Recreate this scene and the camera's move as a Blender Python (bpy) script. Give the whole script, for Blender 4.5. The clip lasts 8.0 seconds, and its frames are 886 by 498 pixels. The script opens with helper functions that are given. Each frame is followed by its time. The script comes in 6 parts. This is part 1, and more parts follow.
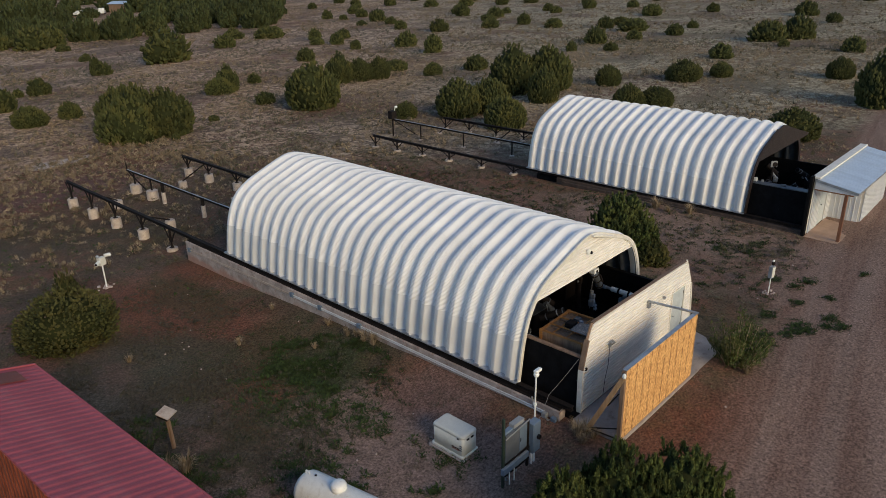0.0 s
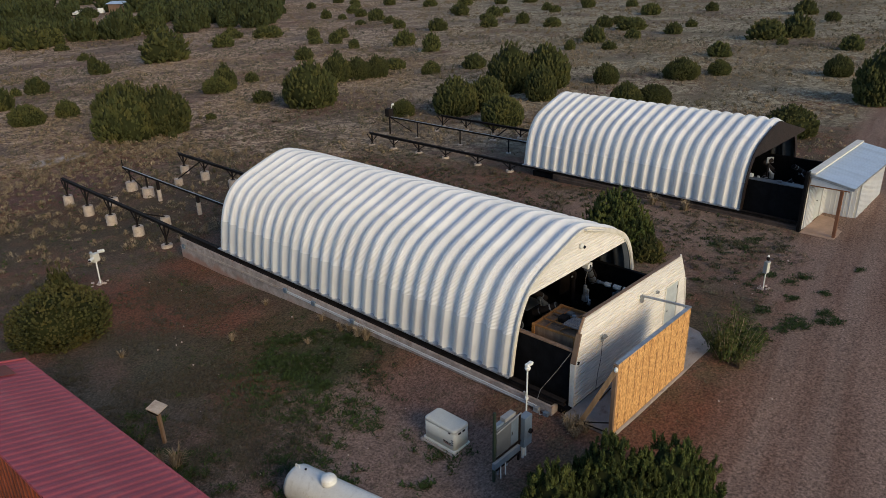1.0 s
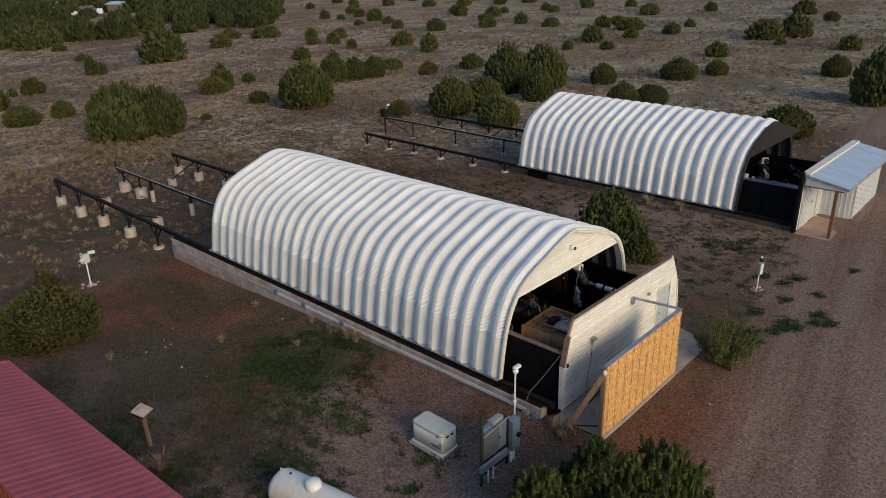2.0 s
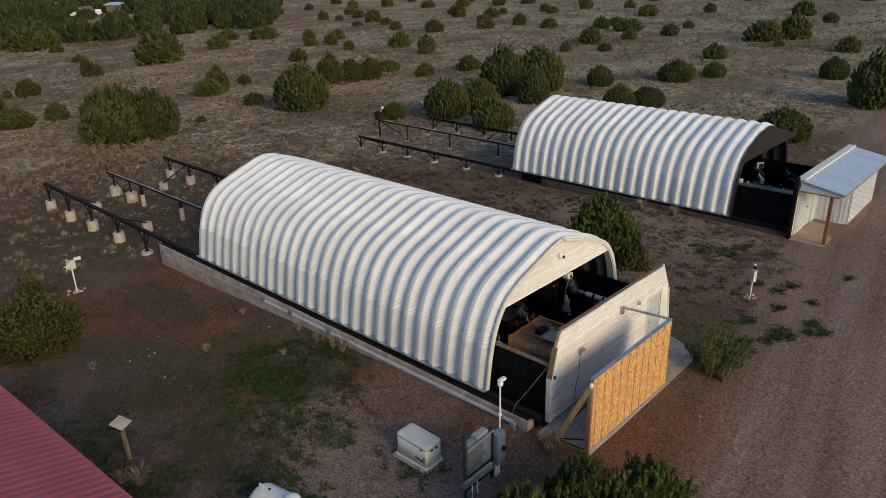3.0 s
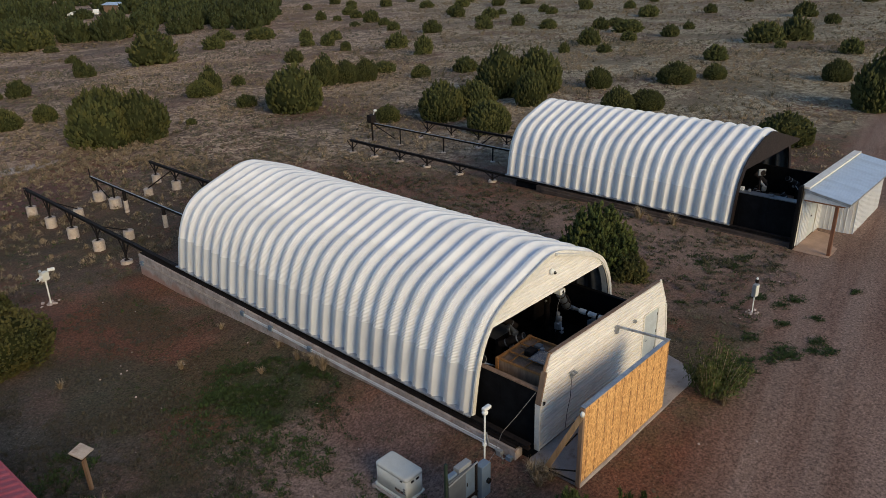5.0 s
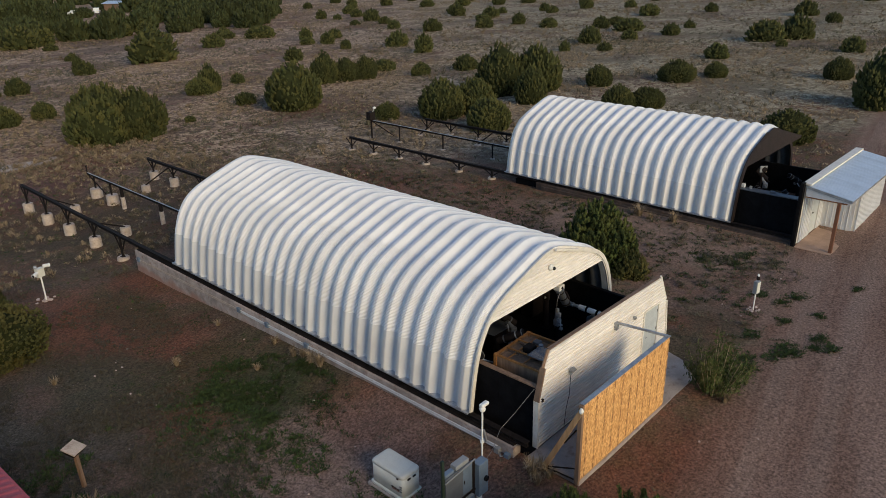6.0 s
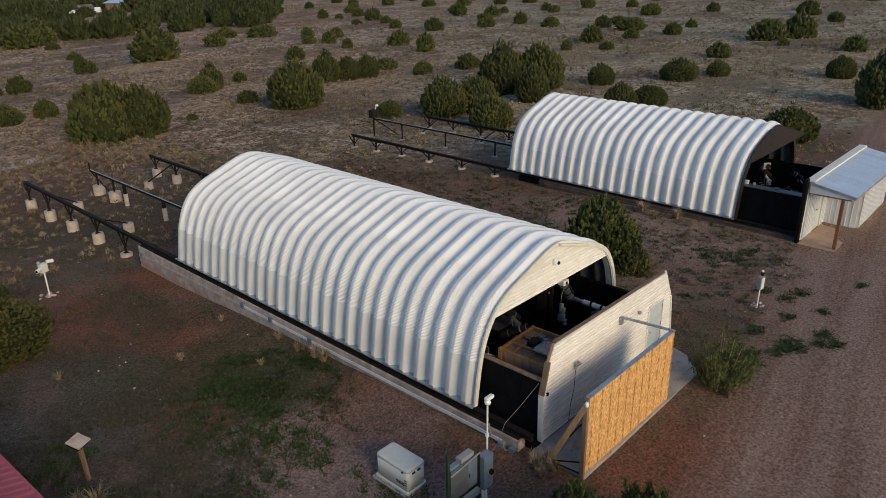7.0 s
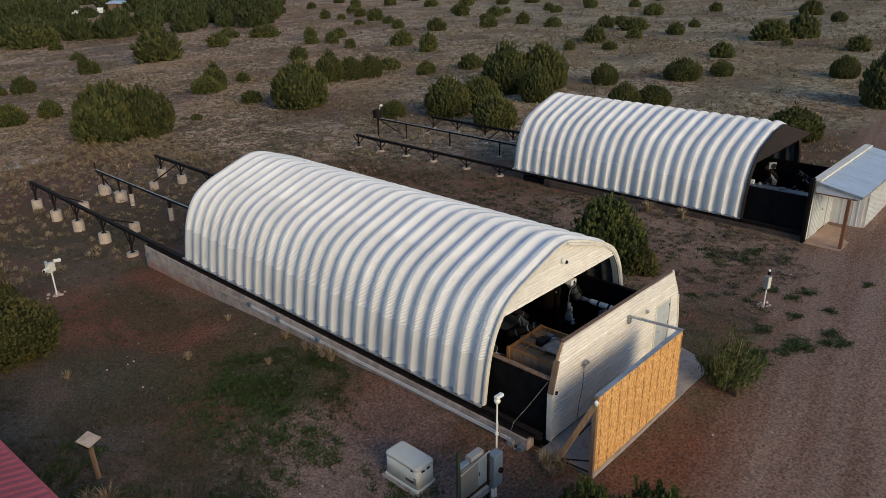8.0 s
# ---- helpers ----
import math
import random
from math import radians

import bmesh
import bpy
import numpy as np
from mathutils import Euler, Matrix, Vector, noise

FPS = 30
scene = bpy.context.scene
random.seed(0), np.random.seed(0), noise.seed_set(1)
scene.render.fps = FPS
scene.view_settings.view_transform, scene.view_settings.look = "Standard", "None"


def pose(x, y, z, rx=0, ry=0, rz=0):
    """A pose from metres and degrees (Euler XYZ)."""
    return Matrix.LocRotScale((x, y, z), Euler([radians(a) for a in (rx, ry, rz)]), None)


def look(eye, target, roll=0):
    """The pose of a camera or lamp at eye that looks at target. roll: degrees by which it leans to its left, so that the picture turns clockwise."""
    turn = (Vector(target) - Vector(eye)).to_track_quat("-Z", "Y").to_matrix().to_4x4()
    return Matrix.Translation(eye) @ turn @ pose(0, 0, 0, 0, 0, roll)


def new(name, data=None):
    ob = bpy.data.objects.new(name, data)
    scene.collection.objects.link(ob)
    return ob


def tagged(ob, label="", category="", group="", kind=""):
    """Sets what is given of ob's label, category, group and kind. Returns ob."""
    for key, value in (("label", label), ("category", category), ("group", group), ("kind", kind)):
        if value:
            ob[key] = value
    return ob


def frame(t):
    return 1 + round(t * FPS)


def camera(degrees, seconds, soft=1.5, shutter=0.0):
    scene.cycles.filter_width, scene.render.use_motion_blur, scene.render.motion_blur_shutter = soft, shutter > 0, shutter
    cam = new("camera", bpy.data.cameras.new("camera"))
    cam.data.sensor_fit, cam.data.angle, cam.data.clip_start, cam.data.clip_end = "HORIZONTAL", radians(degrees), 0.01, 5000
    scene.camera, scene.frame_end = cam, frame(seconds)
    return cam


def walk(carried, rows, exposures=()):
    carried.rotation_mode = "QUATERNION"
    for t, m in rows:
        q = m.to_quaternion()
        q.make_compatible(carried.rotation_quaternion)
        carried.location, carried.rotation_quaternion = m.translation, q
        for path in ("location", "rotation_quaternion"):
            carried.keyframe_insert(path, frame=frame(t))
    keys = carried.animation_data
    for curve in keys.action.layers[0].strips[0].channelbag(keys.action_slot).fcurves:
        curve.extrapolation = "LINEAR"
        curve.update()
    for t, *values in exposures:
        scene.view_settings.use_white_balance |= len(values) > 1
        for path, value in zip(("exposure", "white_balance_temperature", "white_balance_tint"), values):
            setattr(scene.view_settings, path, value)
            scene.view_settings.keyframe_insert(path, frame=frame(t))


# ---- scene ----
cam = camera(62.836, 8.0, soft=0.8)
# seconds, x, y, z, yaw, pitch, roll
ROWS = [
    (0, -15.096, -10.776, 11.971, -47.24, -22.331, -1.094),
    (0.5, -15.026, -10.843, 11.848, -47.231, -22.31, -1.109),
    (1, -14.931, -10.949, 11.764, -47.221, -22.305, -1.139),
    (1.5, -14.787, -11.032, 11.707, -47.205, -22.296, -1.157),
    (3, -13.945, -11.097, 11.798, -47.158, -22.248, -1.16),
    (3.5, -13.611, -11.01, 11.834, -47.145, -22.227, -1.12),
    (4, -13.276, -10.869, 11.844, -47.144, -22.237, -1.094),
    (4.5, -12.929, -10.687, 11.811, -47.13, -22.226, -1.113),
    (6, -12.506, -10.503, 11.519, -47.092, -22.249, -1.021),
    (6.5, -12.522, -10.49, 11.423, -47.068, -22.237, -0.989),
    (7, -12.611, -10.455, 11.357, -47.022, -22.229, -0.984),
    (7.5, -12.699, -10.413, 11.333, -46.952, -22.216, -0.995),
    (8, -12.777, -10.349, 11.35, -46.892, -22.21, -1.033),
]
walk(cam, [(t, pose(x, y, z, 90 + pitch, 0, yaw) @ pose(0, 0, 0, 0, 0, roll)) for t, x, y, z, yaw, pitch, roll in ROWS])

# ---- world and light ----
SUN_AZ, SUN_EL = math.radians(-104.0), math.radians(23.0)   # direction towards the glow: azimuth from +x, elevation
world = bpy.data.worlds.new("dusk_sky")
scene.world = world
world.use_nodes = True
wn = world.node_tree
sky = wn.nodes.new("ShaderNodeTexSky")
sky.sky_type = "NISHITA"
sky.sun_disc = False
sky.sun_elevation = SUN_EL
sky.sun_rotation = math.radians(90.0) - SUN_AZ
sky.air_density, sky.dust_density, sky.ozone_density = 1.0, 0.3, 2.5
wn.links.new(sky.outputs[0], wn.nodes["Background"].inputs[0])
wn.nodes["Background"].inputs[1].default_value = 0.20
sun_data = bpy.data.lights.new("sun", "SUN")
sun_data.energy, sun_data.angle, sun_data.color = 3.3, math.radians(28.0), (1.0, 0.78, 0.455)
sun = new("sun", sun_data)
toward = Vector((math.cos(SUN_AZ) * math.cos(SUN_EL), math.sin(SUN_AZ) * math.cos(SUN_EL), math.sin(SUN_EL)))
sun.matrix_world = look(toward * 100, (0, 0, 0))
scene.view_settings.exposure = -0.42


# ---- ground shape ----
def step(a, b, v):
    k = min(1.0, max(0.0, (v - a) / (b - a)))
    return k * k * (3 - 2 * k)


def ground_z(x, y):
    """Height of the ground: a gentle slope with a hollow along the near side of the first building."""
    cx, cy = 400 * math.tanh(x / 400), 500 * math.tanh(y / 500)
    z = -0.63 + 0.0185 * cx - 0.0255 * cy
    z -= 0.30 * math.exp(-((x + 3.5) / 3.0) ** 2 - ((y - 1.5) / 6.0) ** 2)
    z -= 0.16 * math.exp(-((x + 1.0) / 5.0) ** 2 - ((y - 13) / 14.0) ** 2)
    z -= 0.20 * math.exp(-((x + 0.5) / 4.0) ** 2 - ((y - 30) / 6.0) ** 2)
    z += 0.27 * math.exp(-((x + 0.2) / 1.4) ** 2 - ((y - 6.0) / 7.0) ** 2)
    z += 0.12 * math.exp(-((x + 0.2) / 1.2) ** 2 - ((y - 1.0) / 3.5) ** 2)
    z += 0.10 * math.exp(-((x - 18.2) / 1.6) ** 2 - ((y - 5.5) / 7.0) ** 4)
    z += 0.18 * math.exp(-((x - 19) / 5.0) ** 2 - ((y - 22) / 10.0) ** 2)
    z += 0.06 * math.exp(-((x - 3) / 4.0) ** 2 - ((y + 3.2) / 2.0) ** 2)
    z -= 0.10 * math.exp(-((x - 20) / 5.0) ** 2 - ((y + 3.2) / 2.5) ** 2)
    z += 0.09 * noise.noise((x * 1.3, y * 1.3, 9.4)) * math.exp(-((x + 1.1) / 0.9) ** 2 - ((y - 3.0) / 6.0) ** 4)
    far = step(25, 70, math.hypot(x - 8, y - 8))
    z += (0.05 + 0.5 * far) * noise.noise((x * 0.03, y * 0.03, 3.1)) + 0.05 * noise.noise((x * 0.25, y * 0.25, 7.7)) + 0.025 * noise.noise((x * 0.9, y * 0.9, 1.3))
    return z


# ---- materials ----
def mix(nt, kind, fac, a, b):
    m = nt.nodes.new("ShaderNodeMix")
    m.data_type = "RGBA"
    m.blend_type = kind
    for sock, v in ((m.inputs[0], fac), (m.inputs[6], a), (m.inputs[7], b)):
        if hasattr(v, "is_linked"):
            nt.links.new(v, sock)
        elif isinstance(v, tuple):
            sock.default_value = (*v[:3], 1)
        else:
            sock.default_value = v
    return m.outputs[2]


def noise_tex(nt, coord, scale, detail=4.0, rough=0.6, stretch=None):
    if stretch:
        mp = nt.nodes.new("ShaderNodeMapping")
        mp.inputs["Scale"].default_value = stretch
        nt.links.new(coord, mp.inputs[0])
        coord = mp.outputs[0]
    n = nt.nodes.new("ShaderNodeTexNoise")
    n.inputs["Scale"].default_value, n.inputs["Detail"].default_value, n.inputs["Roughness"].default_value = scale, detail, rough
    nt.links.new(coord, n.inputs["Vector"])
    return n.outputs["Fac"]


def ramp(nt, fac, lo, hi, a=0.0, b=1.0):
    m = nt.nodes.new("ShaderNodeMapRange")
    m.interpolation_type = "SMOOTHSTEP"
    for i, v in enumerate((lo, hi, a, b)):
        m.inputs[i + 1].default_value = v
    nt.links.new(fac, m.inputs[0])
    return m.outputs[0]


def math_node(nt, op, a, b=None):
    m = nt.nodes.new("ShaderNodeMath")
    m.operation = op
    for sock, v in ((m.inputs[0], a), (m.inputs[1], b)):
        if v is None:
            continue
        if hasattr(v, "is_linked"):
            nt.links.new(v, sock)
        else:
            sock.default_value = v
    return m.outputs[0]


def base_mat(name):
    m = bpy.data.materials.new(name)
    m.use_nodes = True
    nt = m.node_tree
    return m, nt, nt.nodes["Principled BSDF"], nt.nodes.new("ShaderNodeTexCoord")


def bump(nt, bsdf, height, strength, dist):
    b = nt.nodes.new("ShaderNodeBump")
    b.inputs["Strength"].default_value, b.inputs["Distance"].default_value = strength, dist
    nt.links.new(height, b.inputs["Height"])
    nt.links.new(b.outputs[0], bsdf.inputs["Normal"])
    return b


def plain(name, color, rough=0.7, metal=0.0, vary=0.25, scale=3.0, dirt=None, grain=25.0, bump_mm=2.0, stretch=None, spec=0.5):
    """A surface with broad stains and fine grain."""
    m, nt, bsdf, tc = base_mat(name)
    co = tc.outputs["Object"]
    info = nt.nodes.new("ShaderNodeObjectInfo")
    big = noise_tex(nt, co, scale, 5, 0.65, stretch)
    fine = noise_tex(nt, co, grain, 3, 0.6, stretch)
    dark = tuple(c * (1 - vary) for c in color)
    light = tuple(min(1, c * (1 + vary * 0.6)) for c in color)
    col = mix(nt, "MIX", ramp(nt, big, 0.3, 0.7), dark, light)
    col = mix(nt, "OVERLAY", 0.35, col, mix(nt, "MIX", ramp(nt, fine, 0.3, 0.7), (0.35, 0.35, 0.35), (0.65, 0.65, 0.65)))
    if dirt:
        col = mix(nt, "MIX", ramp(nt, noise_tex(nt, co, scale * 2.3, 6, 0.7), 0.52, 0.72, 0, 0.8), col, dirt)
    val = nt.nodes.new("ShaderNodeHueSaturation")
    nt.links.new(math_node(nt, "MULTIPLY_ADD", info.outputs["Random"], 0.12), val.inputs["Value"])
    val.inputs["Value"].links[0].from_node.inputs[2].default_value = 0.94
    nt.links.new(col, val.inputs["Color"])
    nt.links.new(val.outputs[0], bsdf.inputs["Base Color"])
    nt.links.new(ramp(nt, fine, 0.2, 0.8, max(0.05, rough - 0.12), min(1, rough + 0.12)), bsdf.inputs["Roughness"])
    bsdf.inputs["Metallic"].default_value = metal
    bsdf.inputs["Specular IOR Level"].default_value = spec
    bump(nt, bsdf, fine, 0.4, bump_mm / 1000)
    return m


def roof_metal(name, crimped, metal=0.14, tone=0.98):
    """Galvalume arch sheet; crimped sheets carry fine cross-ridges along the curve."""
    m, nt, bsdf, tc = base_mat(name)
    co = tc.outputs["Object"]
    info = nt.nodes.new("ShaderNodeObjectInfo")
    geo = nt.nodes.new("ShaderNodeNewGeometry")
    big = noise_tex(nt, geo.outputs["Position"], 0.9, 5, 0.6)
    streak = noise_tex(nt, co, 2.0, 4, 0.6, (1.0, 8.0, 0.6))
    col = mix(nt, "MIX", ramp(nt, big, 0.3, 0.7), (0.76 * tone, 0.76 * tone, 0.76 * tone), (0.86 * tone, 0.855 * tone, 0.845 * tone))
    col = mix(nt, "MIX", ramp(nt, streak, 0.5, 0.8, 0, 0.25), col, (0.6, 0.59, 0.57))
    val = nt.nodes.new("ShaderNodeHueSaturation")
    nt.links.new(math_node(nt, "MULTIPLY_ADD", info.outputs["Random"], 0.10), val.inputs["Value"])
    val.inputs["Value"].links[0].from_node.inputs[2].default_value = 0.95
    nt.links.new(col, val.inputs["Color"])
    nt.links.new(val.outputs[0], bsdf.inputs["Base Color"])
    bsdf.inputs["Metallic"].default_value = metal
    nt.links.new(ramp(nt, big, 0.3, 0.7, 0.48, 0.60), bsdf.inputs["Roughness"])
    if crimped:
        w = nt.nodes.new("ShaderNodeTexWave")
        w.wave_type, w.bands_direction = "BANDS", "X"
        w.inputs["Scale"].default_value = 1 / (0.042 * 3.1831)   # one ridge every 4 cm of arc
        w.inputs["Distortion"].default_value = 0.0
        nt.links.new(tc.outputs["UV"], w.inputs["Vector"])
        bump(nt, bsdf, w.outputs["Fac"], 0.7, 0.014)
    else:
        bump(nt, bsdf, noise_tex(nt, co, 6, 2, 0.5), 0.15, 0.006)
    return m


def siding_metal(name, color, axis, period, rough=0.45, metal=0.1):
    """Painted sheet siding with shallow ribs along one axis."""
    m, nt, bsdf, tc = base_mat(name)
    co = tc.outputs["Object"]
    big = noise_tex(nt, co, 1.3, 5, 0.65)
    streak = noise_tex(nt, co, 4.0, 4, 0.7, (3, 3, 0.4))
    col = mix(nt, "MIX", ramp(nt, big, 0.3, 0.7), tuple(c * 0.9 for c in color), color)
    col = mix(nt, "MIX", ramp(nt, streak, 0.55, 0.8, 0, 0.3), col, tuple(c * 0.62 for c in color))
    w = nt.nodes.new("ShaderNodeTexWave")
    w.wave_type, w.bands_direction = "BANDS", axis
    w.inputs["Scale"].default_value = 1 / (period * 3.1831)
    w.inputs["Distortion"].default_value = 0.0
    nt.links.new(co, w.inputs["Vector"])
    groove = ramp(nt, w.outputs["Fac"], 0.0, 0.25)
    nt.links.new(col, bsdf.inputs["Base Color"])
    bsdf.inputs["Roughness"].default_value, bsdf.inputs["Metallic"].default_value = rough, metal
    bump(nt, bsdf, groove, 0.4, 0.010)
    return m


def wood_mat(name, light, dark, axis_stretch, rough=0.75):
    m, nt, bsdf, tc = base_mat(name)
    co = tc.outputs["Object"]
    info = nt.nodes.new("ShaderNodeObjectInfo")
    grain = noise_tex(nt, co, 6, 6, 0.7, axis_stretch)
    big = noise_tex(nt, co, 1.5, 3, 0.5)
    col = mix(nt, "MIX", ramp(nt, grain, 0.3, 0.7), dark, light)
    col = mix(nt, "MIX", ramp(nt, big, 0.45, 0.8, 0, 0.5), col, dark)
    val = nt.nodes.new("ShaderNodeHueSaturation")
    nt.links.new(math_node(nt, "MULTIPLY_ADD", info.outputs["Random"], 0.3), val.inputs["Value"])
    val.inputs["Value"].links[0].from_node.inputs[2].default_value = 0.85
    nt.links.new(col, val.inputs["Color"])
    nt.links.new(val.outputs[0], bsdf.inputs["Base Color"])
    bsdf.inputs["Roughness"].default_value = rough
    bump(nt, bsdf, grain, 0.4, 0.003)
    return m


def osb_mat():
    """Oriented strand board: overlapping flakes, weathered dark along the fixing lines."""
    m, nt, bsdf, tc = base_mat("strand_board")
    co = tc.outputs["Object"]
    mp = nt.nodes.new("ShaderNodeMapping")
    mp.inputs["Scale"].default_value = (36, 36, 14)
    nt.links.new(co, mp.inputs[0])
    v = nt.nodes.new("ShaderNodeTexVoronoi")
    v.inputs["Scale"].default_value = 1.0
    v.inputs["Randomness"].default_value = 1.0
    nt.links.new(mp.outputs[0], v.inputs["Vector"])
    flake = nt.nodes.new("ShaderNodeSeparateColor")
    nt.links.new(v.outputs["Color"], flake.inputs[0])
    col = mix(nt, "MIX", flake.outputs[0], (0.50, 0.23, 0.07), (0.84, 0.50, 0.19))
    col = mix(nt, "MIX", ramp(nt, flake.outputs[1], 0.8, 1.0, 0, 0.6), col, (0.34, 0.15, 0.05))
    big = noise_tex(nt, co, 2.5, 4, 0.6)
    col = mix(nt, "MIX", ramp(nt, big, 0.5, 0.8, 0, 0.35), col, (0.38, 0.19, 0.07))
    w = nt.nodes.new("ShaderNodeTexWave")
    w.wave_type, w.bands_direction = "BANDS", "X"
    w.inputs["Scale"].default_value = 1 / (0.406 * 3.1831)
    w.inputs["Distortion"].default_value = 0.6
    nt.links.new(co, w.inputs["Vector"])
    line = math_node(nt, "MULTIPLY", ramp(nt, w.outputs["Fac"], 0.86, 1.0), ramp(nt, noise_tex(nt, co, 5, 4, 0.7, (1, 1, 1)), 0.4, 0.6))
    col = mix(nt, "MIX", math_node(nt, "MULTIPLY", line, 0.95), col, (0.20, 0.08, 0.025))
    nt.links.new(col, bsdf.inputs["Base Color"])
    bsdf.inputs["Roughness"].default_value = 0.7
    bump(nt, bsdf, flake.outputs[2], 0.5, 0.003)
    return m


def leaf_mat(name, dark, light, tip):
    m, nt, bsdf, tc = base_mat(name)
    geo = nt.nodes.new("ShaderNodeNewGeometry")
    info = nt.nodes.new("ShaderNodeObjectInfo")
    col = mix(nt, "MIX", ramp(nt, geo.outputs["Random Per Island"], 0.1, 0.9), dark, light)
    big = noise_tex(nt, geo.outputs["Position"], 1.1, 3, 0.6)
    col = mix(nt, "MIX", ramp(nt, big, 0.4, 0.7, 0, 0.7), col, tip)
    val = nt.nodes.new("ShaderNodeHueSaturation")
    nt.links.new(math_node(nt, "MULTIPLY_ADD", info.outputs["Random"], 0.4), val.inputs["Value"])
    val.inputs["Value"].links[0].from_node.inputs[2].default_value = 0.8
    nt.links.new(col, val.inputs["Color"])
    nt.links.new(val.outputs[0], bsdf.inputs["Base Color"])
    bsdf.inputs["Roughness"].default_value = 0.8
    bsdf.inputs["Specular IOR Level"].default_value = 0.184
    return m


def ground_mat():
    """Desert soil: brown dirt, red bare earth, grey gravel, tan straw and a worn track."""
    m, nt, bsdf, tc = base_mat("desert_soil")
    geo = nt.nodes.new("ShaderNodeNewGeometry")
    pos = geo.outputs["Position"]
    sep = nt.nodes.new("ShaderNodeSeparateXYZ")
    nt.links.new(pos, sep.inputs[0])
    n_big = noise_tex(nt, pos, 0.06, 5, 0.6)
    n_mid = noise_tex(nt, pos, 0.45, 6, 0.65)
    n_fine = noise_tex(nt, pos, 3.5, 6, 0.7)
    n_grit = noise_tex(nt, pos, 13, 5, 0.8)

    def spot(cx, cy, rx, ry, turn=0.0, soft=0.35):
        """Soft-edged, ragged patch."""
        c, s = math.cos(math.radians(turn)), math.sin(math.radians(turn))
        dx, dy = math_node(nt, "SUBTRACT", sep.outputs[0], cx), math_node(nt, "SUBTRACT", sep.outputs[1], cy)
        u = math_node(nt, "ADD", math_node(nt, "MULTIPLY", dx, c / rx), math_node(nt, "MULTIPLY", dy, s / rx))
        v = math_node(nt, "ADD", math_node(nt, "MULTIPLY", dx, -s / ry), math_node(nt, "MULTIPLY", dy, c / ry))
        r = math_node(nt, "SQRT", math_node(nt, "ADD", math_node(nt, "MULTIPLY", u, u), math_node(nt, "MULTIPLY", v, v)))
        r = math_node(nt, "ADD", r, math_node(nt, "MULTIPLY", math_node(nt, "SUBTRACT", n_mid, 0.5), 1.6))
        return ramp(nt, r, 1 + soft, 1 - soft)

    col = mix(nt, "MIX", ramp(nt, n_mid, 0.35, 0.65), (0.098, 0.068, 0.049), (0.170, 0.121, 0.090))
    open_land = ramp(nt, math_node(nt, "ADD", sep.outputs[1], math_node(nt, "MULTIPLY", sep.outputs[0], 0.9)), 30, 48)
    # bare reddish and dusky ground between the grass
    red = ramp(nt, noise_tex(nt, pos, 0.11, 5, 0.65), 0.46, 0.60, 0, 0.6)
    col = mix(nt, "MIX", red, col, (0.165, 0.082, 0.056))
    dusky = math_node(nt, "MULTIPLY", ramp(nt, noise_tex(nt, pos, 0.05, 6, 0.68), 0.48, 0.60, 0, 0.7), open_land)
    col = mix(nt, "MIX", dusky, col, (0.132, 0.092, 0.070))
    east = ramp(nt, math_node(nt, "SUBTRACT", sep.outputs[0], sep.outputs[1]), -30, 35)
    olive = math_node(nt, "MULTIPLY", ramp(nt, noise_tex(nt, pos, 0.07, 5, 0.6, (1.3, 0.8, 1.0)), 0.40, 0.56, 0, 0.75), math_node(nt, "MULTIPLY", open_land, east))
    col = mix(nt, "MIX", olive, col, (0.172, 0.145, 0.094))

    def tussocks(scale, reach_, share):
        """Grass bunches: the middles of scattered cells, each with a tone of its own. Cover and tone."""
        vo = nt.nodes.new("ShaderNodeTexVoronoi")
        vo.voronoi_dimensions = "2D"
        vo.inputs["Scale"].default_value, vo.inputs["Randomness"].default_value = scale, 1.0
        warp = nt.nodes.new("ShaderNodeMixRGB")
        warp.blend_type = "LINEAR_LIGHT"
        warp.inputs[0].default_value = 0.16 / scale
        wob = nt.nodes.new("ShaderNodeTexNoise")
        wob.inputs["Scale"].default_value, wob.inputs["Detail"].default_value = scale * 3.0, 3.0
        nt.links.new(pos, wob.inputs["Vector"])
        nt.links.new(pos, warp.inputs[1])
        nt.links.new(wob.outputs["Color"], warp.inputs[2])
        nt.links.new(warp.outputs[0], vo.inputs["Vector"])
        tone = nt.nodes.new("ShaderNodeSeparateColor")
        nt.links.new(vo.outputs["Color"], tone.inputs[0])
        cover = math_node(nt, "MULTIPLY", ramp(nt, vo.outputs["Distance"], reach_, reach_ * 0.45), ramp(nt, tone.outputs[0], 1 - share, 1.05 - share))
        return cover, tone.outputs[1]

    lush = ramp(nt, noise_tex(nt, pos, 0.085, 6, 0.7), 0.41, 0.56, 0.16, 1.0)
    for scale, reach_, share in ((0.9, 0.60, 0.5), (2.2, 0.60, 0.7), (4.6, 0.6, 0.6)):
        cover, tone = tussocks(scale, reach_, share)
        straw = mix(nt, "MIX", tone, mix(nt, "MIX", east, (0.29, 0.190, 0.120), (0.235, 0.195, 0.125)), mix(nt, "MIX", east, (0.62, 0.455, 0.315), (0.50, 0.43, 0.30)))
        col = mix(nt, "MIX", math_node(nt, "MULTIPLY", math_node(nt, "MULTIPLY", cover, lush), math_node(nt, "MULTIPLY", open_land, 0.85)), col, straw)
    yard = math_node(nt, "SUBTRACT", 1.0, open_land)
    ruddy = math_node(nt, "MULTIPLY", ramp(nt, noise_tex(nt, pos, 0.45, 6, 0.68), 0.47, 0.57, 0, 0.6), yard)
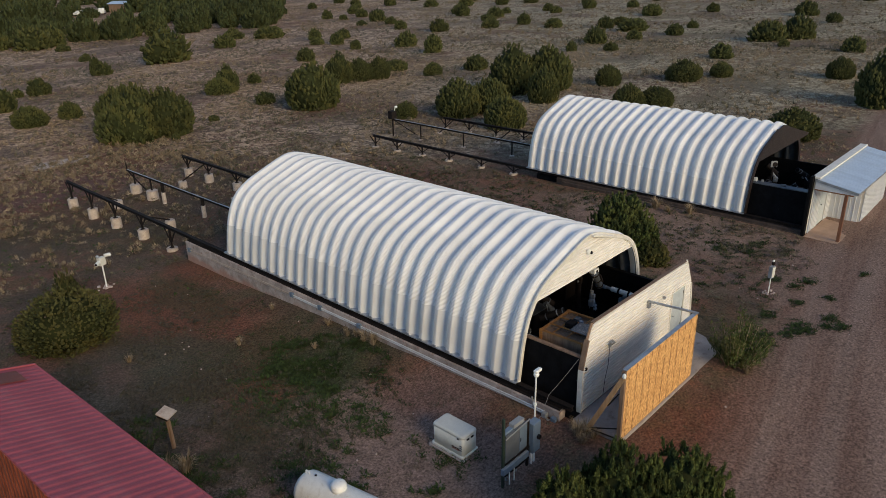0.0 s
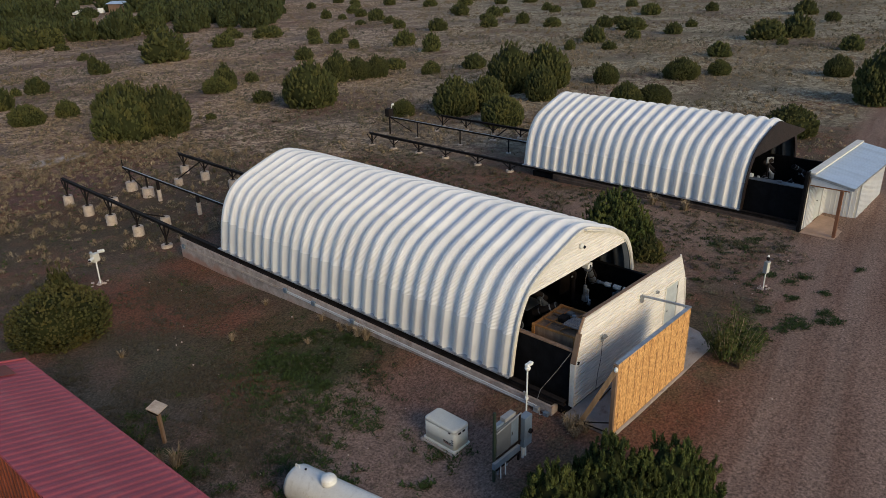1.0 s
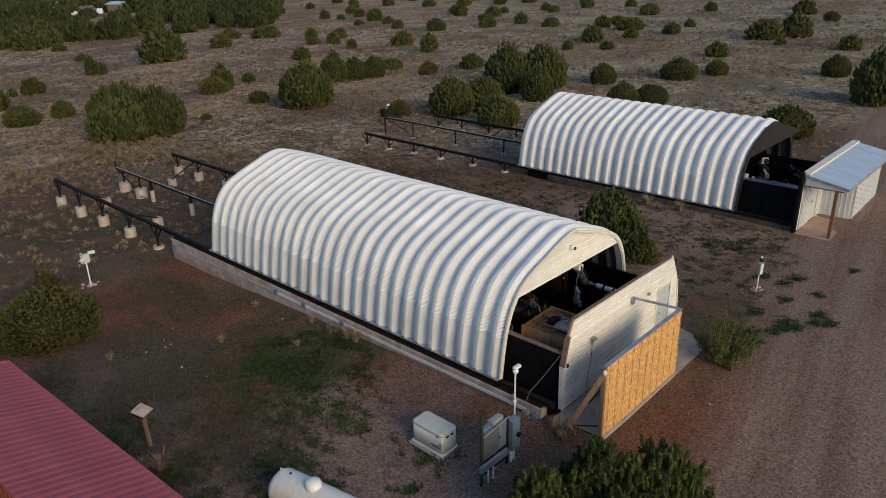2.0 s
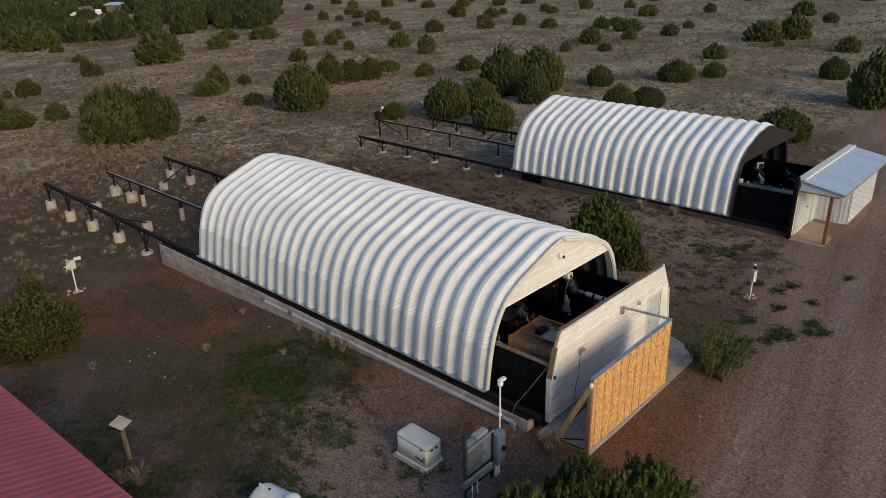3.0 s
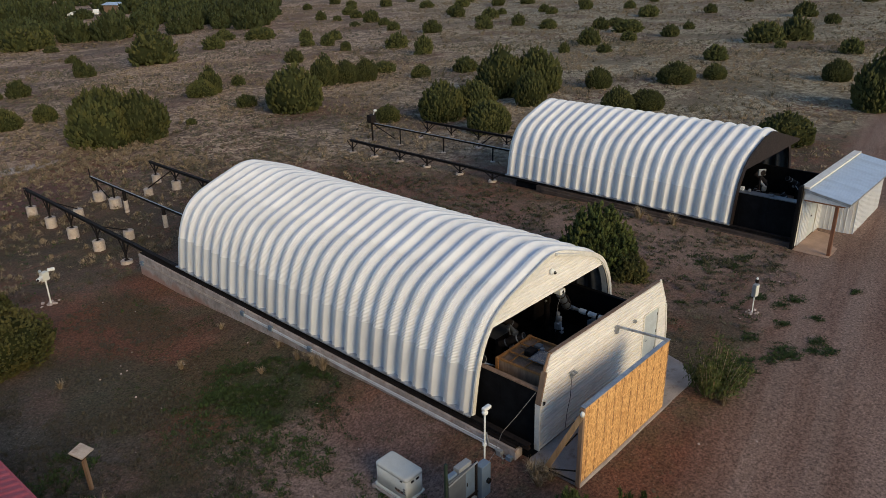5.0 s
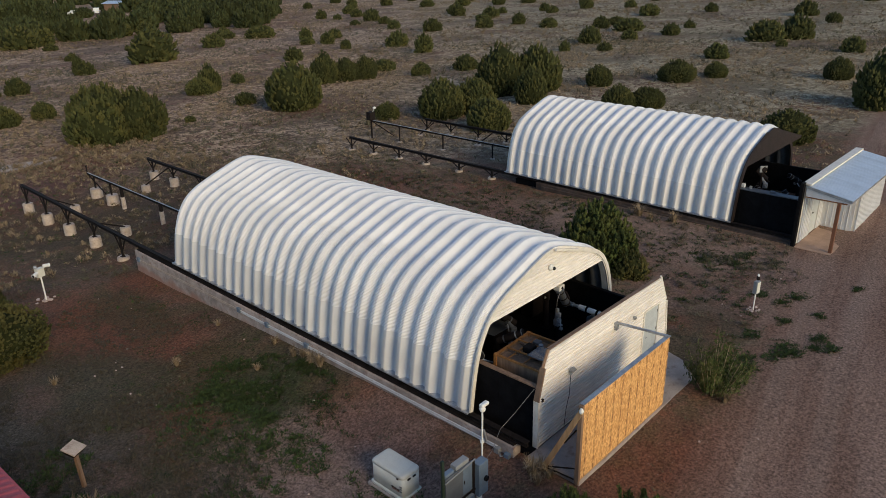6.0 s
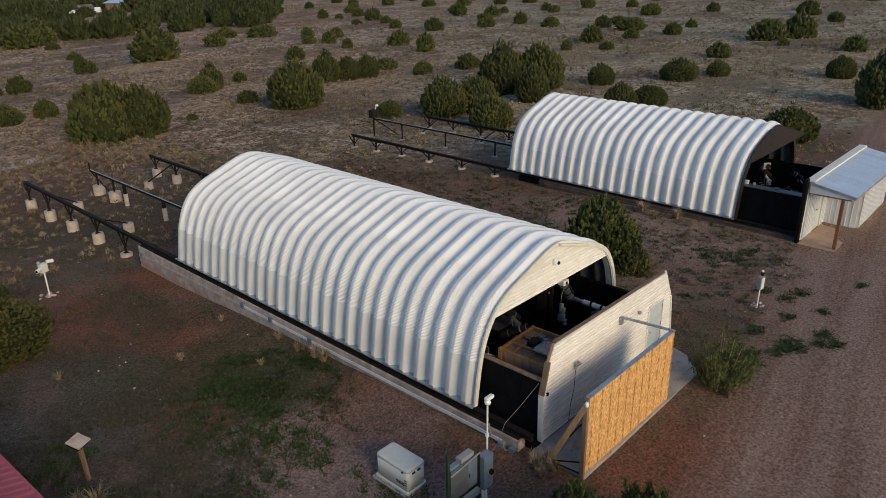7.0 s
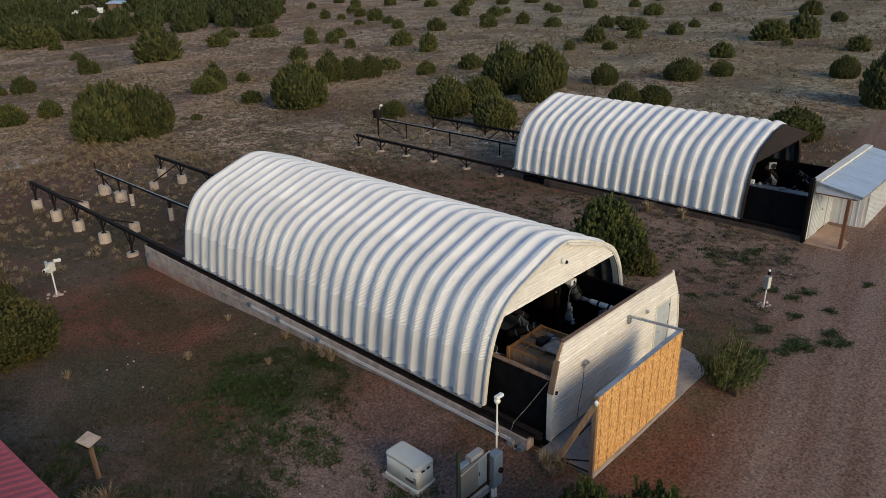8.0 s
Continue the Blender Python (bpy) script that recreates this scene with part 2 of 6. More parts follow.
    col = mix(nt, "MIX", ruddy, col, (0.185, 0.085, 0.054))
    moss = math_node(nt, "MULTIPLY", ramp(nt, noise_tex(nt, pos, 0.8, 6, 0.72), 0.49, 0.57, 0, 0.45), yard)
    col = mix(nt, "MIX", moss, col, (0.088, 0.082, 0.044))
    for sx, sy, rx, ry, turn, amount, c in SPOTS:
        col = mix(nt, "MIX", math_node(nt, "MULTIPLY", spot(sx, sy, rx, ry, turn), amount), col, c)
    # the worn track in front of the buildings: two lighter, smoother lanes
    u = math_node(nt, "ADD", math_node(nt, "MULTIPLY", sep.outputs[0], -0.16), math_node(nt, "MULTIPLY", sep.outputs[1], 0.985))
    u = math_node(nt, "ADD", u, math_node(nt, "MULTIPLY", math_node(nt, "SUBTRACT", n_big, 0.5), 1.2))
    road = math_node(nt, "MULTIPLY", ramp(nt, u, -4.6, -6.2), ramp(nt, u, -20, -15))
    along = math_node(nt, "ADD", math_node(nt, "MULTIPLY", sep.outputs[0], 0.985), math_node(nt, "MULTIPLY", sep.outputs[1], 0.16))
    lane = nt.nodes.new("ShaderNodeCombineXYZ")
    nt.links.new(math_node(nt, "MULTIPLY", along, 0.07), lane.inputs[0])
    nt.links.new(u, lane.inputs[1])
    road_col = mix(nt, "MIX", ramp(nt, noise_tex(nt, lane.outputs[0], 1.5, 6, 0.62), 0.36, 0.64), (0.192, 0.118, 0.089), (0.258, 0.172, 0.135))
    col = mix(nt, "MIX", math_node(nt, "MULTIPLY", road, ramp(nt, n_mid, 0.2, 0.5, 0.5, 0.95)), col, road_col)
    rut = nt.nodes.new("ShaderNodeTexWave")
    rut.inputs["Scale"].default_value, rut.inputs["Distortion"].default_value = 0.22, 3.2
    rut.inputs["Detail"].default_value, rut.inputs["Detail Scale"].default_value = 3.0, 0.6
    cmb = nt.nodes.new("ShaderNodeCombineXYZ")
    nt.links.new(u, cmb.inputs[0])
    nt.links.new(cmb.outputs[0], rut.inputs["Vector"])
    col = mix(nt, "MIX", math_node(nt, "MULTIPLY", road, ramp(nt, rut.outputs["Fac"], 0.5, 0.95, 0, 0.35)), col, (0.28, 0.205, 0.165))
    mott = math_node(nt, "MULTIPLY", ramp(nt, noise_tex(nt, pos, 1.9, 6, 0.75), 0.49, 0.62, 0, 0.42), math_node(nt, "MULTIPLY", ramp(nt, u, -5.5, -3.0), math_node(nt, "SUBTRACT", 1.0, open_land)))
    col = mix(nt, "MIX", mott, col, (0.085, 0.066, 0.045))
    grit = mix(nt, "MIX", ramp(nt, n_grit, 0.32, 0.68), (0.16, 0.16, 0.16), (0.84, 0.84, 0.84))
    col = mix(nt, "OVERLAY", 0.8, col, grit)
    chips = nt.nodes.new("ShaderNodeTexVoronoi")
    chips.inputs["Scale"].default_value = 19.0
    nt.links.new(pos, chips.inputs["Vector"])
    chip = nt.nodes.new("ShaderNodeSeparateColor")
    nt.links.new(chips.outputs["Color"], chip.inputs[0])
    col = mix(nt, "OVERLAY", 0.55, col, mix(nt, "MIX", ramp(nt, chip.outputs[0], 0.1, 0.9), (0.38, 0.38, 0.38), (0.62, 0.615, 0.61)))
    peb = nt.nodes.new("ShaderNodeTexVoronoi")
    peb.inputs["Scale"].default_value = 7.0
    nt.links.new(pos, peb.inputs["Vector"])
    col = mix(nt, "MIX", ramp(nt, peb.outputs["Distance"], 0.14, 0.07, 0, 0.55), col, (0.34, 0.27, 0.235))
    nt.links.new(col, bsdf.inputs["Base Color"])
    bsdf.inputs["Roughness"].default_value = 0.95
    bsdf.inputs["Specular IOR Level"].default_value = 0.1
    h = math_node(nt, "ADD", math_node(nt, "MULTIPLY", n_fine, 0.7), math_node(nt, "MULTIPLY", n_grit, 0.3))
    bump(nt, bsdf, h, 0.65, 0.08)
    return m


# soil patches: x, y, half-widths, turn, amount, colour
RED, GREY, OLIVE, PINK = (0.158, 0.062, 0.038), (0.100, 0.086, 0.070), (0.052, 0.057, 0.028), (0.240, 0.168, 0.140)
SPOTS = (
    (-3.4, 14.0, 1.9, 6.0, 10, 0.7, RED), (-5.3, 8.8, 1.0, 0.8, 0, 0.7, RED), (-3.7, 8.1, 0.6, 0.6, 0, 0.6, RED), (-0.9, 17.7, 1.2, 1.5, 0, 0.6, RED), (-4.0, 8.2, 2.2, 2.2, 0, 0.55, RED), (4.0, 41.0, 5.0, 5.0, 0, 0.5, RED),
    (-7.2, 10.6, 3.2, 3.2, 0, 0.6, GREY), (-8.0, 5.0, 2.2, 3.0, 0, 0.6, GREY),
    (-2.0, 7.6, 2.2, 3.4, 12, 0.6, OLIVE), (-5.2, 10.5, 1.8, 2.6, 0, 0.45, OLIVE), (-2.4, 15.5, 1.1, 3.2, 0, 0.5, OLIVE), (1.5, 25.0, 2.6, 4.0, 0, 0.4, OLIVE), (-3.0, 28.0, 3.0, 4.0, 0, 0.35, OLIVE), (-5.6, 3.9, 1.5, 1.8, 30, 0.35, OLIVE), (-4.8, 5.4, 1.6, 1.0, 0, 0.4, OLIVE),
    (-4.0, 4.2, 2.2, 1.6, 20, 0.75, PINK), (-1.6, 2.4, 1.6, 1.8, 0, 0.8, PINK), (-4.6, 1.2, 2.4, 1.6, 0, 0.6, PINK), (-2.4, 6.8, 1.5, 1.7, 20, 0.85, (0.040, 0.050, 0.022)), (13.3, -4.7, 1.2, 0.9, 0, 0.8, (0.110, 0.052, 0.040)), (14.6, -5.8, 1.4, 0.6, 20, 0.7, (0.110, 0.052, 0.040)), (10.8, -1.9, 1.6, 1.3, 0, 0.4, (0.095, 0.055, 0.042)), (13.5, 1.5, 4.5, 3.5, 0, 0.55, (0.225, 0.155, 0.122)), (-1.2, 2.2, 1.2, 3.0, 0, 0.45, RED),
    (14.0, 8.0, 3.5, 5.0, 0, 0.4, (0.215, 0.140, 0.110)), (14.0, 16.0, 3.0, 7.0, 0, 0.6, (0.20, 0.115, 0.088)), (1.0, 35.5, 6.0, 2.2, 10, 0.55, RED), (8.5, -3.2, 3.2, 1.6, 20, 0.35, OLIVE),
    (2.0, -6.0, 4.0, 2.2, -10, 0.55, RED), (3.6, 44.2, 2.3, 1.0, 0, 0.95, (0.50, 0.43, 0.38)),
    (-4.6, 0.2, 3.4, 2.4, 0, 0.75, PINK), (-6.4, 2.6, 1.6, 1.8, 0, 0.5, PINK), (16.5, 3.0, 2.6, 6.5, 0, 0.75, (0.26, 0.178, 0.142)), (-3.0, 37.5, 10.0, 3.2, -8, 0.75, (0.135, 0.078, 0.070)), (2.0, 29.0, 9.0, 5.0, 0, 0.5, (0.098, 0.068, 0.050)), (14.0, -3.5, 3.5, 2.4, 0, 0.5, PINK), (13.5, 22.0, 3.0, 6.0, 0, 0.4, RED),
)

M = {}
M["soil"] = ground_mat()
M["roof_crimp"] = roof_metal("galvanised_crimped_sheet", True)
M["roof_flat"] = roof_metal("galvanised_flat_sheet", False)
# base sheets: darker and more metallic than the sheets above
M["roof_base"] = roof_metal("grey_base_sheet", False, 0.35, 0.84)
M["liner"] = plain("dark_inner_sheet", (0.085, 0.088, 0.095), 0.6, 0.0, 0.3)
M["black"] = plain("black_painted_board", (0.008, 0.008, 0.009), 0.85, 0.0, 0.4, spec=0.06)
M["steel_black"] = plain("black_painted_steel", (0.018, 0.014, 0.013), 0.8, 0.0, 0.4, dirt=(0.022, 0.016, 0.014), spec=0.12)
M["conduit"] = plain("bright_zinc_conduit", (0.66, 0.66, 0.66), 0.4, 0.15, 0.1)
M["steel_grey"] = plain("grey_galvanised_steel", (0.42, 0.44, 0.47), 0.45, 0.6, 0.25)
M["lap_board"] = plain("cream_lap_board", (0.80, 0.755, 0.69), 0.45, 0.0, 0.10, 1.3, grain=30, bump_mm=1.0)
M["white_trim"] = plain("white_painted_trim", (0.74, 0.70, 0.62), 0.5, 0.0, 0.12)
M["ribbed_white"] = siding_metal("ribbed_white_sheet", (0.72, 0.73, 0.74), "X", 0.072)
M["ribbed_white_end"] = siding_metal("ribbed_white_end_sheet", (0.72, 0.73, 0.74), "Y", 0.072)
M["white_enamel"] = plain("white_enamel", (0.78, 0.78, 0.74), 0.35, 0.0, 0.08, dirt=(0.6, 0.58, 0.52), grain=60)
M["beige_plastic"] = plain("beige_painted_aluminium", (0.66, 0.65, 0.58), 0.4, 0.0, 0.06, grain=60)
M["concrete"] = plain("weathered_concrete", (0.42, 0.345, 0.305), 0.9, 0.0, 0.35, 2.0, dirt=(0.25, 0.125, 0.088), grain=30, bump_mm=5)
splash = M["concrete"].node_tree
splash_co = splash.nodes.new("ShaderNodeTexCoord")
splash_z = splash.nodes.new("ShaderNodeSeparateXYZ")
splash.links.new(splash_co.outputs["Object"], splash_z.inputs[0])
ragged = math_node(splash, "MULTIPLY_ADD", noise_tex(splash, splash_co.outputs["Object"], 0.8, 5, 0.65), 1.1)
splash.links.new(splash_z.outputs[2], ragged.node.inputs[2])
clean = splash.nodes["Principled BSDF"].inputs["Base Color"].links[0].from_socket
splash.links.new(mix(splash, "MIX", ramp(splash, ragged, -0.22, -0.50, 0, 0.75), clean, (0.36, 0.185, 0.13)), splash.nodes["Principled BSDF"].inputs["Base Color"])
M["slab"] = plain("grey_concrete_slab", (0.36, 0.31, 0.285), 0.85, 0.0, 0.2, 1.5, dirt=(0.20, 0.14, 0.115), grain=40, bump_mm=3)
M["pier"] = plain("pale_concrete_pier", (0.48, 0.40, 0.335), 0.9, 0.0, 0.22, 4.0, dirt=(0.33, 0.22, 0.17), grain=30, bump_mm=5)
M["footing"] = plain("dark_footing", (0.06, 0.042, 0.034), 0.9, 0.0, 0.35, 2.0, dirt=(0.13, 0.08, 0.058))
M["pale_box"] = plain("pale_grey_enclosure", (0.27, 0.28, 0.285), 0.5, 0.0, 0.12, grain=50)
M["osb"] = osb_mat()
M["wood_raw"] = wood_mat("sawn_pine", (0.50, 0.31, 0.16), (0.30, 0.17, 0.08), (1.5, 1.5, 0.2))
M["wood_dark"] = wood_mat("weathered_wood", (0.26, 0.165, 0.105), (0.14, 0.085, 0.055), (1.5, 1.5, 0.2))
M["wood_orange"] = wood_mat("varnished_plywood", (0.38, 0.17, 0.045), (0.21, 0.085, 0.022), (1.0, 4.0, 4.0))
M["wood_post"] = wood_mat("red_brown_post", (0.26, 0.11, 0.055), (0.15, 0.06, 0.03), (2, 2, 0.2))
M["grey_box"] = plain("grey_blue_enclosure", (0.15, 0.20, 0.26), 0.5, 0.1, 0.12, grain=50)
M["grey_panel"] = plain("grey_panel", (0.10, 0.112, 0.128), 0.5, 0.1, 0.15)
M["green_steel"] = plain("dark_green_post", (0.02, 0.035, 0.022), 0.6, 0.0, 0.3)
M["red_roof"] = plain("faded_red_sheet", (0.37, 0.072, 0.090), 0.75, 0.0, 0.22, 0.9, dirt=(0.36, 0.11, 0.115), grain=18)
M["rust_orange"] = plain("rust_orange_steel", (0.20, 0.045, 0.022), 0.7, 0.1, 0.3, 1.2, dirt=(0.17, 0.05, 0.03))
M["brown_sheet"] = plain("dark_brown_sheet", (0.026, 0.017, 0.014), 0.55, 0.1, 0.35, 2.0, dirt=(0.055, 0.032, 0.024))
M["blue_roof"] = plain("pale_blue_metal_sheet", (0.52, 0.60, 0.70), 0.4, 0.3, 0.08, 1.5)
M["tan_floor"] = plain("tan_concrete", (0.40, 0.27, 0.20), 0.85, 0.0, 0.18, 1.5)
M["grey_door"] = plain("pale_grey_door", (0.52, 0.56, 0.57), 0.45, 0.0, 0.08)
M["lens"] = plain("dark_glass", (0.01, 0.01, 0.012), 0.12, 0.0, 0.1)
M["cable"] = plain("black_cable", (0.02, 0.02, 0.02), 0.6)
M["grey_cable"] = plain("grey_cable", (0.25, 0.24, 0.23), 0.6)
M["stone"] = plain("pale_stone", (0.48, 0.38, 0.34), 0.9, 0.0, 0.3, 6.0)
M["clear_sheet"] = plain("grey_plastic_sheet", (0.14, 0.15, 0.17), 0.25, 0.0, 0.25)
M["juniper"] = leaf_mat("juniper_foliage", (0.034, 0.041, 0.013), (0.060, 0.067, 0.021), (0.112, 0.104, 0.031))
M["pinyon"] = leaf_mat("pinyon_foliage", (0.020, 0.028, 0.010), (0.042, 0.054, 0.020), (0.072, 0.076, 0.026))
# core colour: the shade between the sprays is put into this dark green
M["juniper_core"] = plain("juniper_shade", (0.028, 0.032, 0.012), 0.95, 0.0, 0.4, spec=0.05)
M["bark"] = plain("juniper_bark", (0.13, 0.095, 0.075), 0.95, 0.0, 0.3, 8.0)
M["straw"] = leaf_mat("dry_grass", (0.17, 0.125, 0.078), (0.36, 0.280, 0.185), (0.25, 0.185, 0.118))
M["fresh_leaf"] = leaf_mat("fresh_green_leaves", (0.045, 0.066, 0.018), (0.10, 0.125, 0.036), (0.12, 0.115, 0.04))
M["olive_leaf"] = leaf_mat("olive_juniper_foliage", (0.020, 0.024, 0.008), (0.062, 0.064, 0.020), (0.110, 0.094, 0.030))
M["dead_weed"] = leaf_mat("dead_grey_weeds", (0.050, 0.045, 0.034), (0.120, 0.104, 0.076), (0.078, 0.074, 0.048))
M["bright_juniper"] = leaf_mat("bright_juniper_foliage", (0.016, 0.026, 0.008), (0.070, 0.090, 0.024), (0.110, 0.118, 0.032))
M["weed"] = leaf_mat("green_weeds", (0.022, 0.040, 0.012), (0.050, 0.074, 0.022), (0.040, 0.056, 0.018))
M["sage"] = leaf_mat("grey_brush", (0.085, 0.078, 0.052), (0.175, 0.150, 0.100), (0.110, 0.100, 0.060))


# ---- mesh helpers ----
def thing(name, m, label, category, group="", kind=""):
    ob = new(name)
    ob.empty_display_size = 0.1
    ob.matrix_world = m if isinstance(m, Matrix) else pose(*m)
    return tagged(ob, label, category, group, kind)


def to_mesh(name, bm, material, smooth=False):
    me = bpy.data.meshes.new(name)
    bmesh.ops.recalc_face_normals(bm, faces=bm.faces[:])
    bm.to_mesh(me)
    bm.free()
    if smooth:
        me.polygons.foreach_set("use_smooth", [True] * len(me.polygons))
    me.materials.append(material)
    return me


def part(name, bm, material, parent, label="", smooth=False, at=None):
    me = bm if isinstance(bm, bpy.types.Mesh) else to_mesh(name, bm, material, smooth)
    ob = new(name, me)
    ob.parent = parent
    if at is not None:
        ob.matrix_basis = at
    return tagged(ob, label)


def lone(name, bm, material, label, category, group="", kind="", smooth=False, at=None):
    ob = new(name, bm if isinstance(bm, bpy.types.Mesh) else to_mesh(name, bm, material, smooth))
    if at is not None:
        ob.matrix_world = at
    return tagged(ob, label, category, group, kind)


def box(x0, x1, y0, y1, z0, z1, bev=0.0, bm=None, m=None):
    bm = bm or bmesh.new()
    b = bmesh.new()
    bmesh.ops.create_cube(b, size=1.0)
    for v in b.verts:
        v.co = Vector(((x0 + x1) / 2 + v.co.x * (x1 - x0), (y0 + y1) / 2 + v.co.y * (y1 - y0), (z0 + z1) / 2 + v.co.z * (z1 - z0)))
    if bev:
        bmesh.ops.bevel(b, geom=b.edges[:], offset=bev, segments=2, affect="EDGES", profile=0.5)
    return join(bm, b, m)


def join(bm, b, m=None):
    table = [bm.verts.new(m @ v.co if m else v.co) for v in b.verts]
    b.verts.index_update()
    for f in b.faces:
        try:
            bm.faces.new([table[v.index] for v in f.verts])
        except ValueError:
            pass
    b.free()
    return bm


def tube(p, q, r, r2=None, n=10, bm=None):
    """A round bar from p to q."""
    bm = bm or bmesh.new()
    p, q = Vector(p), Vector(q)
    d = q - p
    b = bmesh.new()
    bmesh.ops.create_cone(b, cap_ends=True, segments=n, radius1=r, radius2=r if r2 is None else r2, depth=d.length)
    return join(bm, b, Matrix.Translation((p + q) / 2) @ d.to_track_quat("Z", "Y").to_matrix().to_4x4())


def beam(p, q, w, h, bm=None, bev=0.004):
    """A square bar from p to q, h across its upright side."""
    bm = bm or bmesh.new()
    p, q = Vector(p), Vector(q)
    d = q - p
    b = bmesh.new()
    bmesh.ops.create_cube(b, size=1.0)
    for v in b.verts:
        v.co = Vector((v.co.x * w, v.co.y * h, v.co.z * d.length))
    if bev:
        bmesh.ops.bevel(b, geom=b.edges[:], offset=bev, segments=1, affect="EDGES")
    z = d.normalized()
    up = Vector((0, 0, 1)) if abs(z.z) < 0.95 else Vector((0, 1, 0))
    x = up.cross(z).normalized()
    y = z.cross(x)
    rot = Matrix((x, y, z)).transposed().to_4x4()
    return join(bm, b, Matrix.Translation((p + q) / 2) @ rot)


def ball(c, r, n=12, bm=None, squash=(1, 1, 1)):
    bm = bm or bmesh.new()
    b = bmesh.new()
    bmesh.ops.create_uvsphere(b, u_segments=n, v_segments=max(6, n * 2 // 3), radius=r)
    return join(bm, b, Matrix.Translation(c) @ Matrix.Diagonal((*squash, 1)))


def prism(points, y0, y1, bm=None):
    """An outline in x and z, drawn out from y0 to y1."""
    bm = bm or bmesh.new()
    a = [bm.verts.new((x, y0, z)) for x, z in points]
    b = [bm.verts.new((x, y1, z)) for x, z in points]
    bm.faces.new(a)
    bm.faces.new(b[::-1])
    for i in range(len(points)):
        j = (i + 1) % len(points)
        bm.faces.new((a[i], b[i], b[j], a[j]))
    return bm


def wire(points, r, bm=None, n=6):
    for a, b in zip(points, points[1:]):
        bm = tube(a, b, r, n=n, bm=bm)
    return bm


# ---- the land ----
def spaced(lo, hi, inner_lo, inner_hi, fine, growth=1.18):
    mid = list(np.arange(inner_lo, inner_hi + 1e-6, fine))
    out, s, v = [], fine, inner_hi
    while v < hi:
        s *= growth
        v += s
        out.append(v)
    low, s, v = [], fine, inner_lo
    while v > lo:
        s *= growth
        v -= s
        low.append(v)
    return low[::-1] + mid + out


gx, gy = spaced(-2500, 2500, -14, 34, 0.4), spaced(-2500, 2500, -9, 50, 0.4)
gv = [(x, y, ground_z(x, y)) for y in gy for x in gx]
nx = len(gx)
gf = [(j * nx + i, j * nx + i + 1, (j + 1) * nx + i + 1, (j + 1) * nx + i) for j in range(len(gy) - 1) for i in range(nx - 1)]
land = bpy.data.meshes.new("ground")
land.from_pydata(gv, [], gf)
land.polygons.foreach_set("use_smooth", [True] * len(land.polygons))
land.materials.append(M["soil"])
tagged(new("ground", land), "brown and red desert soil with straw-coloured grass", "ground", kind="structure")

# ---- roll-off arched roofs ----
WIDE, PITCH = 7.32, 0.61
KNEE = ((0.0, 0.0), (0.07, 0.5), (0.15, 1.0), (0.28, 1.55), (0.50, 2.08), (0.86, 2.56), (1.38, 2.90), (2.05, 3.16), (2.75, 3.41), (3.25, 3.57), (3.66, 3.63))


def arch_profile(n=64):
    """The arch's middle line, evenly spaced, with outward normals: x, z, nx, nz, arc length."""
    pts = list(KNEE) + [(WIDE - x, z) for x, z in KNEE[-2::-1]]
    dense = []
    ext = [(2 * pts[0][0] - pts[1][0], 2 * pts[0][1] - pts[1][1])] + pts + [(2 * pts[-1][0] - pts[-2][0], 2 * pts[-1][1] - pts[-2][1])]
    for i in range(1, len(ext) - 2):
        p0, p1, p2, p3 = (np.array(q) for q in ext[i - 1:i + 3])
        for k in range(12):
            t = k / 12
            dense.append(0.5 * (2 * p1 + (p2 - p0) * t + (2 * p0 - 5 * p1 + 4 * p2 - p3) * t * t + (3 * p1 - p0 - 3 * p2 + p3) * t ** 3))
    dense.append(np.array(pts[-1]))
    dense = np.array(dense)
    run = np.concatenate([[0], np.cumsum(np.linalg.norm(np.diff(dense, axis=0), axis=1))])
    s = np.linspace(0, run[-1], n + 1)
    xs, zs = np.interp(s, run, dense[:, 0]), np.interp(s, run, dense[:, 1])
    tx, tz = np.gradient(xs), np.gradient(zs)
    ln = np.hypot(tx, tz)
    return [(xs[i], zs[i], -tz[i] / ln[i], tx[i] / ln[i], s[i]) for i in range(n + 1)]


ARCH = arch_profile()


def rib(y):
    """Corrugation: flat crests and troughs with flanks at about 45 degrees, corners slightly eased."""
    p = (y / PITCH) % 1.0
    tri = 1.65 * (1 - 4 * abs(p - 0.5)) + 0.05
    return 0.096 * tri / (1 + abs(tri) ** 16) ** (1 / 16)


def arch_strip(name, i0, i1, lift, material, cols=36):
    """One corrugated sheet along the arch from station i0 to i1."""
    verts, faces, uvs = [], [], []
    for i in range(i0, i1 + 1):
        x, z, nx_, nz_, s = ARCH[i]
        for k in range(cols + 1):
            y = PITCH * k / cols
            d = rib(y) + lift
            verts.append((x + nx_ * d, y, z + nz_ * d))
            uvs.append((s, y))
    w = cols + 1
    for i in range(i1 - i0):
        for k in range(cols):
            a = i * w + k
            faces.append((a, a + 1, a + w + 1, a + w))
    me = bpy.data.meshes.new(name)
    me.from_pydata(verts, [], faces)
    layer = me.uv_layers.new(name="UVMap")
    for loop in me.loops:
        layer.data[loop.index].uv = uvs[loop.vertex_index]
    me.polygons.foreach_set("use_smooth", [True] * len(me.polygons))
    me.materials.append(material)
    return me


STRIPS = (("base_panel", 0, 7, 0.006, "roof_base"), ("curved_panel", 6, 22, 0.0, "roof_crimp"), ("roof_panel", 21, 43, 0.006, "roof_flat"),
          ("curved_panel", 42, 58, 0.0, "roof_crimp"), ("base_panel", 57, 64, 0.006, "roof_base"))
STRIP_MESHES = [(n, arch_strip(n, a, b, l, M[m])) for n, a, b, l, m in STRIPS]
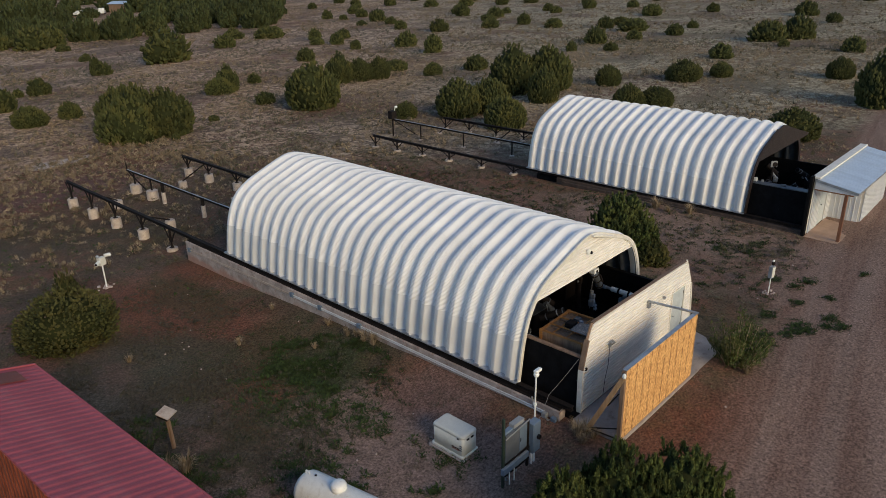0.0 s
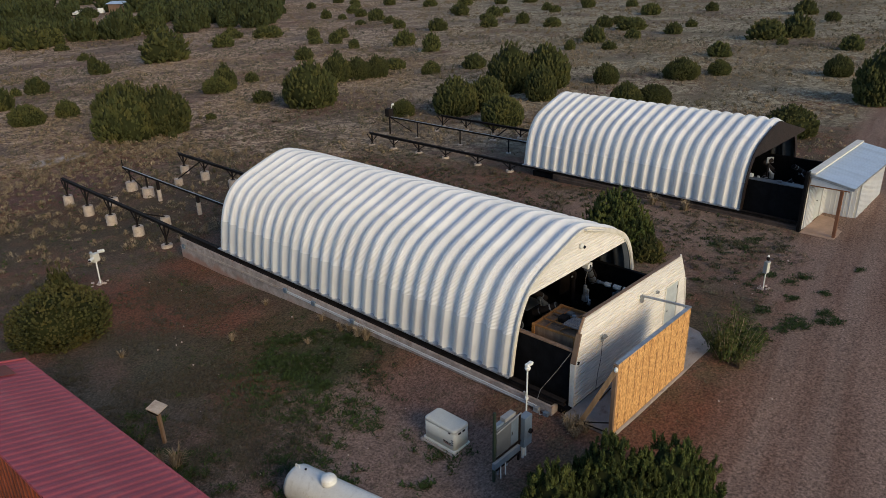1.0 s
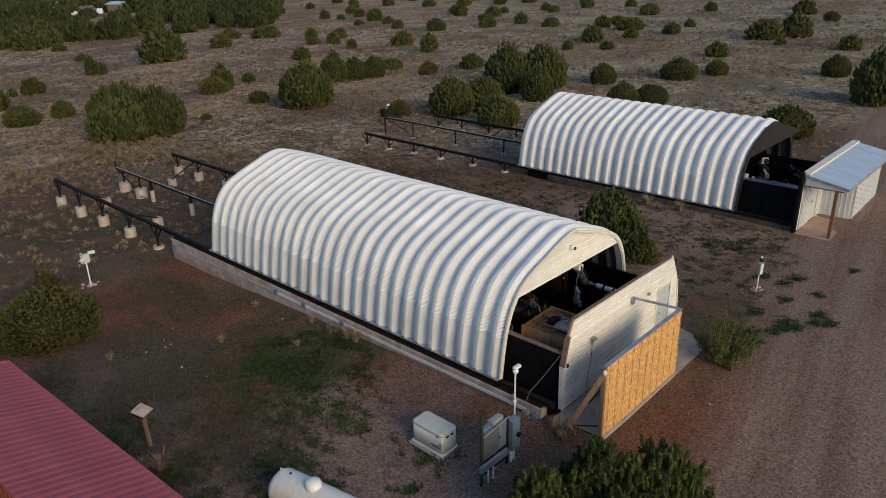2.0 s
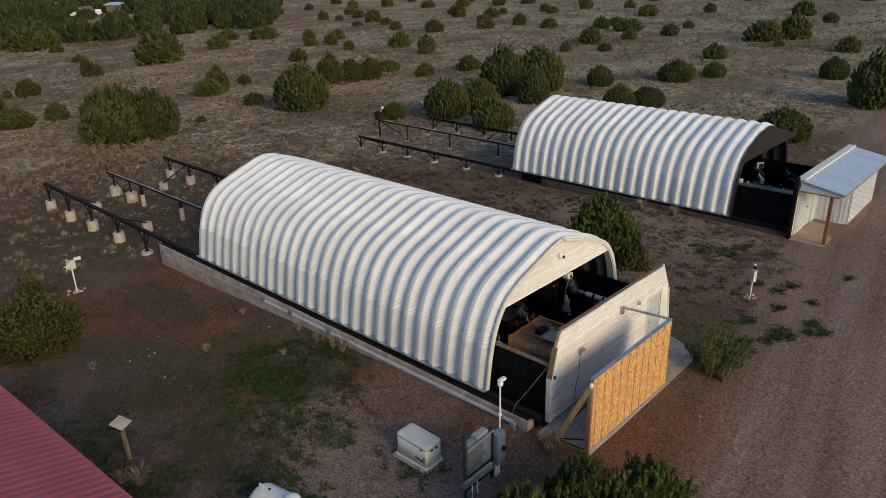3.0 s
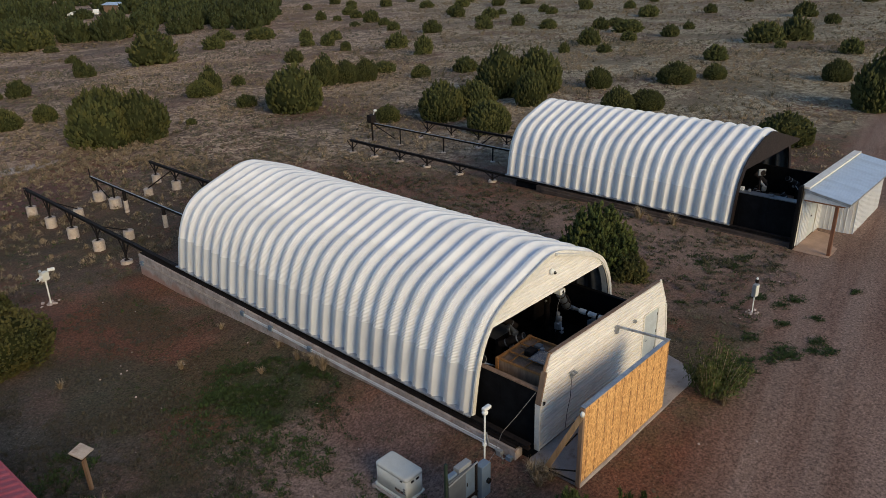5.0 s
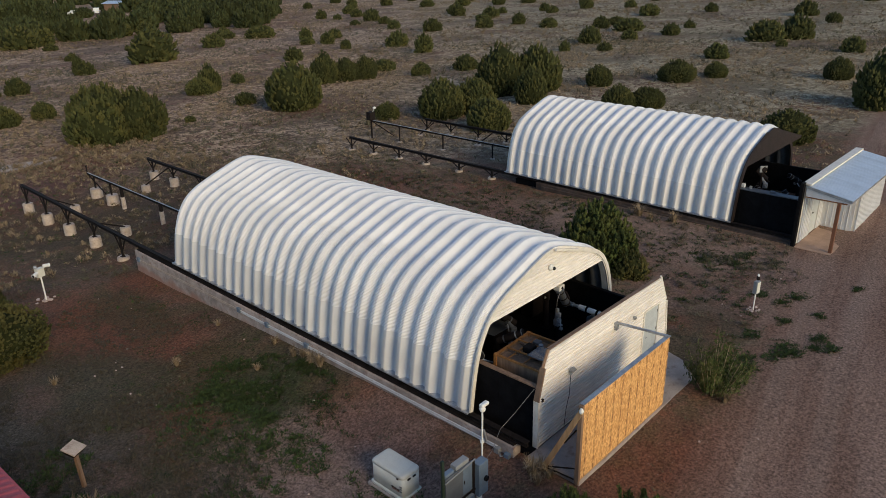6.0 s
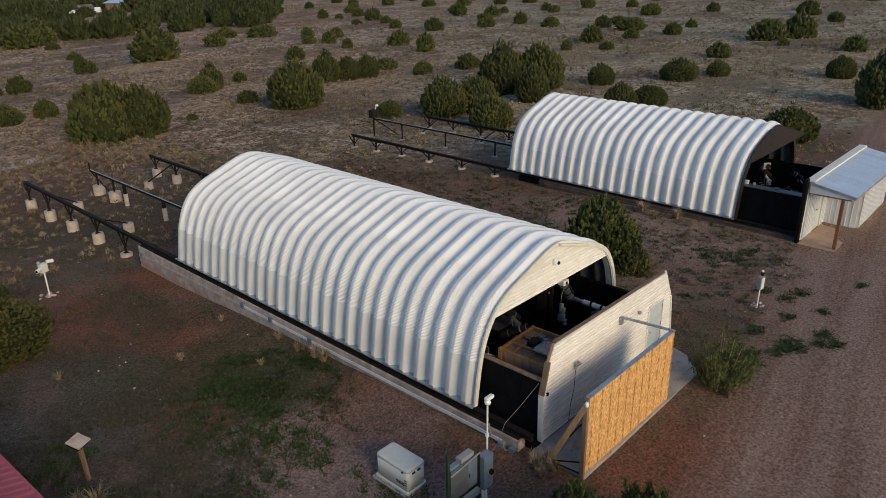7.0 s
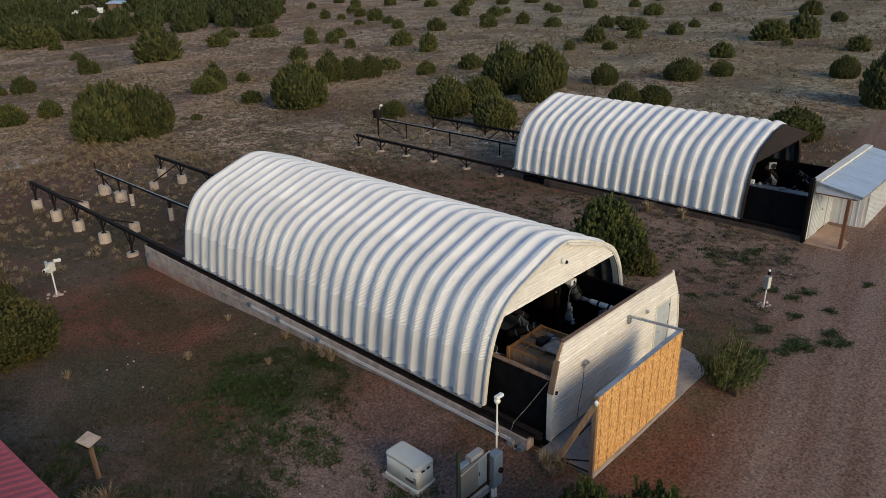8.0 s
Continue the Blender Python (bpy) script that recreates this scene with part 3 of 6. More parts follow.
# dark grey copy of the arch sheet, set 3.5 cm inside it
INNER_SHEET_MESH = arch_strip("liner", 0, 64, -0.035, M["liner"], 12)


def band(inner, outer, y0, y1, i0=0, i1=64):
    """A rim that follows the arch."""
    bm = bmesh.new()
    rows = []
    for x, z, nx_, nz_, s in ARCH[i0:i1 + 1]:
        rows.append([bm.verts.new((x + nx_ * d, y, z + nz_ * d)) for d, y in ((inner, y0), (outer, y0), (outer, y1), (inner, y1))])
    for a, b in zip(rows, rows[1:]):
        for k in range(4):
            bm.faces.new((a[k], a[(k + 1) % 4], b[(k + 1) % 4], b[k]))
    bm.faces.new(rows[0])
    bm.faces.new(rows[-1][::-1])
    return bm


def gable_outline(z_low, inset):
    pts = [(x - nx_ * inset, z - nz_ * inset) for x, z, nx_, nz_, s in ARCH]
    return [p for p in pts if p[1] > z_low]


def span_at(outline, z):
    """The least and greatest x of an outline at a height."""
    xs = []
    for (xa, za), (xb, zb) in zip(outline, outline[1:] + outline[:1]):
        if (za - z) * (zb - z) <= 0 and abs(za - zb) > 1e-6:
            xs.append(xa + (xb - xa) * (z - za) / (zb - za))
    return (min(xs), max(xs)) if len(xs) > 1 else None


def lap_board(a0, a1, b0, b1, z0, z1, y):
    """One lap board with a proud lower bead; a0 to b0 below, a1 to b1 above."""
    bm = bmesh.new()
    rows = []
    for k, (d, z) in enumerate(((0.03, z0), (-0.030, z0), (-0.030, z0 + 0.022), (-0.004, z0 + 0.030), (-0.002, z1), (0.03, z1))):
        t = max(0.0, (z - z0) / (z1 - z0))
        rows.append([bm.verts.new((a0 + (a1 - a0) * t, y + d, z)), bm.verts.new((b0 + (b1 - b0) * t, y + d, z))])
    for p, q in zip(rows, rows[1:] + rows[:1]):
        bm.faces.new((p[0], p[1], q[1], q[0]))
    bm.faces.new([r[0] for r in rows])
    bm.faces.new([r[1] for r in rows][::-1])
    return bm


def sheathing(root, outline, y, z0, z1, step_, hole=None):
    """Lap boards over an outline, cut round a door: left, right, top."""
    z = z0
    while z < z1 - 0.02:
        za, zb = z + 0.002, min(z + step_ - 0.002, z1)
        low, top = span_at(outline, za), span_at(outline, zb)
        if low and top:
            if hole and zb < hole[2] + 0.02:
                part("board", lap_board(low[0], top[0], hole[0], hole[0], za, zb, y), M["lap_board"], root)
                part("board", lap_board(hole[1], hole[1], low[1], top[1], za, zb, y), M["lap_board"], root)
            else:
                part("board", lap_board(low[0], top[0], low[1], top[1], za, zb, y), M["lap_board"], root)
        z += step_


def arched_roof(x0, y0, z0, count, label, gable):
    root = thing("arched_roof", (x0, y0, z0), label, "roof", "roll-off roofs")
    long = count * PITCH
    for k in range(count):
        for name, me in STRIP_MESHES:
            part(name, me, None, root, at=Matrix.Translation((0, k * PITCH, 0)))
        part("liner", INNER_SHEET_MESH, None, root, at=Matrix.Translation((0, k * PITCH, 0)))
    for side in (0.0, WIDE):
        part("base_channel", box(side - 0.11, side + 0.11, -0.02, long, -0.035, 0.012, 0.006), M["steel_grey"], root)
        for k in range(count):
            # bolted foot of each sheet
            bm = box(side - 0.12 if side == 0 else side + 0.09, side - 0.09 if side == 0 else side + 0.12, k * PITCH + 0.20, k * PITCH + 0.41, 0.0, 0.07, 0.004)
            part("foot_bracket", bm, M["steel_grey"], root)
    back = [(x - nx_ * 0.02, z - nz_ * 0.02) for x, z, nx_, nz_, s in ARCH]
    part("rear_wall", prism(back, long - 0.10, long - 0.05), M["white_trim"], root)
    if gable == "white":
        pts = gable_outline(2.34, 0.03)
        pts = [(pts[0][0] + 0.0, 2.34)] + pts + [(pts[-1][0], 2.34)]
        part("gable_panel", prism(pts, 0.045, 0.08), M["white_trim"], root, "cream lap-sided gable panel")
        sheathing(root, pts, 0.012, 2.345, 3.60, 0.105)
        part("rim", band(-0.10, 0.035, -0.05, 0.0), M["white_trim"], root)
        part("inner_rim", band(-0.13, -0.07, -0.02, 0.22), M["white_trim"], root)
        part("ridge_cap", box(3.45, 4.75, -0.16, -0.06, -0.03, 0.03, 0.006, m=Matrix.Translation((0, 0, 3.52)) @ Matrix.Rotation(0.30, 4, "Y") @ Matrix.Translation((-0.0, 0, 1.18))), M["white_trim"], root)
        cam_ = part("camera_dome", ball((3.55, -0.05, 3.10), 0.10, 14, squash=(1, 0.7, 1)), M["white_enamel"], root, "white dome camera", True)
        part("lens", ball((3.60, -0.12, 3.07), 0.055, 10), M["lens"], cam_, "", True)
    else:
        pts = gable_outline(2.36, 0.02)
        left = [p for p in pts if p[0] <= WIDE / 2 + 1.2]
        pts = [(left[0][0], 2.36)] + left + [(7.95, 2.46), (7.85, 2.36)]
        part("gable_panel", prism(pts, -0.06, -0.01), M["brown_sheet"], root, "dark brown sheet-metal gable panel")
        part("rim", band(-0.22, 0.06, -0.05, 0.0, 0, 28), M["brown_sheet"], root)
        part("rim", band(-0.22, 0.02, -0.05, 0.0, 40, 64), M["brown_sheet"], root)
    return root


arched_roof(0.0, 0.25, 0.0, 26, "corrugated galvanised arched roof rolled back on rails, cream gable", "white")
arched_roof(18.72, 0.82, 0.1, 21, "corrugated galvanised arched roof rolled back on rails, brown gable", "brown")


# ---- rails and their posts ----
def pier(parent, x, y, r, z1, lift=0.0):
    z0 = ground_z(x, y) - 0.25
    bm = bmesh.new()
    b = bmesh.new()
    bmesh.ops.create_cone(b, cap_ends=True, segments=20, radius1=r * 1.04, radius2=r, depth=z1 - z0)
    bmesh.ops.bevel(b, geom=[e for e in b.edges if e.calc_face_angle(0) > 1], offset=0.02, segments=2, affect="EDGES")
    join(bm, b, Matrix.Translation((x, y, (z0 + z1) / 2)))
    return part("pier", bm, M["pier"], parent, "", False)


def rail(x, y0, y1, z, posts, pier_r, heights, label, rakers=(), side=1):
    """A black steel rail on braced posts; its top lies at z."""
    root = thing("roof_rail", (0, 0, 0), label, "rail", "roof rails")
    part("top_flange", box(x - 0.085, x + 0.085, y0, y1, z - 0.04, z - 0.012, 0.003), M["steel_black"], root)
    part("web", box(x - 0.015, x + 0.015, y0, y1, z - 0.14, z - 0.04), M["steel_black"], root)
    part("bottom_flange", box(x - 0.065, x + 0.065, y0, y1, z - 0.165, z - 0.14, 0.003), M["steel_black"], root)
    pier_h = heights[0]
    for k, y in enumerate(posts):
        g = ground_z(x, y)
        top = g + heights[min(k, len(heights) - 1)]
        pier(root, x, y, pier_r, top)
        part("post", beam((x, y, top), (x, y, z - 0.165), 0.08, 0.08), M["steel_black"], root)
        part("post_foot", box(x - 0.1, x + 0.1, y - 0.1, y + 0.1, top, top + 0.02, 0.004), M["steel_black"], root)
        low = top + 0.30 * (z - 0.19 - top)
        for s in (-1, 1):
            part("brace", beam((x, y + s * 0.04, low), (x, y + s * 0.52, z - 0.165), 0.05, 0.05), M["steel_black"], root)
    for y in rakers:
        px = x + side * 1.6
        g = ground_z(px, y)
        pier(root, px, y, pier_r * 0.95, g + pier_h * 0.8)
        part("raker", beam((px, y, g + pier_h * 0.8), (x + side * 0.06, y, z - 0.2), 0.06, 0.06), M["steel_black"], root)
    return root


rail(0.0, -1.7, 33.0, 0.0, (32.7, 30.0, 27.1, 24.0, 21.1), 0.27, (0.58, 0.58, 0.56, 0.50, 0.16), "black steel rail on braced posts and concrete piers", (30.3, 24.2), 1)
rail(WIDE, -1.7, 33.0, 0.0, (32.4, 29.9, 26.7, 23.7, 20.8), 0.27, (0.52, 0.52, 0.46, 0.40, 0.16), "black steel rail on braced posts and concrete piers", (30.3, 24.4), -1)
rail(18.72, -1.9, 27.0, 0.1, (26.8, 24.6, 22.2, 19.8, 17.1, 14.6), 0.24, (0.10,), "black steel rail on braced posts and low footings", (26.0, 20.5), 1)
rail(26.1, -1.9, 27.0, 0.1, (26.8, 24.4, 21.8, 19.3, 16.7, 14.2), 0.24, (0.10,), "black steel rail on braced posts and low footings", (26.0, 20.5), -1)


def drive_track(x, y0, y1, z, label, big, sleeves, motor):
    """The middle drive bar with its posts."""
    root = thing("drive_track", (0, 0, 0), label, "rail", "drive tracks")
    part("bar", box(x - 0.05, x + 0.05, y0, y1, z - 0.10, z, 0.006), M["steel_black"], root)
    part("rack_strip", box(x - 0.022, x + 0.022, y0, y1, z, z + 0.025), M["steel_grey"], root)
    for y in big:
        g = ground_z(x, y)
        pier(root, x, y, 0.33, g + 0.55)
        part("post", beam((x, y, g + 0.55), (x, y, z - 0.1), 0.08, 0.08), M["steel_black"], root)
    for y in sleeves:
        g = ground_z(x, y)
        if motor:
            part("post", beam((x, y, g - 0.2), (x, y, z - 0.1), 0.07, 0.07), M["steel_black"], root)
            pier(root, x, y, 0.17, g + 0.06)
        else:
            part("sleeve", tube((x, y, g - 0.2), (x, y, g + 0.68), 0.12, n=16), M["pier"], root, "white pipe sleeve")
            part("collar", tube((x, y, g + 0.66), (x, y, z - 0.1), 0.095, n=14), M["steel_black"], root)
    y = y1
    part("strut", beam((x, y - 0.1, z - 0.1), (x, y - 2.2, ground_z(x, y - 2.2) + 0.4), 0.05, 0.05), M["steel_black"], root)
    if motor:
        g = ground_z(x - 0.1, y1 + 0.25)
        part("motor_post", beam((x, y1 + 0.1, g - 0.1), (x, y1 + 0.1, z + 0.1), 0.09, 0.09), M["steel_black"], root)
        mb = part("motor_box", box(x - 0.28, x + 0.22, y1 - 0.12, y1 + 0.30, z + 0.02, z + 0.60, 0.03), M["steel_black"], root, "black drive motor housing")
        part("lamp_arm", tube((x + 0.10, y1, z + 0.58), (x + 0.15, y1 - 0.05, z + 0.84), 0.025), M["white_enamel"], mb)
        part("lamp", ball((x + 0.20, y1 - 0.08, z + 0.88), 0.11, 10, squash=(1.3, 1, 0.8)), M["white_enamel"], mb, "small white lamp", True)
    else:
        part("end_post", beam((x, y1, z - 0.1), (x, y1, z + 0.42), 0.06, 0.06), M["steel_black"], root)
    return root


drive_track(3.53, 14.0, 32.8, -0.1, "grey drive bar on piers and pipe sleeves", (32.0, 29.9), (28.5, 24.1, 20.5), False)
drive_track(22.1, 12.0, 28.4, 0.42, "grey drive bar on posts with a motor housing", (), (25.6, 21.5, 17.3), True)


# ---- first building: stem walls, slab, low walls, end wall ----
def stem_wall(x0, x1, y0, y1, z1, label, mat):
    """A cast wall whose foot follows the ground, with board joints."""
    bm = bmesh.new()
    n = 24
    rows = []
    for i in range(n + 1):
        y = y0 + (y1 - y0) * i / n
        g = min(ground_z(x0, y), ground_z(x1, y)) - 0.3
        rows.append([bm.verts.new(c) for c in ((x0, y, g), (x0, y, z1 - 0.015), (x0 + 0.015, y, z1), (x1, y, z1), (x1, y, g))])
    for a, b in zip(rows, rows[1:]):
        for k in range(4):
            bm.faces.new((a[k], a[k + 1], b[k + 1], b[k]))
    bm.faces.new(rows[0])
    bm.faces.new(rows[-1][::-1])
    return lone("stem_wall", bm, M[mat], label, "wall", kind="structure")


stem_wall(-0.20, 0.10, -1.4, 19.25, -0.245, "weathered pale concrete stem wall stained with red soil", "concrete")
stem_wall(WIDE - 0.10, WIDE + 0.20, -1.6, 19.25, -0.245, "weathered pale concrete stem wall stained with red soil", "concrete")
for x in (0.0, WIDE):
    lone("wall_plate", box(x - 0.135, x + 0.135, -1.35, 19.2, -0.243, -0.192, 0.006), M["steel_black"], "black steel plate under the roof rail", "plate", kind="structure")
stem_wall(18.55, 18.86, -1.9, 11.4, -0.095, "dark brown stained concrete stem wall", "footing")
stem_wall(25.96, 26.26, -1.9, 13.2, -0.095, "dark brown stained concrete stem wall", "footing")
lone("kerb_strip", box(18.44, 18.54, -1.9, 11.0, -0.75, -0.22, 0.01), M["footing"], "dark brown timber kerb along the stem wall", "kerb", kind="structure")
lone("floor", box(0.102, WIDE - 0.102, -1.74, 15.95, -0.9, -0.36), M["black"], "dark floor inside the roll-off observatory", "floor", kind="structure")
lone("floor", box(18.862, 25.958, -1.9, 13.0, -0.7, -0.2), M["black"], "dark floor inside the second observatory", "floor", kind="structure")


def low_wall(x0, x1, y0, y1, z0, z1, cap):
    root = thing("low_wall", (0, 0, 0), "black-painted low side wall with a timber top plate", "wall", "low walls", "structure")
    n = max(1, round((y1 - y0) / 1.22))
    w = (y1 - y0) / n
    for k in range(n):
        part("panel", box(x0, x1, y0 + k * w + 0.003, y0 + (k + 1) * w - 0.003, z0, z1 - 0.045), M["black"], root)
    part("top_plate", box(x0 - 0.02, x1 + 0.02, y0, y1, z1 - 0.042, z1, 0.004), M[cap], root, "sawn timber top plate" if cap == "wood_dark" else "")
    return root


low_wall(0.42, 0.52, -1.66, 15.9, -0.36, 1.38, "wood_dark")
low_wall(WIDE - 0.52, WIDE - 0.42, -1.66, 15.9, -0.36, 1.16, "black")
low_wall(19.16, 19.26, -1.82, 13.0, -0.2, 1.56, "grey_panel")
low_wall(25.56, 25.66, -1.82, 13.0, -0.2, 1.20, "black")
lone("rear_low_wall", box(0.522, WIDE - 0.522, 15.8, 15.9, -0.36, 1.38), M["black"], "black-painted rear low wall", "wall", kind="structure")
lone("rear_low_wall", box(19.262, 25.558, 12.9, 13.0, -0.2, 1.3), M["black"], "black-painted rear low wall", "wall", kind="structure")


def end_wall():
    """White lap-sided end wall that the roof closes against; a door stands at one side."""
    root = thing("end_wall", (0, -1.74, 0), "cream lap-sided end wall with a grey door", "wall", kind="structure")
    outline = [(0.36, -0.36), (0.32, 1.05), (0.55, 1.92), (0.76, 2.36), (6.58, 2.30), (7.10, 1.35), (7.28, 0.3), (7.30, -0.36), (6.62, -0.36), (6.62, 1.46), (5.70, 1.46), (5.70, -0.36)]
    sheathing(root, outline[:8], 0.0, -0.345, 2.32, 0.105, (5.70, 6.62, 1.46))
    part("backing", prism([(x * 0.998 + 0.01, z - 0.01) for x, z in outline], 0.032, 0.10), M["black"], root)
    top = part("top_plate", beam((0.76, 0.05, 2.37), (6.58, 0.05, 2.31), 0.11, 0.022), M["wood_dark"], root, "weathered timber top plate")
    part("edge_stud", beam((0.54, 0.035, 1.92), (0.74, 0.035, 2.36), 0.04, 0.16), M["wood_dark"], root)
    part("edge_stud", beam((0.30, 0.035, 1.05), (0.53, 0.035, 1.92), 0.05, 0.16), M["wood_dark"], root)
    part("edge_stud", beam((0.33, 0.035, -0.36), (0.30, 0.035, 1.05), 0.05, 0.16), M["white_trim"], root)
    for (xa, za), (xb, zb) in (((7.30, -0.36), (7.28, 0.3)), ((7.28, 0.3), (7.11, 1.35)), ((7.11, 1.35), (6.60, 2.30))):
        part("edge_trim", beam((xa, 0.025, za), (xb, 0.025, zb), 0.05, 0.15), M["white_trim"], root)
    d = part("door", box(5.74, 6.58, -0.015, 0.03, -0.33, 1.42, 0.004), M["grey_door"], root, "pale grey steel door, shut")
    part("door_handle", tube((5.83, -0.06, 0.55), (5.93, -0.06, 0.55), 0.014), M["steel_grey"], d)
    for z in (0.0, 0.6, 1.2):
        part("hinge", box(6.55, 6.60, -0.018, 0.0, z - 0.05, z + 0.05), M["steel_black"], d)
    for a, b in (((5.70, -0.36), (5.70, 1.46)), ((6.62, -0.36), (6.62, 1.46)), ((5.67, 1.46), (6.65, 1.46))):
        part("door_trim", beam((a[0], -0.02, a[1]), (b[0], -0.02, b[1]), 0.06, 0.045), M["white_trim"], root)
    lamp = part("flood_light", box(1.66, 1.78, -0.07, -0.01, 1.20, 1.36, 0.012), M["steel_grey"], root, "grey twin flood light")
    for s in (-0.05, 0.05):
        part("head", tube((1.71 + s, -0.07, 1.42), (1.68 + s, -0.17, 1.38), 0.035, 0.045), M["pale_box"], lamp)
    part("conduit", wire([(1.72, -0.042, 1.2), (1.70, -0.042, 0.6), (1.58, -0.042, 0.2), (1.52, -0.042, -0.34)], 0.008), M["cable"], root)
    part("outlet", box(0.44, 0.52, -0.05, 0.0, 0.98, 1.06, 0.008), M["steel_black"], root)
    part("sensor", box(4.98, 5.08, -0.10, 0.0, 1.52, 1.60, 0.01), M["steel_grey"], root)
    return root


end_wall()


def porch():
    bm = prism([(0.0, -3.25), (6.15, -3.32), (6.90, -2.72), (7.22, -1.72), (0.0, -1.72)], -0.85, -0.40)
    for v in bm.verts:
        v.co = Vector((v.co.x, v.co.z, v.co.y))
    bmesh.ops.bevel(bm, geom=[e for e in bm.edges if all(v.co.z > -0.5 for v in e.verts)], offset=0.015, segments=2, affect="EDGES")
    lone("porch_slab", bm, M["slab"], "grey concrete slab before the end wall", "pavement", kind="structure")


porch()


def screen():
    """A strand-board wind screen on a timber frame, braced behind."""
    root = thing("wind_screen", (0, -3.22, -0.40), "orange strand-board wind screen on a timber frame", "screen")
    xs = (0.04, 1.14, 2.24, 3.34, 4.30)
    for a, b in zip(xs, xs[1:]):
        part("board", box(a + 0.003, b - 0.003, -0.012, 0.0, 0.03, 2.17), M["osb"], root, "strand board sheet")
    for x in (0.06, 0.46, 0.87, 1.28, 1.68, 2.09, 2.49, 2.90, 3.31, 3.71, 4.26):
        part("stud", box(x - 0.02, x + 0.02, 0.003, 0.09, 0.0, 2.16, 0.003), M["wood_dark"], root)
    part("sill_plate", box(0.0, 4.3, -0.014, 0.09, -0.02, 0.028, 0.003), M["wood_raw"], root)
    part("cap", box(0.0, 4.33, -0.025, 0.10, 2.175, 2.195, 0.004), M["steel_grey"], root, "grey metal cap flashing")
    part("corner_post", box(-0.06, 0.03, -0.02, 0.09, -0.1, 2.17, 0.004), M["wood_dark"], root)
    part("lamp", ball((-0.07, 0.0, 2.05), 0.055, 10, squash=(1, 1, 1.5)), M["white_enamel"], root, "white lamp", True)
    part("prop", beam((-0.05, 0.02, 2.0), (-0.05, 0.92, 0.05), 0.06, 0.13), M["wood_raw"], root, "sawn timber prop")
    for p, q in (((-0.05, 0.1, 0.35), (-0.08, 0.9, 0.02)), ((-0.05, 0.1, 0.03), (-0.12, 0.85, 0.03)), ((0.0, 0.15, 1.4), (0.0, 0.45, 0.9))):
        part("tie", tube(p, q, 0.02), M["steel_black"], root)
    part("tie_bar", beam((4.24, 0.0, 2.20), (3.95, 1.44, 2.24), 0.06, 0.06), M["steel_grey"], root, "grey square tube")
    part("bracket", box(3.90, 4.02, 1.38, 1.47, 2.02, 2.26, 0.006), M["steel_grey"], root)
    return root


screen()


# ---- conduits on the stem wall ----
def conduit_run():
    root = thing("conduit_run", (0, 0, 0), "grey metal conduits with junction boxes on the stem wall", "conduit")
    for dz, x in ((-0.43, -0.235), (-0.495, -0.235)):
        part("pipe", wire([(x, 11.1, dz), (x, 6.0, dz + 0.02), (x, 1.0, dz + 0.03), (x, -0.9, dz + 0.03)], 0.021, n=8), M["conduit"], root)
        # far stretch in the duller, tan pier colour
        part("pipe", wire([(x, 19.2, dz - 0.18), (x, 17.5, dz - 0.10), (x, 12.0, dz), (x, 11.1, dz)], 0.017, n=8), M["pier"], root, "dull tan conduit")
    for y in (11.1, 9.35, 7.13, 18.9):
        part("junction_box", box(-0.29, -0.205, y - 0.10, y + 0.10, -0.52 if y < 18 else -0.68, -0.34 if y < 18 else -0.50, 0.008), M["grey_box"], root)
    part("junction_box", box(-0.34, -0.205, -1.02, -0.86, -0.56, -0.40, 0.01), M["pale_box"], root)
    part("junction_box", box(-0.33, -0.205, -1.34, -1.18, -0.62, -0.44, 0.01), M["grey_box"], root)
    part("flex_conduit", wire([(-0.28, -1.02, -0.48), (-0.36, -1.10, -0.56), (-0.30, -1.18, -0.52)], 0.018), M["grey_cable"], root)
    part("bracket", beam((-0.26, -0.55, -0.42), (-0.30, -0.50, -0.05), 0.05, 0.05), M["steel_grey"], root)
    return root


conduit_run()

# ---- yard equipment ----
def loft(a, b, r, levels):
    """A block with rounded corners, a and b half its sides; levels: height and inset."""
    bm = bmesh.new()
    rings = []
    for z, inset in levels:
        ring = []
        for cx, cy, start in ((1, 1, 0), (-1, 1, 90), (-1, -1, 180), (1, -1, 270)):
            for k in range(7):
                t = math.radians(start + 15 * k)
                rr = max(0.01, r - inset * 0.3)
                ring.append(bm.verts.new((cx * (a - inset - rr) + rr * math.cos(t), cy * (b - inset - rr) + rr * math.sin(t), z)))
        rings.append(ring)
    n = len(rings[0])
    for p, q in zip(rings, rings[1:]):
        for k in range(n):
            bm.faces.new((p[k], p[(k + 1) % n], q[(k + 1) % n], q[k]))
    bm.faces.new(rings[0][::-1])
    bm.faces.new(rings[-1])
    return bm


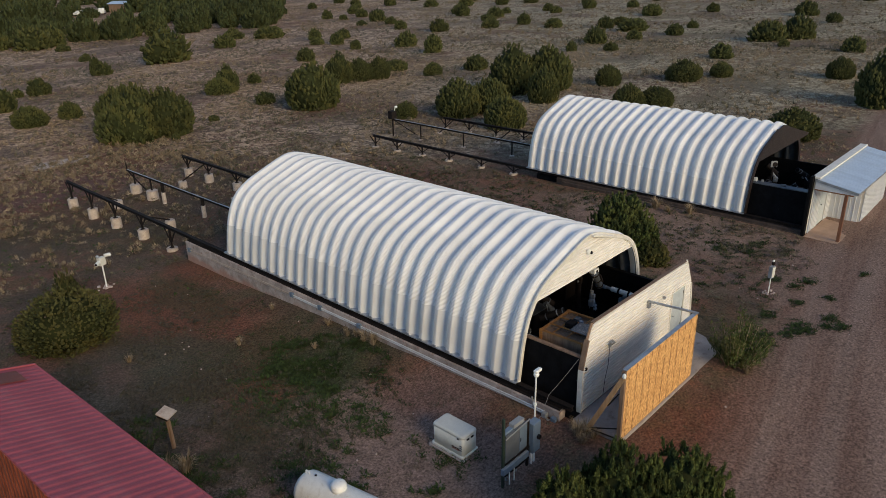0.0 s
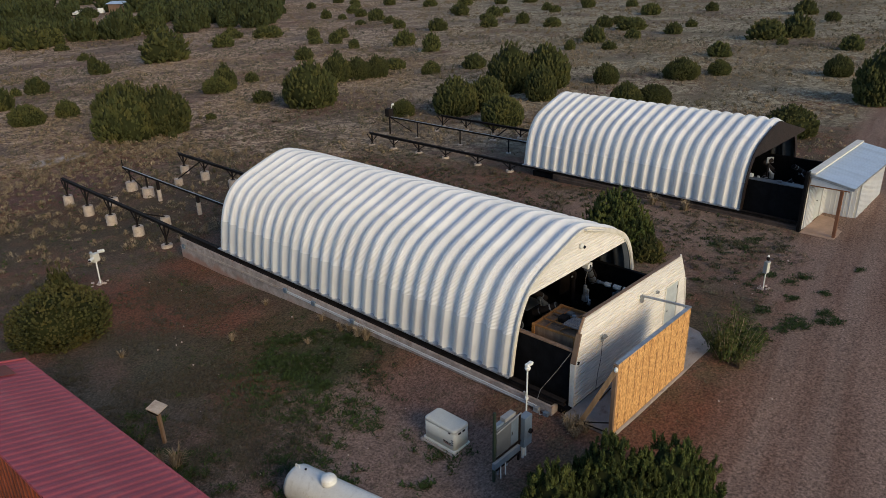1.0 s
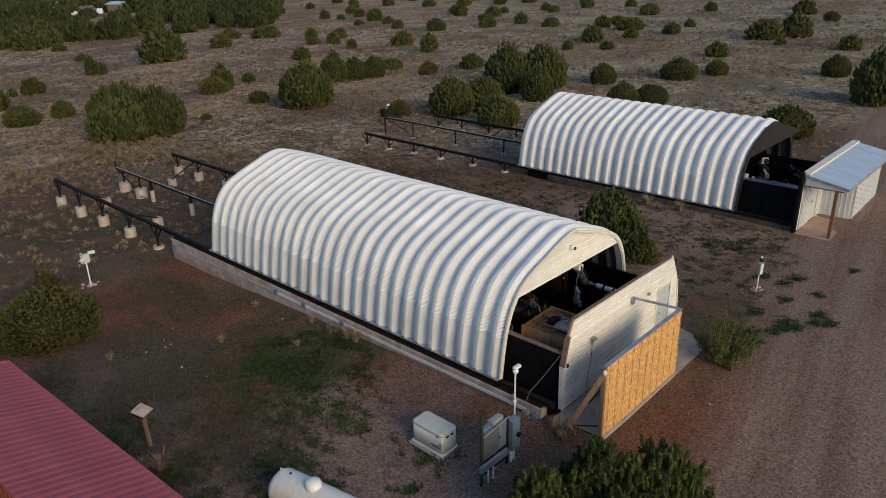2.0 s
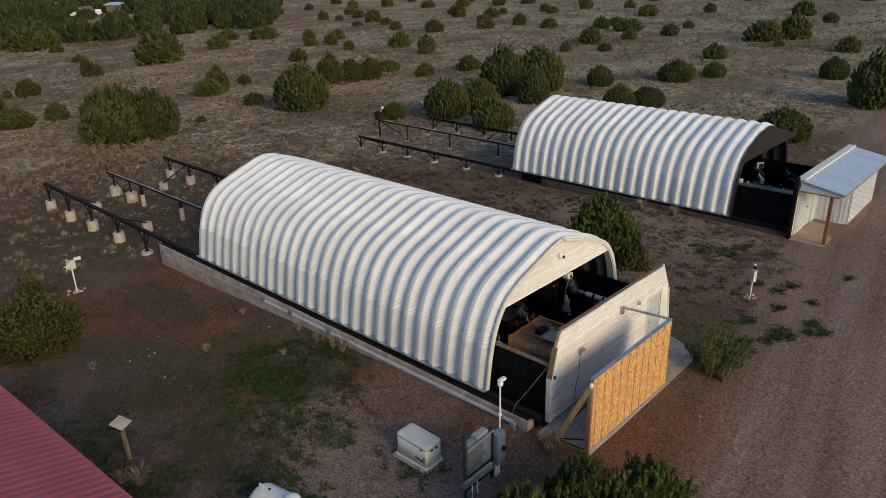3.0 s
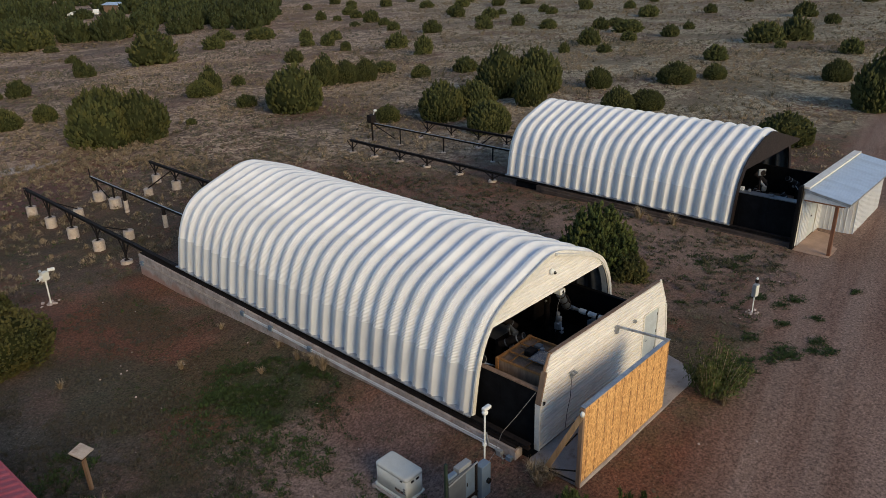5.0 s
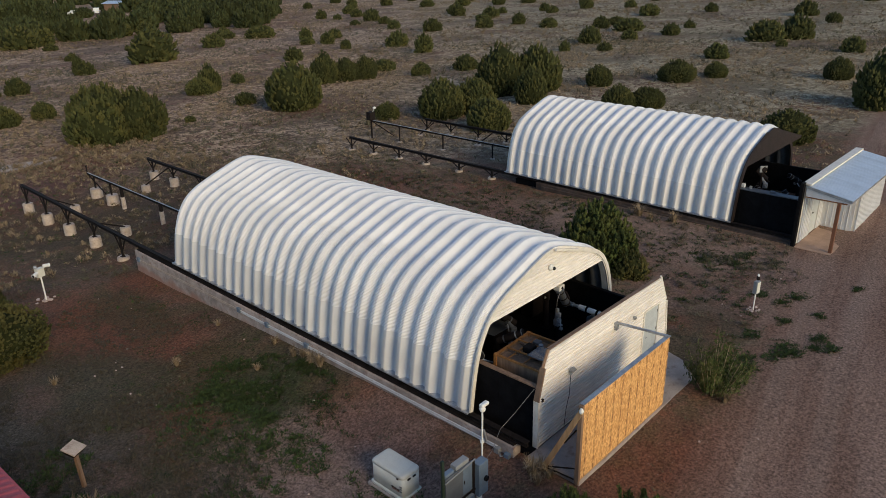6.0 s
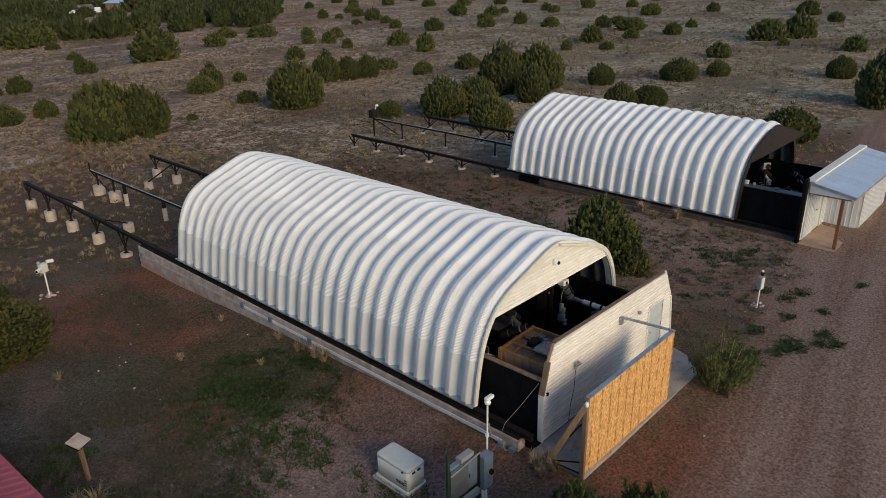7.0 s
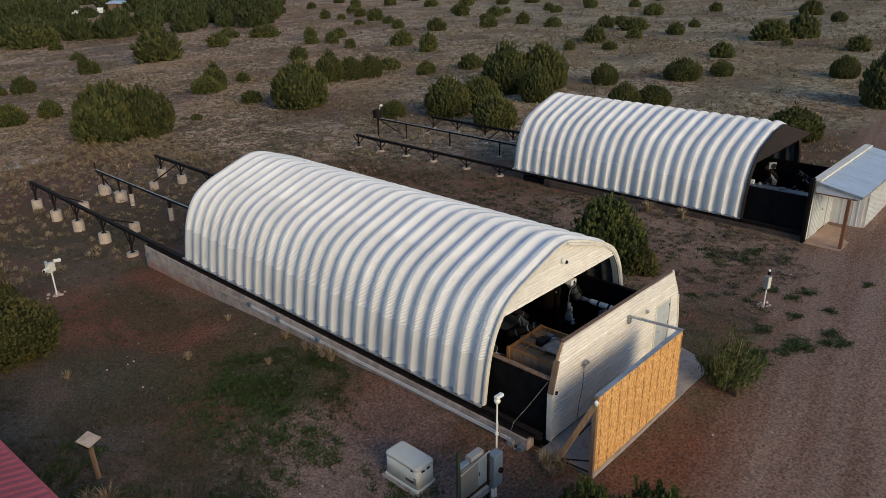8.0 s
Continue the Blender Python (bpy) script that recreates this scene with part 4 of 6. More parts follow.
def generator():
    root = thing("standby_generator", pose(-2.54, 0.52, -1.04, 0, 0, -90), "beige standby generator on a grey pad, rounded lid", "generator")
    part("pad", loft(0.66, 0.41, 0.05, ((-0.15, 0), (0.03, 0), (0.045, 0.015))), M["slab"], root, "grey plastic pad")
    part("skirt", loft(0.60, 0.34, 0.07, ((0.04, 0), (0.10, 0.0), (0.12, 0.02))), M["beige_plastic"], root)
    part("body", loft(0.568, 0.308, 0.09, ((0.12, 0), (0.655, 0))), M["beige_plastic"], root, "", True)
    part("lid", loft(0.575, 0.315, 0.095, ((0.66, 0.006), (0.664, 0), (0.715, 0), (0.742, 0.010), (0.758, 0.030), (0.766, 0.06), (0.772, 0.13))), M["beige_plastic"], root, "", True)
    for k in range(3):
        part("lettering_bar", box(0.16 + k * 0.10, 0.24 + k * 0.10, -0.316, -0.308, 0.30, 0.335), M["steel_black"], root)
    for k in range(3):
        part("louvre", box(0.45, 0.53, -0.317, -0.308, 0.28 + k * 0.07, 0.315 + k * 0.07), M["grey_panel"], root)
    part("accent_bar", box(0.18, 0.44, -0.316, -0.309, 0.26, 0.285), M["rust_orange"], root)
    for y in (-0.1, 0.08):
        part("latch", box(0.565, 0.588, y - 0.05, y + 0.05, 0.58, 0.63, 0.005), M["steel_black"], root)
    part("latch", box(0.36, 0.42, -0.325, -0.29, 0.62, 0.66, 0.005), M["steel_black"], root)
    return root


generator()


def propane_tank():
    m = Matrix.Translation((-6.52, 0.45, -0.46)) @ Matrix.Rotation(math.radians(-80), 4, "Z")
    root = thing("propane_tank", m, "white horizontal propane tank with a domed lid", "tank")
    bm = bmesh.new()
    r, half = 0.475, 1.25
    rows = []
    for i in range(9):
        a = math.pi / 2 * i / 8
        rows.append((half + 0.30 * math.cos(a), r * math.sin(a)))
    stations = [(x, q) for x, q in rows] + [(-x, q) for x, q in rows[::-1]]
    rings = []
    for x, q in stations:
        if q < 1e-4:
            rings.append([bm.verts.new((x, 0, 0))])
        else:
            rings.append([bm.verts.new((x, q * math.cos(2 * math.pi * k / 32), q * math.sin(2 * math.pi * k / 32))) for k in range(32)])
    for a, b in zip(rings, rings[1:]):
        for k in range(32):
            j = (k + 1) % 32
            if len(a) == 1:
                bm.faces.new((a[0], b[k], b[j]))
            elif len(b) == 1:
                bm.faces.new((a[k], b[0], a[j]))
            else:
                bm.faces.new((a[k], b[k], b[j], a[j]))
    part("shell", bm, M["white_enamel"], root, "", True)
    dome = bmesh.new()
    tube((-0.25, 0, 0.42), (-0.25, 0, 0.56), 0.20, n=24, bm=dome)
    ball((-0.25, 0, 0.55), 0.20, 20, dome, (1, 1, 0.55))
    part("lid", dome, M["white_enamel"], root, "domed valve lid", True)
    for x in (-1.25, 1.25):
        part("lifting_lug", wire([(x - 0.06, 0, 0.44), (x - 0.05, 0, 0.56), (x + 0.05, 0, 0.56), (x + 0.06, 0, 0.44)], 0.014), M["white_enamel"], root)
    part("gauge", tube((-1.02, 0.04, 0.46), (-1.02, 0.04, 0.495), 0.03), M["steel_black"], root)
    for x in (-0.8, 0.8):
        for y in (-0.24, 0.24):
            part("leg", box(x - 0.06, x + 0.06, y - 0.03, y + 0.03, -0.66, -0.38, 0.006), M["white_enamel"], root)
        part("footing", box(x - 0.2, x + 0.2, -0.45, 0.45, -0.78, -0.62, 0.01), M["pier"], root)
    return root


propane_tank()


def switch_rack():
    """Electrical boxes on a strut rack between two posts, and a camera pole on it."""
    g = ground_z(-2.4, -1.62)
    root = thing("electrical_rack", pose(0, -1.62, 0), "grey electrical boxes on a strut rack between posts", "electrical panel")
    part("post", box(-3.13, -3.06, -0.03, 0.03, g - 0.3, 1.20, 0.004), M["green_steel"], root, "dark green steel post")
    part("post", box(-2.08, -2.02, -0.03, 0.03, g - 0.3, 0.64, 0.004), M["steel_black"], root)
    part("back_panel", box(-3.02, -2.10, -0.02, 0.015, -0.18, 0.64, 0.004), M["grey_panel"], root, "dark grey mounting panel")
    part("strut", beam((-3.06, -0.045, 0.56), (-2.03, -0.045, 0.66), 0.03, 0.03), M["pale_box"], root)
    part("strut", beam((-3.06, -0.045, -0.20), (-2.03, -0.045, -0.20), 0.04, 0.04), M["steel_black"], root)
    for x0, x1, z0, z1, y0, y1, mm in ((-2.62, -2.18, -0.10, 0.74, 0.02, 0.20, "pale_box"), (-2.98, -2.68, 0.20, 0.70, 0.02, 0.15, "grey_box")):
        b = part("enclosure", box(x0, x1, y0, y1, z0, z1, 0.01), M[mm], root, "grey steel enclosure")
        part("cover_rim", box(x0 + 0.03, x1 - 0.03, y1, y1 + 0.012, z0 + 0.03, z1 - 0.03, 0.004), M[mm], b)
        part("conduit", tube(((x0 + x1) / 2, (y0 + y1) / 2, g - 0.2), ((x0 + x1) / 2, (y0 + y1) / 2, z0), 0.025), M["steel_grey"], root)
    door = part("panel_cover", box(-2.44, -2.14, -0.036, -0.021, -0.14, 0.60, 0.004), M["grey_box"], root, "blue-grey cover")
    part("latch", box(-2.42, -2.39, -0.045, -0.036, 0.16, 0.26, 0.003), M["steel_black"], door)
    meter = part("meter_box", box(-1.99, -1.66, -0.14, 0.08, -0.44, 0.48, 0.012), M["grey_box"], root, "grey-blue meter enclosure")
    part("meter", tube((-1.78, -0.15, 0.02), (-1.78, -0.21, 0.02), 0.07, n=16), M["lens"], meter)
    part("cover_rim", box(-1.96, -1.69, -0.152, -0.14, -0.40, 0.44, 0.004), M["grey_box"], meter)
    ww = part("wireway", box(-3.20, -2.12, -0.11, -0.01, -0.45, -0.27, 0.008), M["grey_box"], root, "blue-grey wireway")
    part("wireway_lid", box(-3.19, -2.13, -0.10, -0.02, -0.27, -0.262, 0.003), M["pale_box"], ww)
    part("strut", beam((-3.06, -0.045, -0.56), (-2.03, -0.045, -0.56), 0.04, 0.04), M["steel_black"], root)
    for x in (-1.93, -1.82):
        part("riser", tube((x, -0.06, g - 0.2), (x, -0.04, -0.44), 0.035, n=12), M["white_enamel"], root, "white conduit riser")
    for x in (-2.9, -2.7):
        part("stub", tube((x, -0.08, g - 0.2), (x, -0.06, -0.45), 0.018, n=8), M["white_enamel"], root)
    part("camera_pole", tube((-1.58, 0.12, 0.2), (-1.58, 0.12, 1.80), 0.022, n=10), M["white_enamel"], root, "white pole")
    part("clamp", tube((-1.58, 0.12, 0.78), (-1.58, 0.12, 0.84), 0.05), M["white_enamel"], root)
    head = part("camera_head", box(-1.66, -1.40, 0.05, 0.17, 1.78, 1.87, 0.03), M["white_enamel"], root, "white pole camera")
    part("mount", ball((-1.60, 0.1, 1.74), 0.08, 10), M["white_enamel"], head, "", True)
    part("cable", wire([(-1.60, 0.0, 0.35), (-1.10, 0.2, 0.22), (-0.6, 0.35, 0.5), (-0.2, 0.2, 0.85), (0.28, -0.02, 1.40)], 0.005), M["grey_cable"], root)
    return root


switch_rack()


def camera_stand(x, y, rz, height, label, twin):
    g = ground_z(x, y)
    k_ = 1.0 if twin else 0.72
    root = thing("camera_stand", pose(x, y, g, 0, 0, rz) @ Matrix.Diagonal((k_, k_, 1, 1)), label, "camera stand", "camera stands")
    part("pole", tube((0, 0, -0.2), (0, 0, height), 0.03, n=12), M["white_enamel"], root)
    bx = part("control_box", box(-0.15, 0.15, -0.10, 0.10, height - 0.28 if twin else height - 0.42, height + 0.08 if twin else height + 0.05, 0.012), M["beige_plastic"] if twin else M["pale_box"], root, "pale grey weatherproof box")
    part("cover", box(-0.13, 0.13, -0.112, -0.10, height - 0.25 if twin else height - 0.39, height + 0.05 if twin else height + 0.02, 0.005), M["beige_plastic"], bx)
    if twin:
        for s, dz in ((-1, -0.12), (1, 0.06)):
            h = part("camera_head", tube((s * 0.16, -0.05, height + dz + 0.05), (s * 0.40, -0.12, height + dz + 0.02), 0.07, 0.075, 14), M["white_enamel"], root, "white bullet camera")
            part("lens", tube((s * 0.40, -0.12, height + dz + 0.02), (s * 0.41, -0.123, height + dz + 0.019), 0.055, n=12), M["lens"], h)
        part("sensor", ball((-0.12, 0.05, height + 0.14), 0.07, 10), M["steel_grey"], root, "", True)
    else:
        part("dome", ball((0.03, 0, height + 0.16), 0.09, 12), M["steel_black"], root, "", True)
        part("cap", ball((0.03, 0, height + 0.25), 0.06, 10), M["white_enamel"], root, "", True)
    rng = random.Random(int(x * 10))
    for k in range(14):
        a = rng.uniform(0, 6.28)
        r = rng.uniform(0.08, 0.40)
        part("base_stone", ball((r * math.cos(a), r * math.sin(a), 0.02), rng.uniform(0.05, 0.10), 7, squash=(1, 0.8, 0.55)), M["stone"], root)
    return root


camera_stand(-4.05, 19.3, 20, 1.35, "white camera stand with two cameras and a box", True)
camera_stand(11.62, -2.96, -10, 1.06, "white sensor stand with a grey box", False)


def box_post():
    g = ground_z(-7.9, 6.5)
    root = thing("sign_post", pose(-7.9, 6.5, g, 0, 0, 28), "weathered pale board on a leaning wooden post", "post")
    top = 0.16 - g
    part("post", beam((0.0, -0.05, -0.2), (0, 0, top), 0.09, 0.09), M["wood_dark"], root)
    m = Matrix.Translation((0, 0, top + 0.05)) @ Matrix.Rotation(math.radians(18), 4, "X")
    part("board", box(-0.22, 0.22, -0.20, 0.20, -0.015, 0.02, 0.006, m=m), M["pier"], root, "weathered pale board")
    part("tray", box(-0.18, 0.18, -0.16, 0.16, -0.12, -0.016, 0.006, m=m), M["steel_black"], root)
    return root


box_post()


def red_shed():
    """Steel shed with a mono-pitch red roof of ribbed sheets."""
    root = thing("red_shed", pose(-9.98, 9.53, 1.5, 0, 0, 2.5), "faded red ribbed metal roof on a rust-orange shed", "shed")
    long, wide, rise = 14.0, 2.34, 0.62
    slope = math.atan2(rise, wide)
    ribs = 57
    sheet = bmesh.new()
    rows = []
    for k in range(5):
        y = 0.25 * k / 4
        d = (0.0, 0.015, 0.015, 0.0, 0.0)[k]
        yy = (0.0, 0.045, 0.125, 0.17, 0.245)[k]
        rows.append([sheet.verts.new((-x, -yy, z + d)) for x, z in ((0.0, 0.0), (wide / 2, rise / 2), (wide, rise))])
    for a, b in zip(rows, rows[1:]):
        for i in range(2):
            sheet.faces.new((a[i], a[i + 1], b[i + 1], b[i]))
    me = to_mesh("roof_sheet", sheet, M["red_roof"])
    for k in range(ribs):
        part("roof_sheet", me, None, root, at=Matrix.Translation((0, -0.245 * k, 0)))
    deck = prism([(0.0, -0.012), (-wide, rise - 0.012), (-wide, rise - 0.07), (0.0, -0.07)], -long, 0)
    part("roof_deck", deck, M["red_roof"], root)
    part("eave_trim", box(-0.01, 0.045, -long, 0.02, -0.09, 0.012, 0.006), M["red_roof"], root)
    part("verge_trim", prism([(0.03, -0.09), (0.03, 0.045), (-wide, rise + 0.045), (-wide, rise - 0.09)], 0.0, 0.04), M["red_roof"], root)
    part("patch", prism([(-0.55, 0.182), (-0.55, 0.188), (-1.35, 0.40), (-1.35, 0.394)], -0.95, -0.25), M["rust_orange"], root, "darker patched sheet")
    part("wall", box(-wide + 0.03, -wide + 0.13, -long, 0.0, -3.0, rise - 0.08), M["rust_orange"], root, "rust-orange steel wall")
    part("wall", box(-0.12, -0.02, -long, 0.0, -3.0, -0.075), M["rust_orange"], root)
    part("wall", prism([(-0.121, -3.0), (-0.121, -0.1), (-wide + 0.131, rise - 0.16), (-wide + 0.131, -3.0)], -0.1, 0.0), M["rust_orange"], root)
    for k in range(56):
        part("wall_rib", box(-wide - 0.005, -wide + 0.03, -0.25 * k - 0.12, -0.25 * k, -3.0, rise - 0.08), M["rust_orange"], root)
    return root


red_shed()


# ---- second building's front: end wall and lean-to ----
def lean_to():
    root = thing("lean_to_shed", pose(0, 0, -0.2), "white ribbed metal lean-to with a pale blue roof", "shed")
    y0, y1, x0, x1 = -2.06, -3.50, 18.70, 26.1
    zt, zl = 2.60, 2.34
    # tall corner board and end wall of the observatory
    part("corner_board", box(18.36, 18.64, -2.05, -1.92, -0.35, 2.72, 0.006), M["black"], root, "black corner board")
    part("end_wall", box(18.645, 26.2, -2.02, -1.93, -0.1, 2.60), M["white_trim"], root)
    a = x0 + 0.2
    while a < 25.4:
        if not 20.0 < a < 20.95:
            part("wall_rib", box(a - 0.012, a + 0.016, -2.078, -2.056, -0.06, 2.5, 0.004), M["ribbed_white"], root)
            part("wall_sheet", box(a + 0.004, a + 0.216, -2.055, -2.02, -0.06, 2.62, 0.006), M["ribbed_white"], root)
        a += 0.22
    d = part("door", box(20.15, 20.95, -2.06, -2.025, 0.0, 1.95, 0.004), M["grey_door"], root, "pale grey door")
    part("door_handle", ball((20.25, -2.09, 0.95), 0.03, 8), M["steel_black"], d)
    # roof sheets falling towards the track
    span = y1 - y0
    slope = (zl - zt) / span
    k = 0
    a = x0 - 0.1
    while a < x1:
        bm = bmesh.new()
        rows = []
        for u, dz in ((0.0, 0.0), (0.012, 0.014), (0.035, 0.014), (0.05, 0.0), (0.45, 0.0)):
            rows.append([bm.verts.new((a + u, y, z + dz)) for y, z in ((y0 + 0.05, zt), (y1 - 0.40, zl - 0.072))])
        for p, q in zip(rows, rows[1:]):
            bm.faces.new((p[0], p[1], q[1], q[0]))
        part("roof_sheet", bm, M["blue_roof"], root)
        a += 0.45
    under = bmesh.new()
    vs = [under.verts.new(c) for c in ((x0 - 0.1, y0, zt - 0.02), (x1, y0, zt - 0.02), (x1, y1 - 0.38, zl - 0.09), (x0 - 0.1, y1 - 0.38, zl - 0.09))]
    lo = [under.verts.new(v.co + Vector((0, 0, -0.10))) for v in vs]
    under.faces.new(vs)
    under.faces.new(lo[::-1])
    for i in range(4):
        under.faces.new((vs[i], lo[i], lo[(i + 1) % 4], vs[(i + 1) % 4]))
    part("roof_deck", under, M["steel_grey"], root)
    part("ridge_trim", box(x0 - 0.12, x1, y0 - 0.22, y0 + 0.10, zt + 0.0, zt + 0.09, 0.012), M["white_trim"], root, "white ridge flashing")
    part("ridge_trim_face", box(x0 - 0.12, x1, y0 + 0.06, y0 + 0.12, zt - 0.20, zt + 0.088, 0.008), M["white_trim"], root)
    part("fascia", beam((x0 - 0.06, y1 - 0.37, zl - 0.125), (x1, y1 - 0.37, zl - 0.125), 0.04, 0.08), M["steel_grey"], root)
    # ribbed side panel under the roof's open end
    for k in range(8):
        ya = y0 - 0.05 - k * 0.215
        za = zt + slope * (ya - 0.1 - y0)
        part("end_sheet", box(x0 - 0.06, x0 - 0.03, ya - 0.212, ya, 2.12, za - 0.035, 0.004), M["ribbed_white_end"], root)
    part("header", beam((x0 - 0.03, y0 - 0.05, 2.09), (x0 - 0.03, y1 - 0.2, 2.09), 0.06, 0.05), M["wood_post"], root)
    part("porch_post", box(18.55, 18.68, -3.49, -3.36, -0.25, 2.10, 0.006), M["wood_post"], root, "red-brown timber post")
    # enclosed room at the far part
    ya = -2.07
    while ya - 0.2 > y1:
        part("room_rib", box(21.722, 21.748, ya - 0.018, ya + 0.012, -0.05, zt + slope * (ya - 0.19 - y0) - 0.16, 0.004), M["ribbed_white_end"], root)
        part("room_sheet", box(21.75, 21.79, ya - 0.211, ya, -0.05, zt + slope * (ya - 0.19 - y0) - 0.13, 0.004), M["ribbed_white_end"], root)
        ya -= 0.215
    part("room_wall", box(21.795, 21.85, y1 + 0.05, y0 - 0.06, -0.1, zl - 0.16), M["white_trim"], root)
    a = 21.80
    while a < x1 - 0.25:
        part("front_rib", box(a - 0.012, a + 0.016, y1 - 0.004, y1 + 0.018, -0.25, zl - 0.16, 0.004), M["ribbed_white"], root)
        part("front_sheet", box(a + 0.003, a + 0.217, y1 + 0.02, y1 + 0.055, -0.25, zl - 0.13, 0.008), M["ribbed_white"], root)
        a += 0.22
    part("floor", box(18.36, x1, y1 + 0.0, -2.07, -0.45, -0.055, 0.01), M["tan_floor"], root, "tan concrete porch floor")
    return root


lean_to()


# ---- instruments inside ----
def telescope(x, y, z, rz, tilt, kind, label, height=1.0, mount="steel_black"):
    """A telescope on a pier: mount head, tube, counterweight."""
    root = thing("telescope", pose(x, y, z, 0, 0, rz), label, "telescope", "telescopes")
    part("pier", tube((0, 0, 0), (0, 0, height), 0.11, 0.09, 16), M["steel_black"], root)
    part("base_plate", box(-0.2, 0.2, -0.2, 0.2, 0, 0.03, 0.006), M["steel_black"], root)
    body = part("mount_head", box(-0.08, 0.08, -0.11, 0.11, height, height + 0.26, 0.03), M[mount], root)
    part("axis", tube((0, 0, height + 0.22), (0.0, 0.22, height + 0.48), 0.07, n=14), M[mount], body)
    part("knob", tube((-0.13, 0, height + 0.12), (0.13, 0, height + 0.12), 0.035, n=10), M["pale_box"], body)
    part("drive_box", box(0.03, 0.15, 0.12, 0.24, height + 0.30, height + 0.42, 0.02), M["pale_box"], body)
    part("weight_shaft", tube((0, 0.2, height + 0.44), (-0.5, 0.32, height + 0.24), 0.02), M["steel_grey"], root)
    part("counterweight", tube((-0.38, 0.29, height + 0.29), (-0.52, 0.325, height + 0.23), 0.1, n=16), M["steel_black"], root)
    m = Matrix.Translation((0.16, 0.22, height + 0.58)) @ Matrix.Rotation(math.radians(tilt), 4, "X")

    def tb(name, y0, y1, r, mat, r2=None, sm=True):
        bm = tube((0, y0, 0), (0, y1, 0), r, r2, 20)
        bm.transform(m)
        return part(name, bm, M[mat], root)

    if kind == "refractor":
        tb("tube", -0.55, 0.55, 0.085, "white_enamel")
        tb("dew_shield", 0.45, 0.78, 0.11, "white_enamel")
        tb("ring", -0.25, -0.19, 0.11, "lens")
        tb("ring", 0.15, 0.21, 0.11, "lens")
        tb("focuser", -0.80, -0.55, 0.05, "steel_grey")
        tb("camera", -0.98, -0.80, 0.07, "grey_box")
    elif kind == "cassegrain":
        tb("tube", -0.26, 0.28, 0.13, "steel_black")
        tb("corrector_ring", 0.28, 0.33, 0.142, "steel_black")
        tb("rear_cell", -0.32, -0.26, 0.138, "steel_black")
        tb("camera", -0.48, -0.32, 0.04, "steel_black")
    else:
        tb("tube", -0.36, 0.36, 0.115, "steel_black")
        tb("band", 0.16, 0.20, 0.119, "pale_box")
        tb("band", -0.22, -0.18, 0.119, "grey_panel")
        tb("mouth_ring", 0.36, 0.39, 0.122, "grey_panel")
        # black disc in place of the shade inside the open tube
        tb("mouth", 0.390, 0.393, 0.112, "black")
        tb("rear_cell", -0.42, -0.36, 0.12, "steel_black")
    return root


telescope(5.35, -0.15, -0.36, 172, 4, "refractor", "white refractor telescope on a black pier", 1.0, "grey_box")
telescope(2.15, 0.75, -0.36, 205, 28, "dark", "black telescope tube with a pale band", 1.12)
telescope(0.98, 0.75, -0.36, 150, 30, "dark", "black telescope tube on a bright mount", 1.05, "pale_box")
telescope(5.9, 1.9, -0.36, 10, 60, "cassegrain", "black reflector telescope on a black pier", 1.0)
telescope(3.55, 1.5, -0.36, 60, 40, "dark", "black telescope tube with a pale band", 0.8, "grey_panel")


def tall_reflector():
    """The largest telescope: a grey tube with a white camera housing over a bright equatorial mount."""
    root = thing("telescope", pose(4.55, 0.55, -0.36), "large grey reflector telescope with a white camera housing", "telescope", "telescopes")
    part("pier", tube((0, 0, 0), (0, 0, 1.05), 0.10, 0.085, 18), M["steel_black"], root)
    part("base_plate", box(-0.2, 0.2, -0.2, 0.2, 0, 0.03, 0.006), M["steel_black"], root)
    mount = part("mount_head", box(-0.09, 0.09, -0.10, 0.10, 1.05, 1.28, 0.03), M["pale_box"], root, "silver-grey equatorial mount")
    part("axis", tube((0, 0.02, 1.24), (0.05, 0.05, 1.60), 0.075, 0.06, 16), M["pale_box"], mount)
    part("motor", box(-0.11, 0.00, -0.14, -0.04, 1.38, 1.54, 0.02), M["pale_box"], mount)
    part("weight_shaft", tube((-0.02, -0.08, 1.50), (-0.16, -0.26, 1.02), 0.018), M["steel_grey"], root)
    for k in (0.62, 0.82):
        p, q = Vector((-0.02, -0.08, 1.50)).lerp(Vector((-0.16, -0.26, 1.02)), k), Vector((-0.02, -0.08, 1.50)).lerp(Vector((-0.16, -0.26, 1.02)), k + 0.12)
        part("counterweight", tube(p, q, 0.065, n=16), M["steel_grey"], root)
    foot, head = Vector((0.52, 0.05, 1.62)), Vector((-0.06, -0.05, 2.34))
    d = (head - foot).normalized()
    part("tube", tube(foot, head, 0.135, n=24), M["grey_panel"], root, "dull grey telescope tube")
    for k in (0.06, 0.45, 0.86):
        p = foot.lerp(head, k)
        part("ring", tube(p, p + d * 0.045, 0.15, n=24), M["steel_black"], root)
    house = part("camera_housing", box(-0.17, 0.11, -0.14, 0.10, 2.30, 2.47, 0.025), M["white_enamel"], root, "white camera housing")
    part("port", tube((-0.03, -0.142, 2.39), (-0.03, -0.150, 2.39), 0.05, n=16), M["lens"], house)
    part("finder", tube((0.42, -0.12, 1.86), (0.12, -0.18, 2.22), 0.035, n=12), M["steel_black"], root)
    part("cable", wire([(-0.08, -0.12, 2.32), (-0.22, -0.10, 2.0), (-0.15, -0.05, 1.5), (-0.12, 0, 1.0)], 0.008), M["grey_cable"], root)


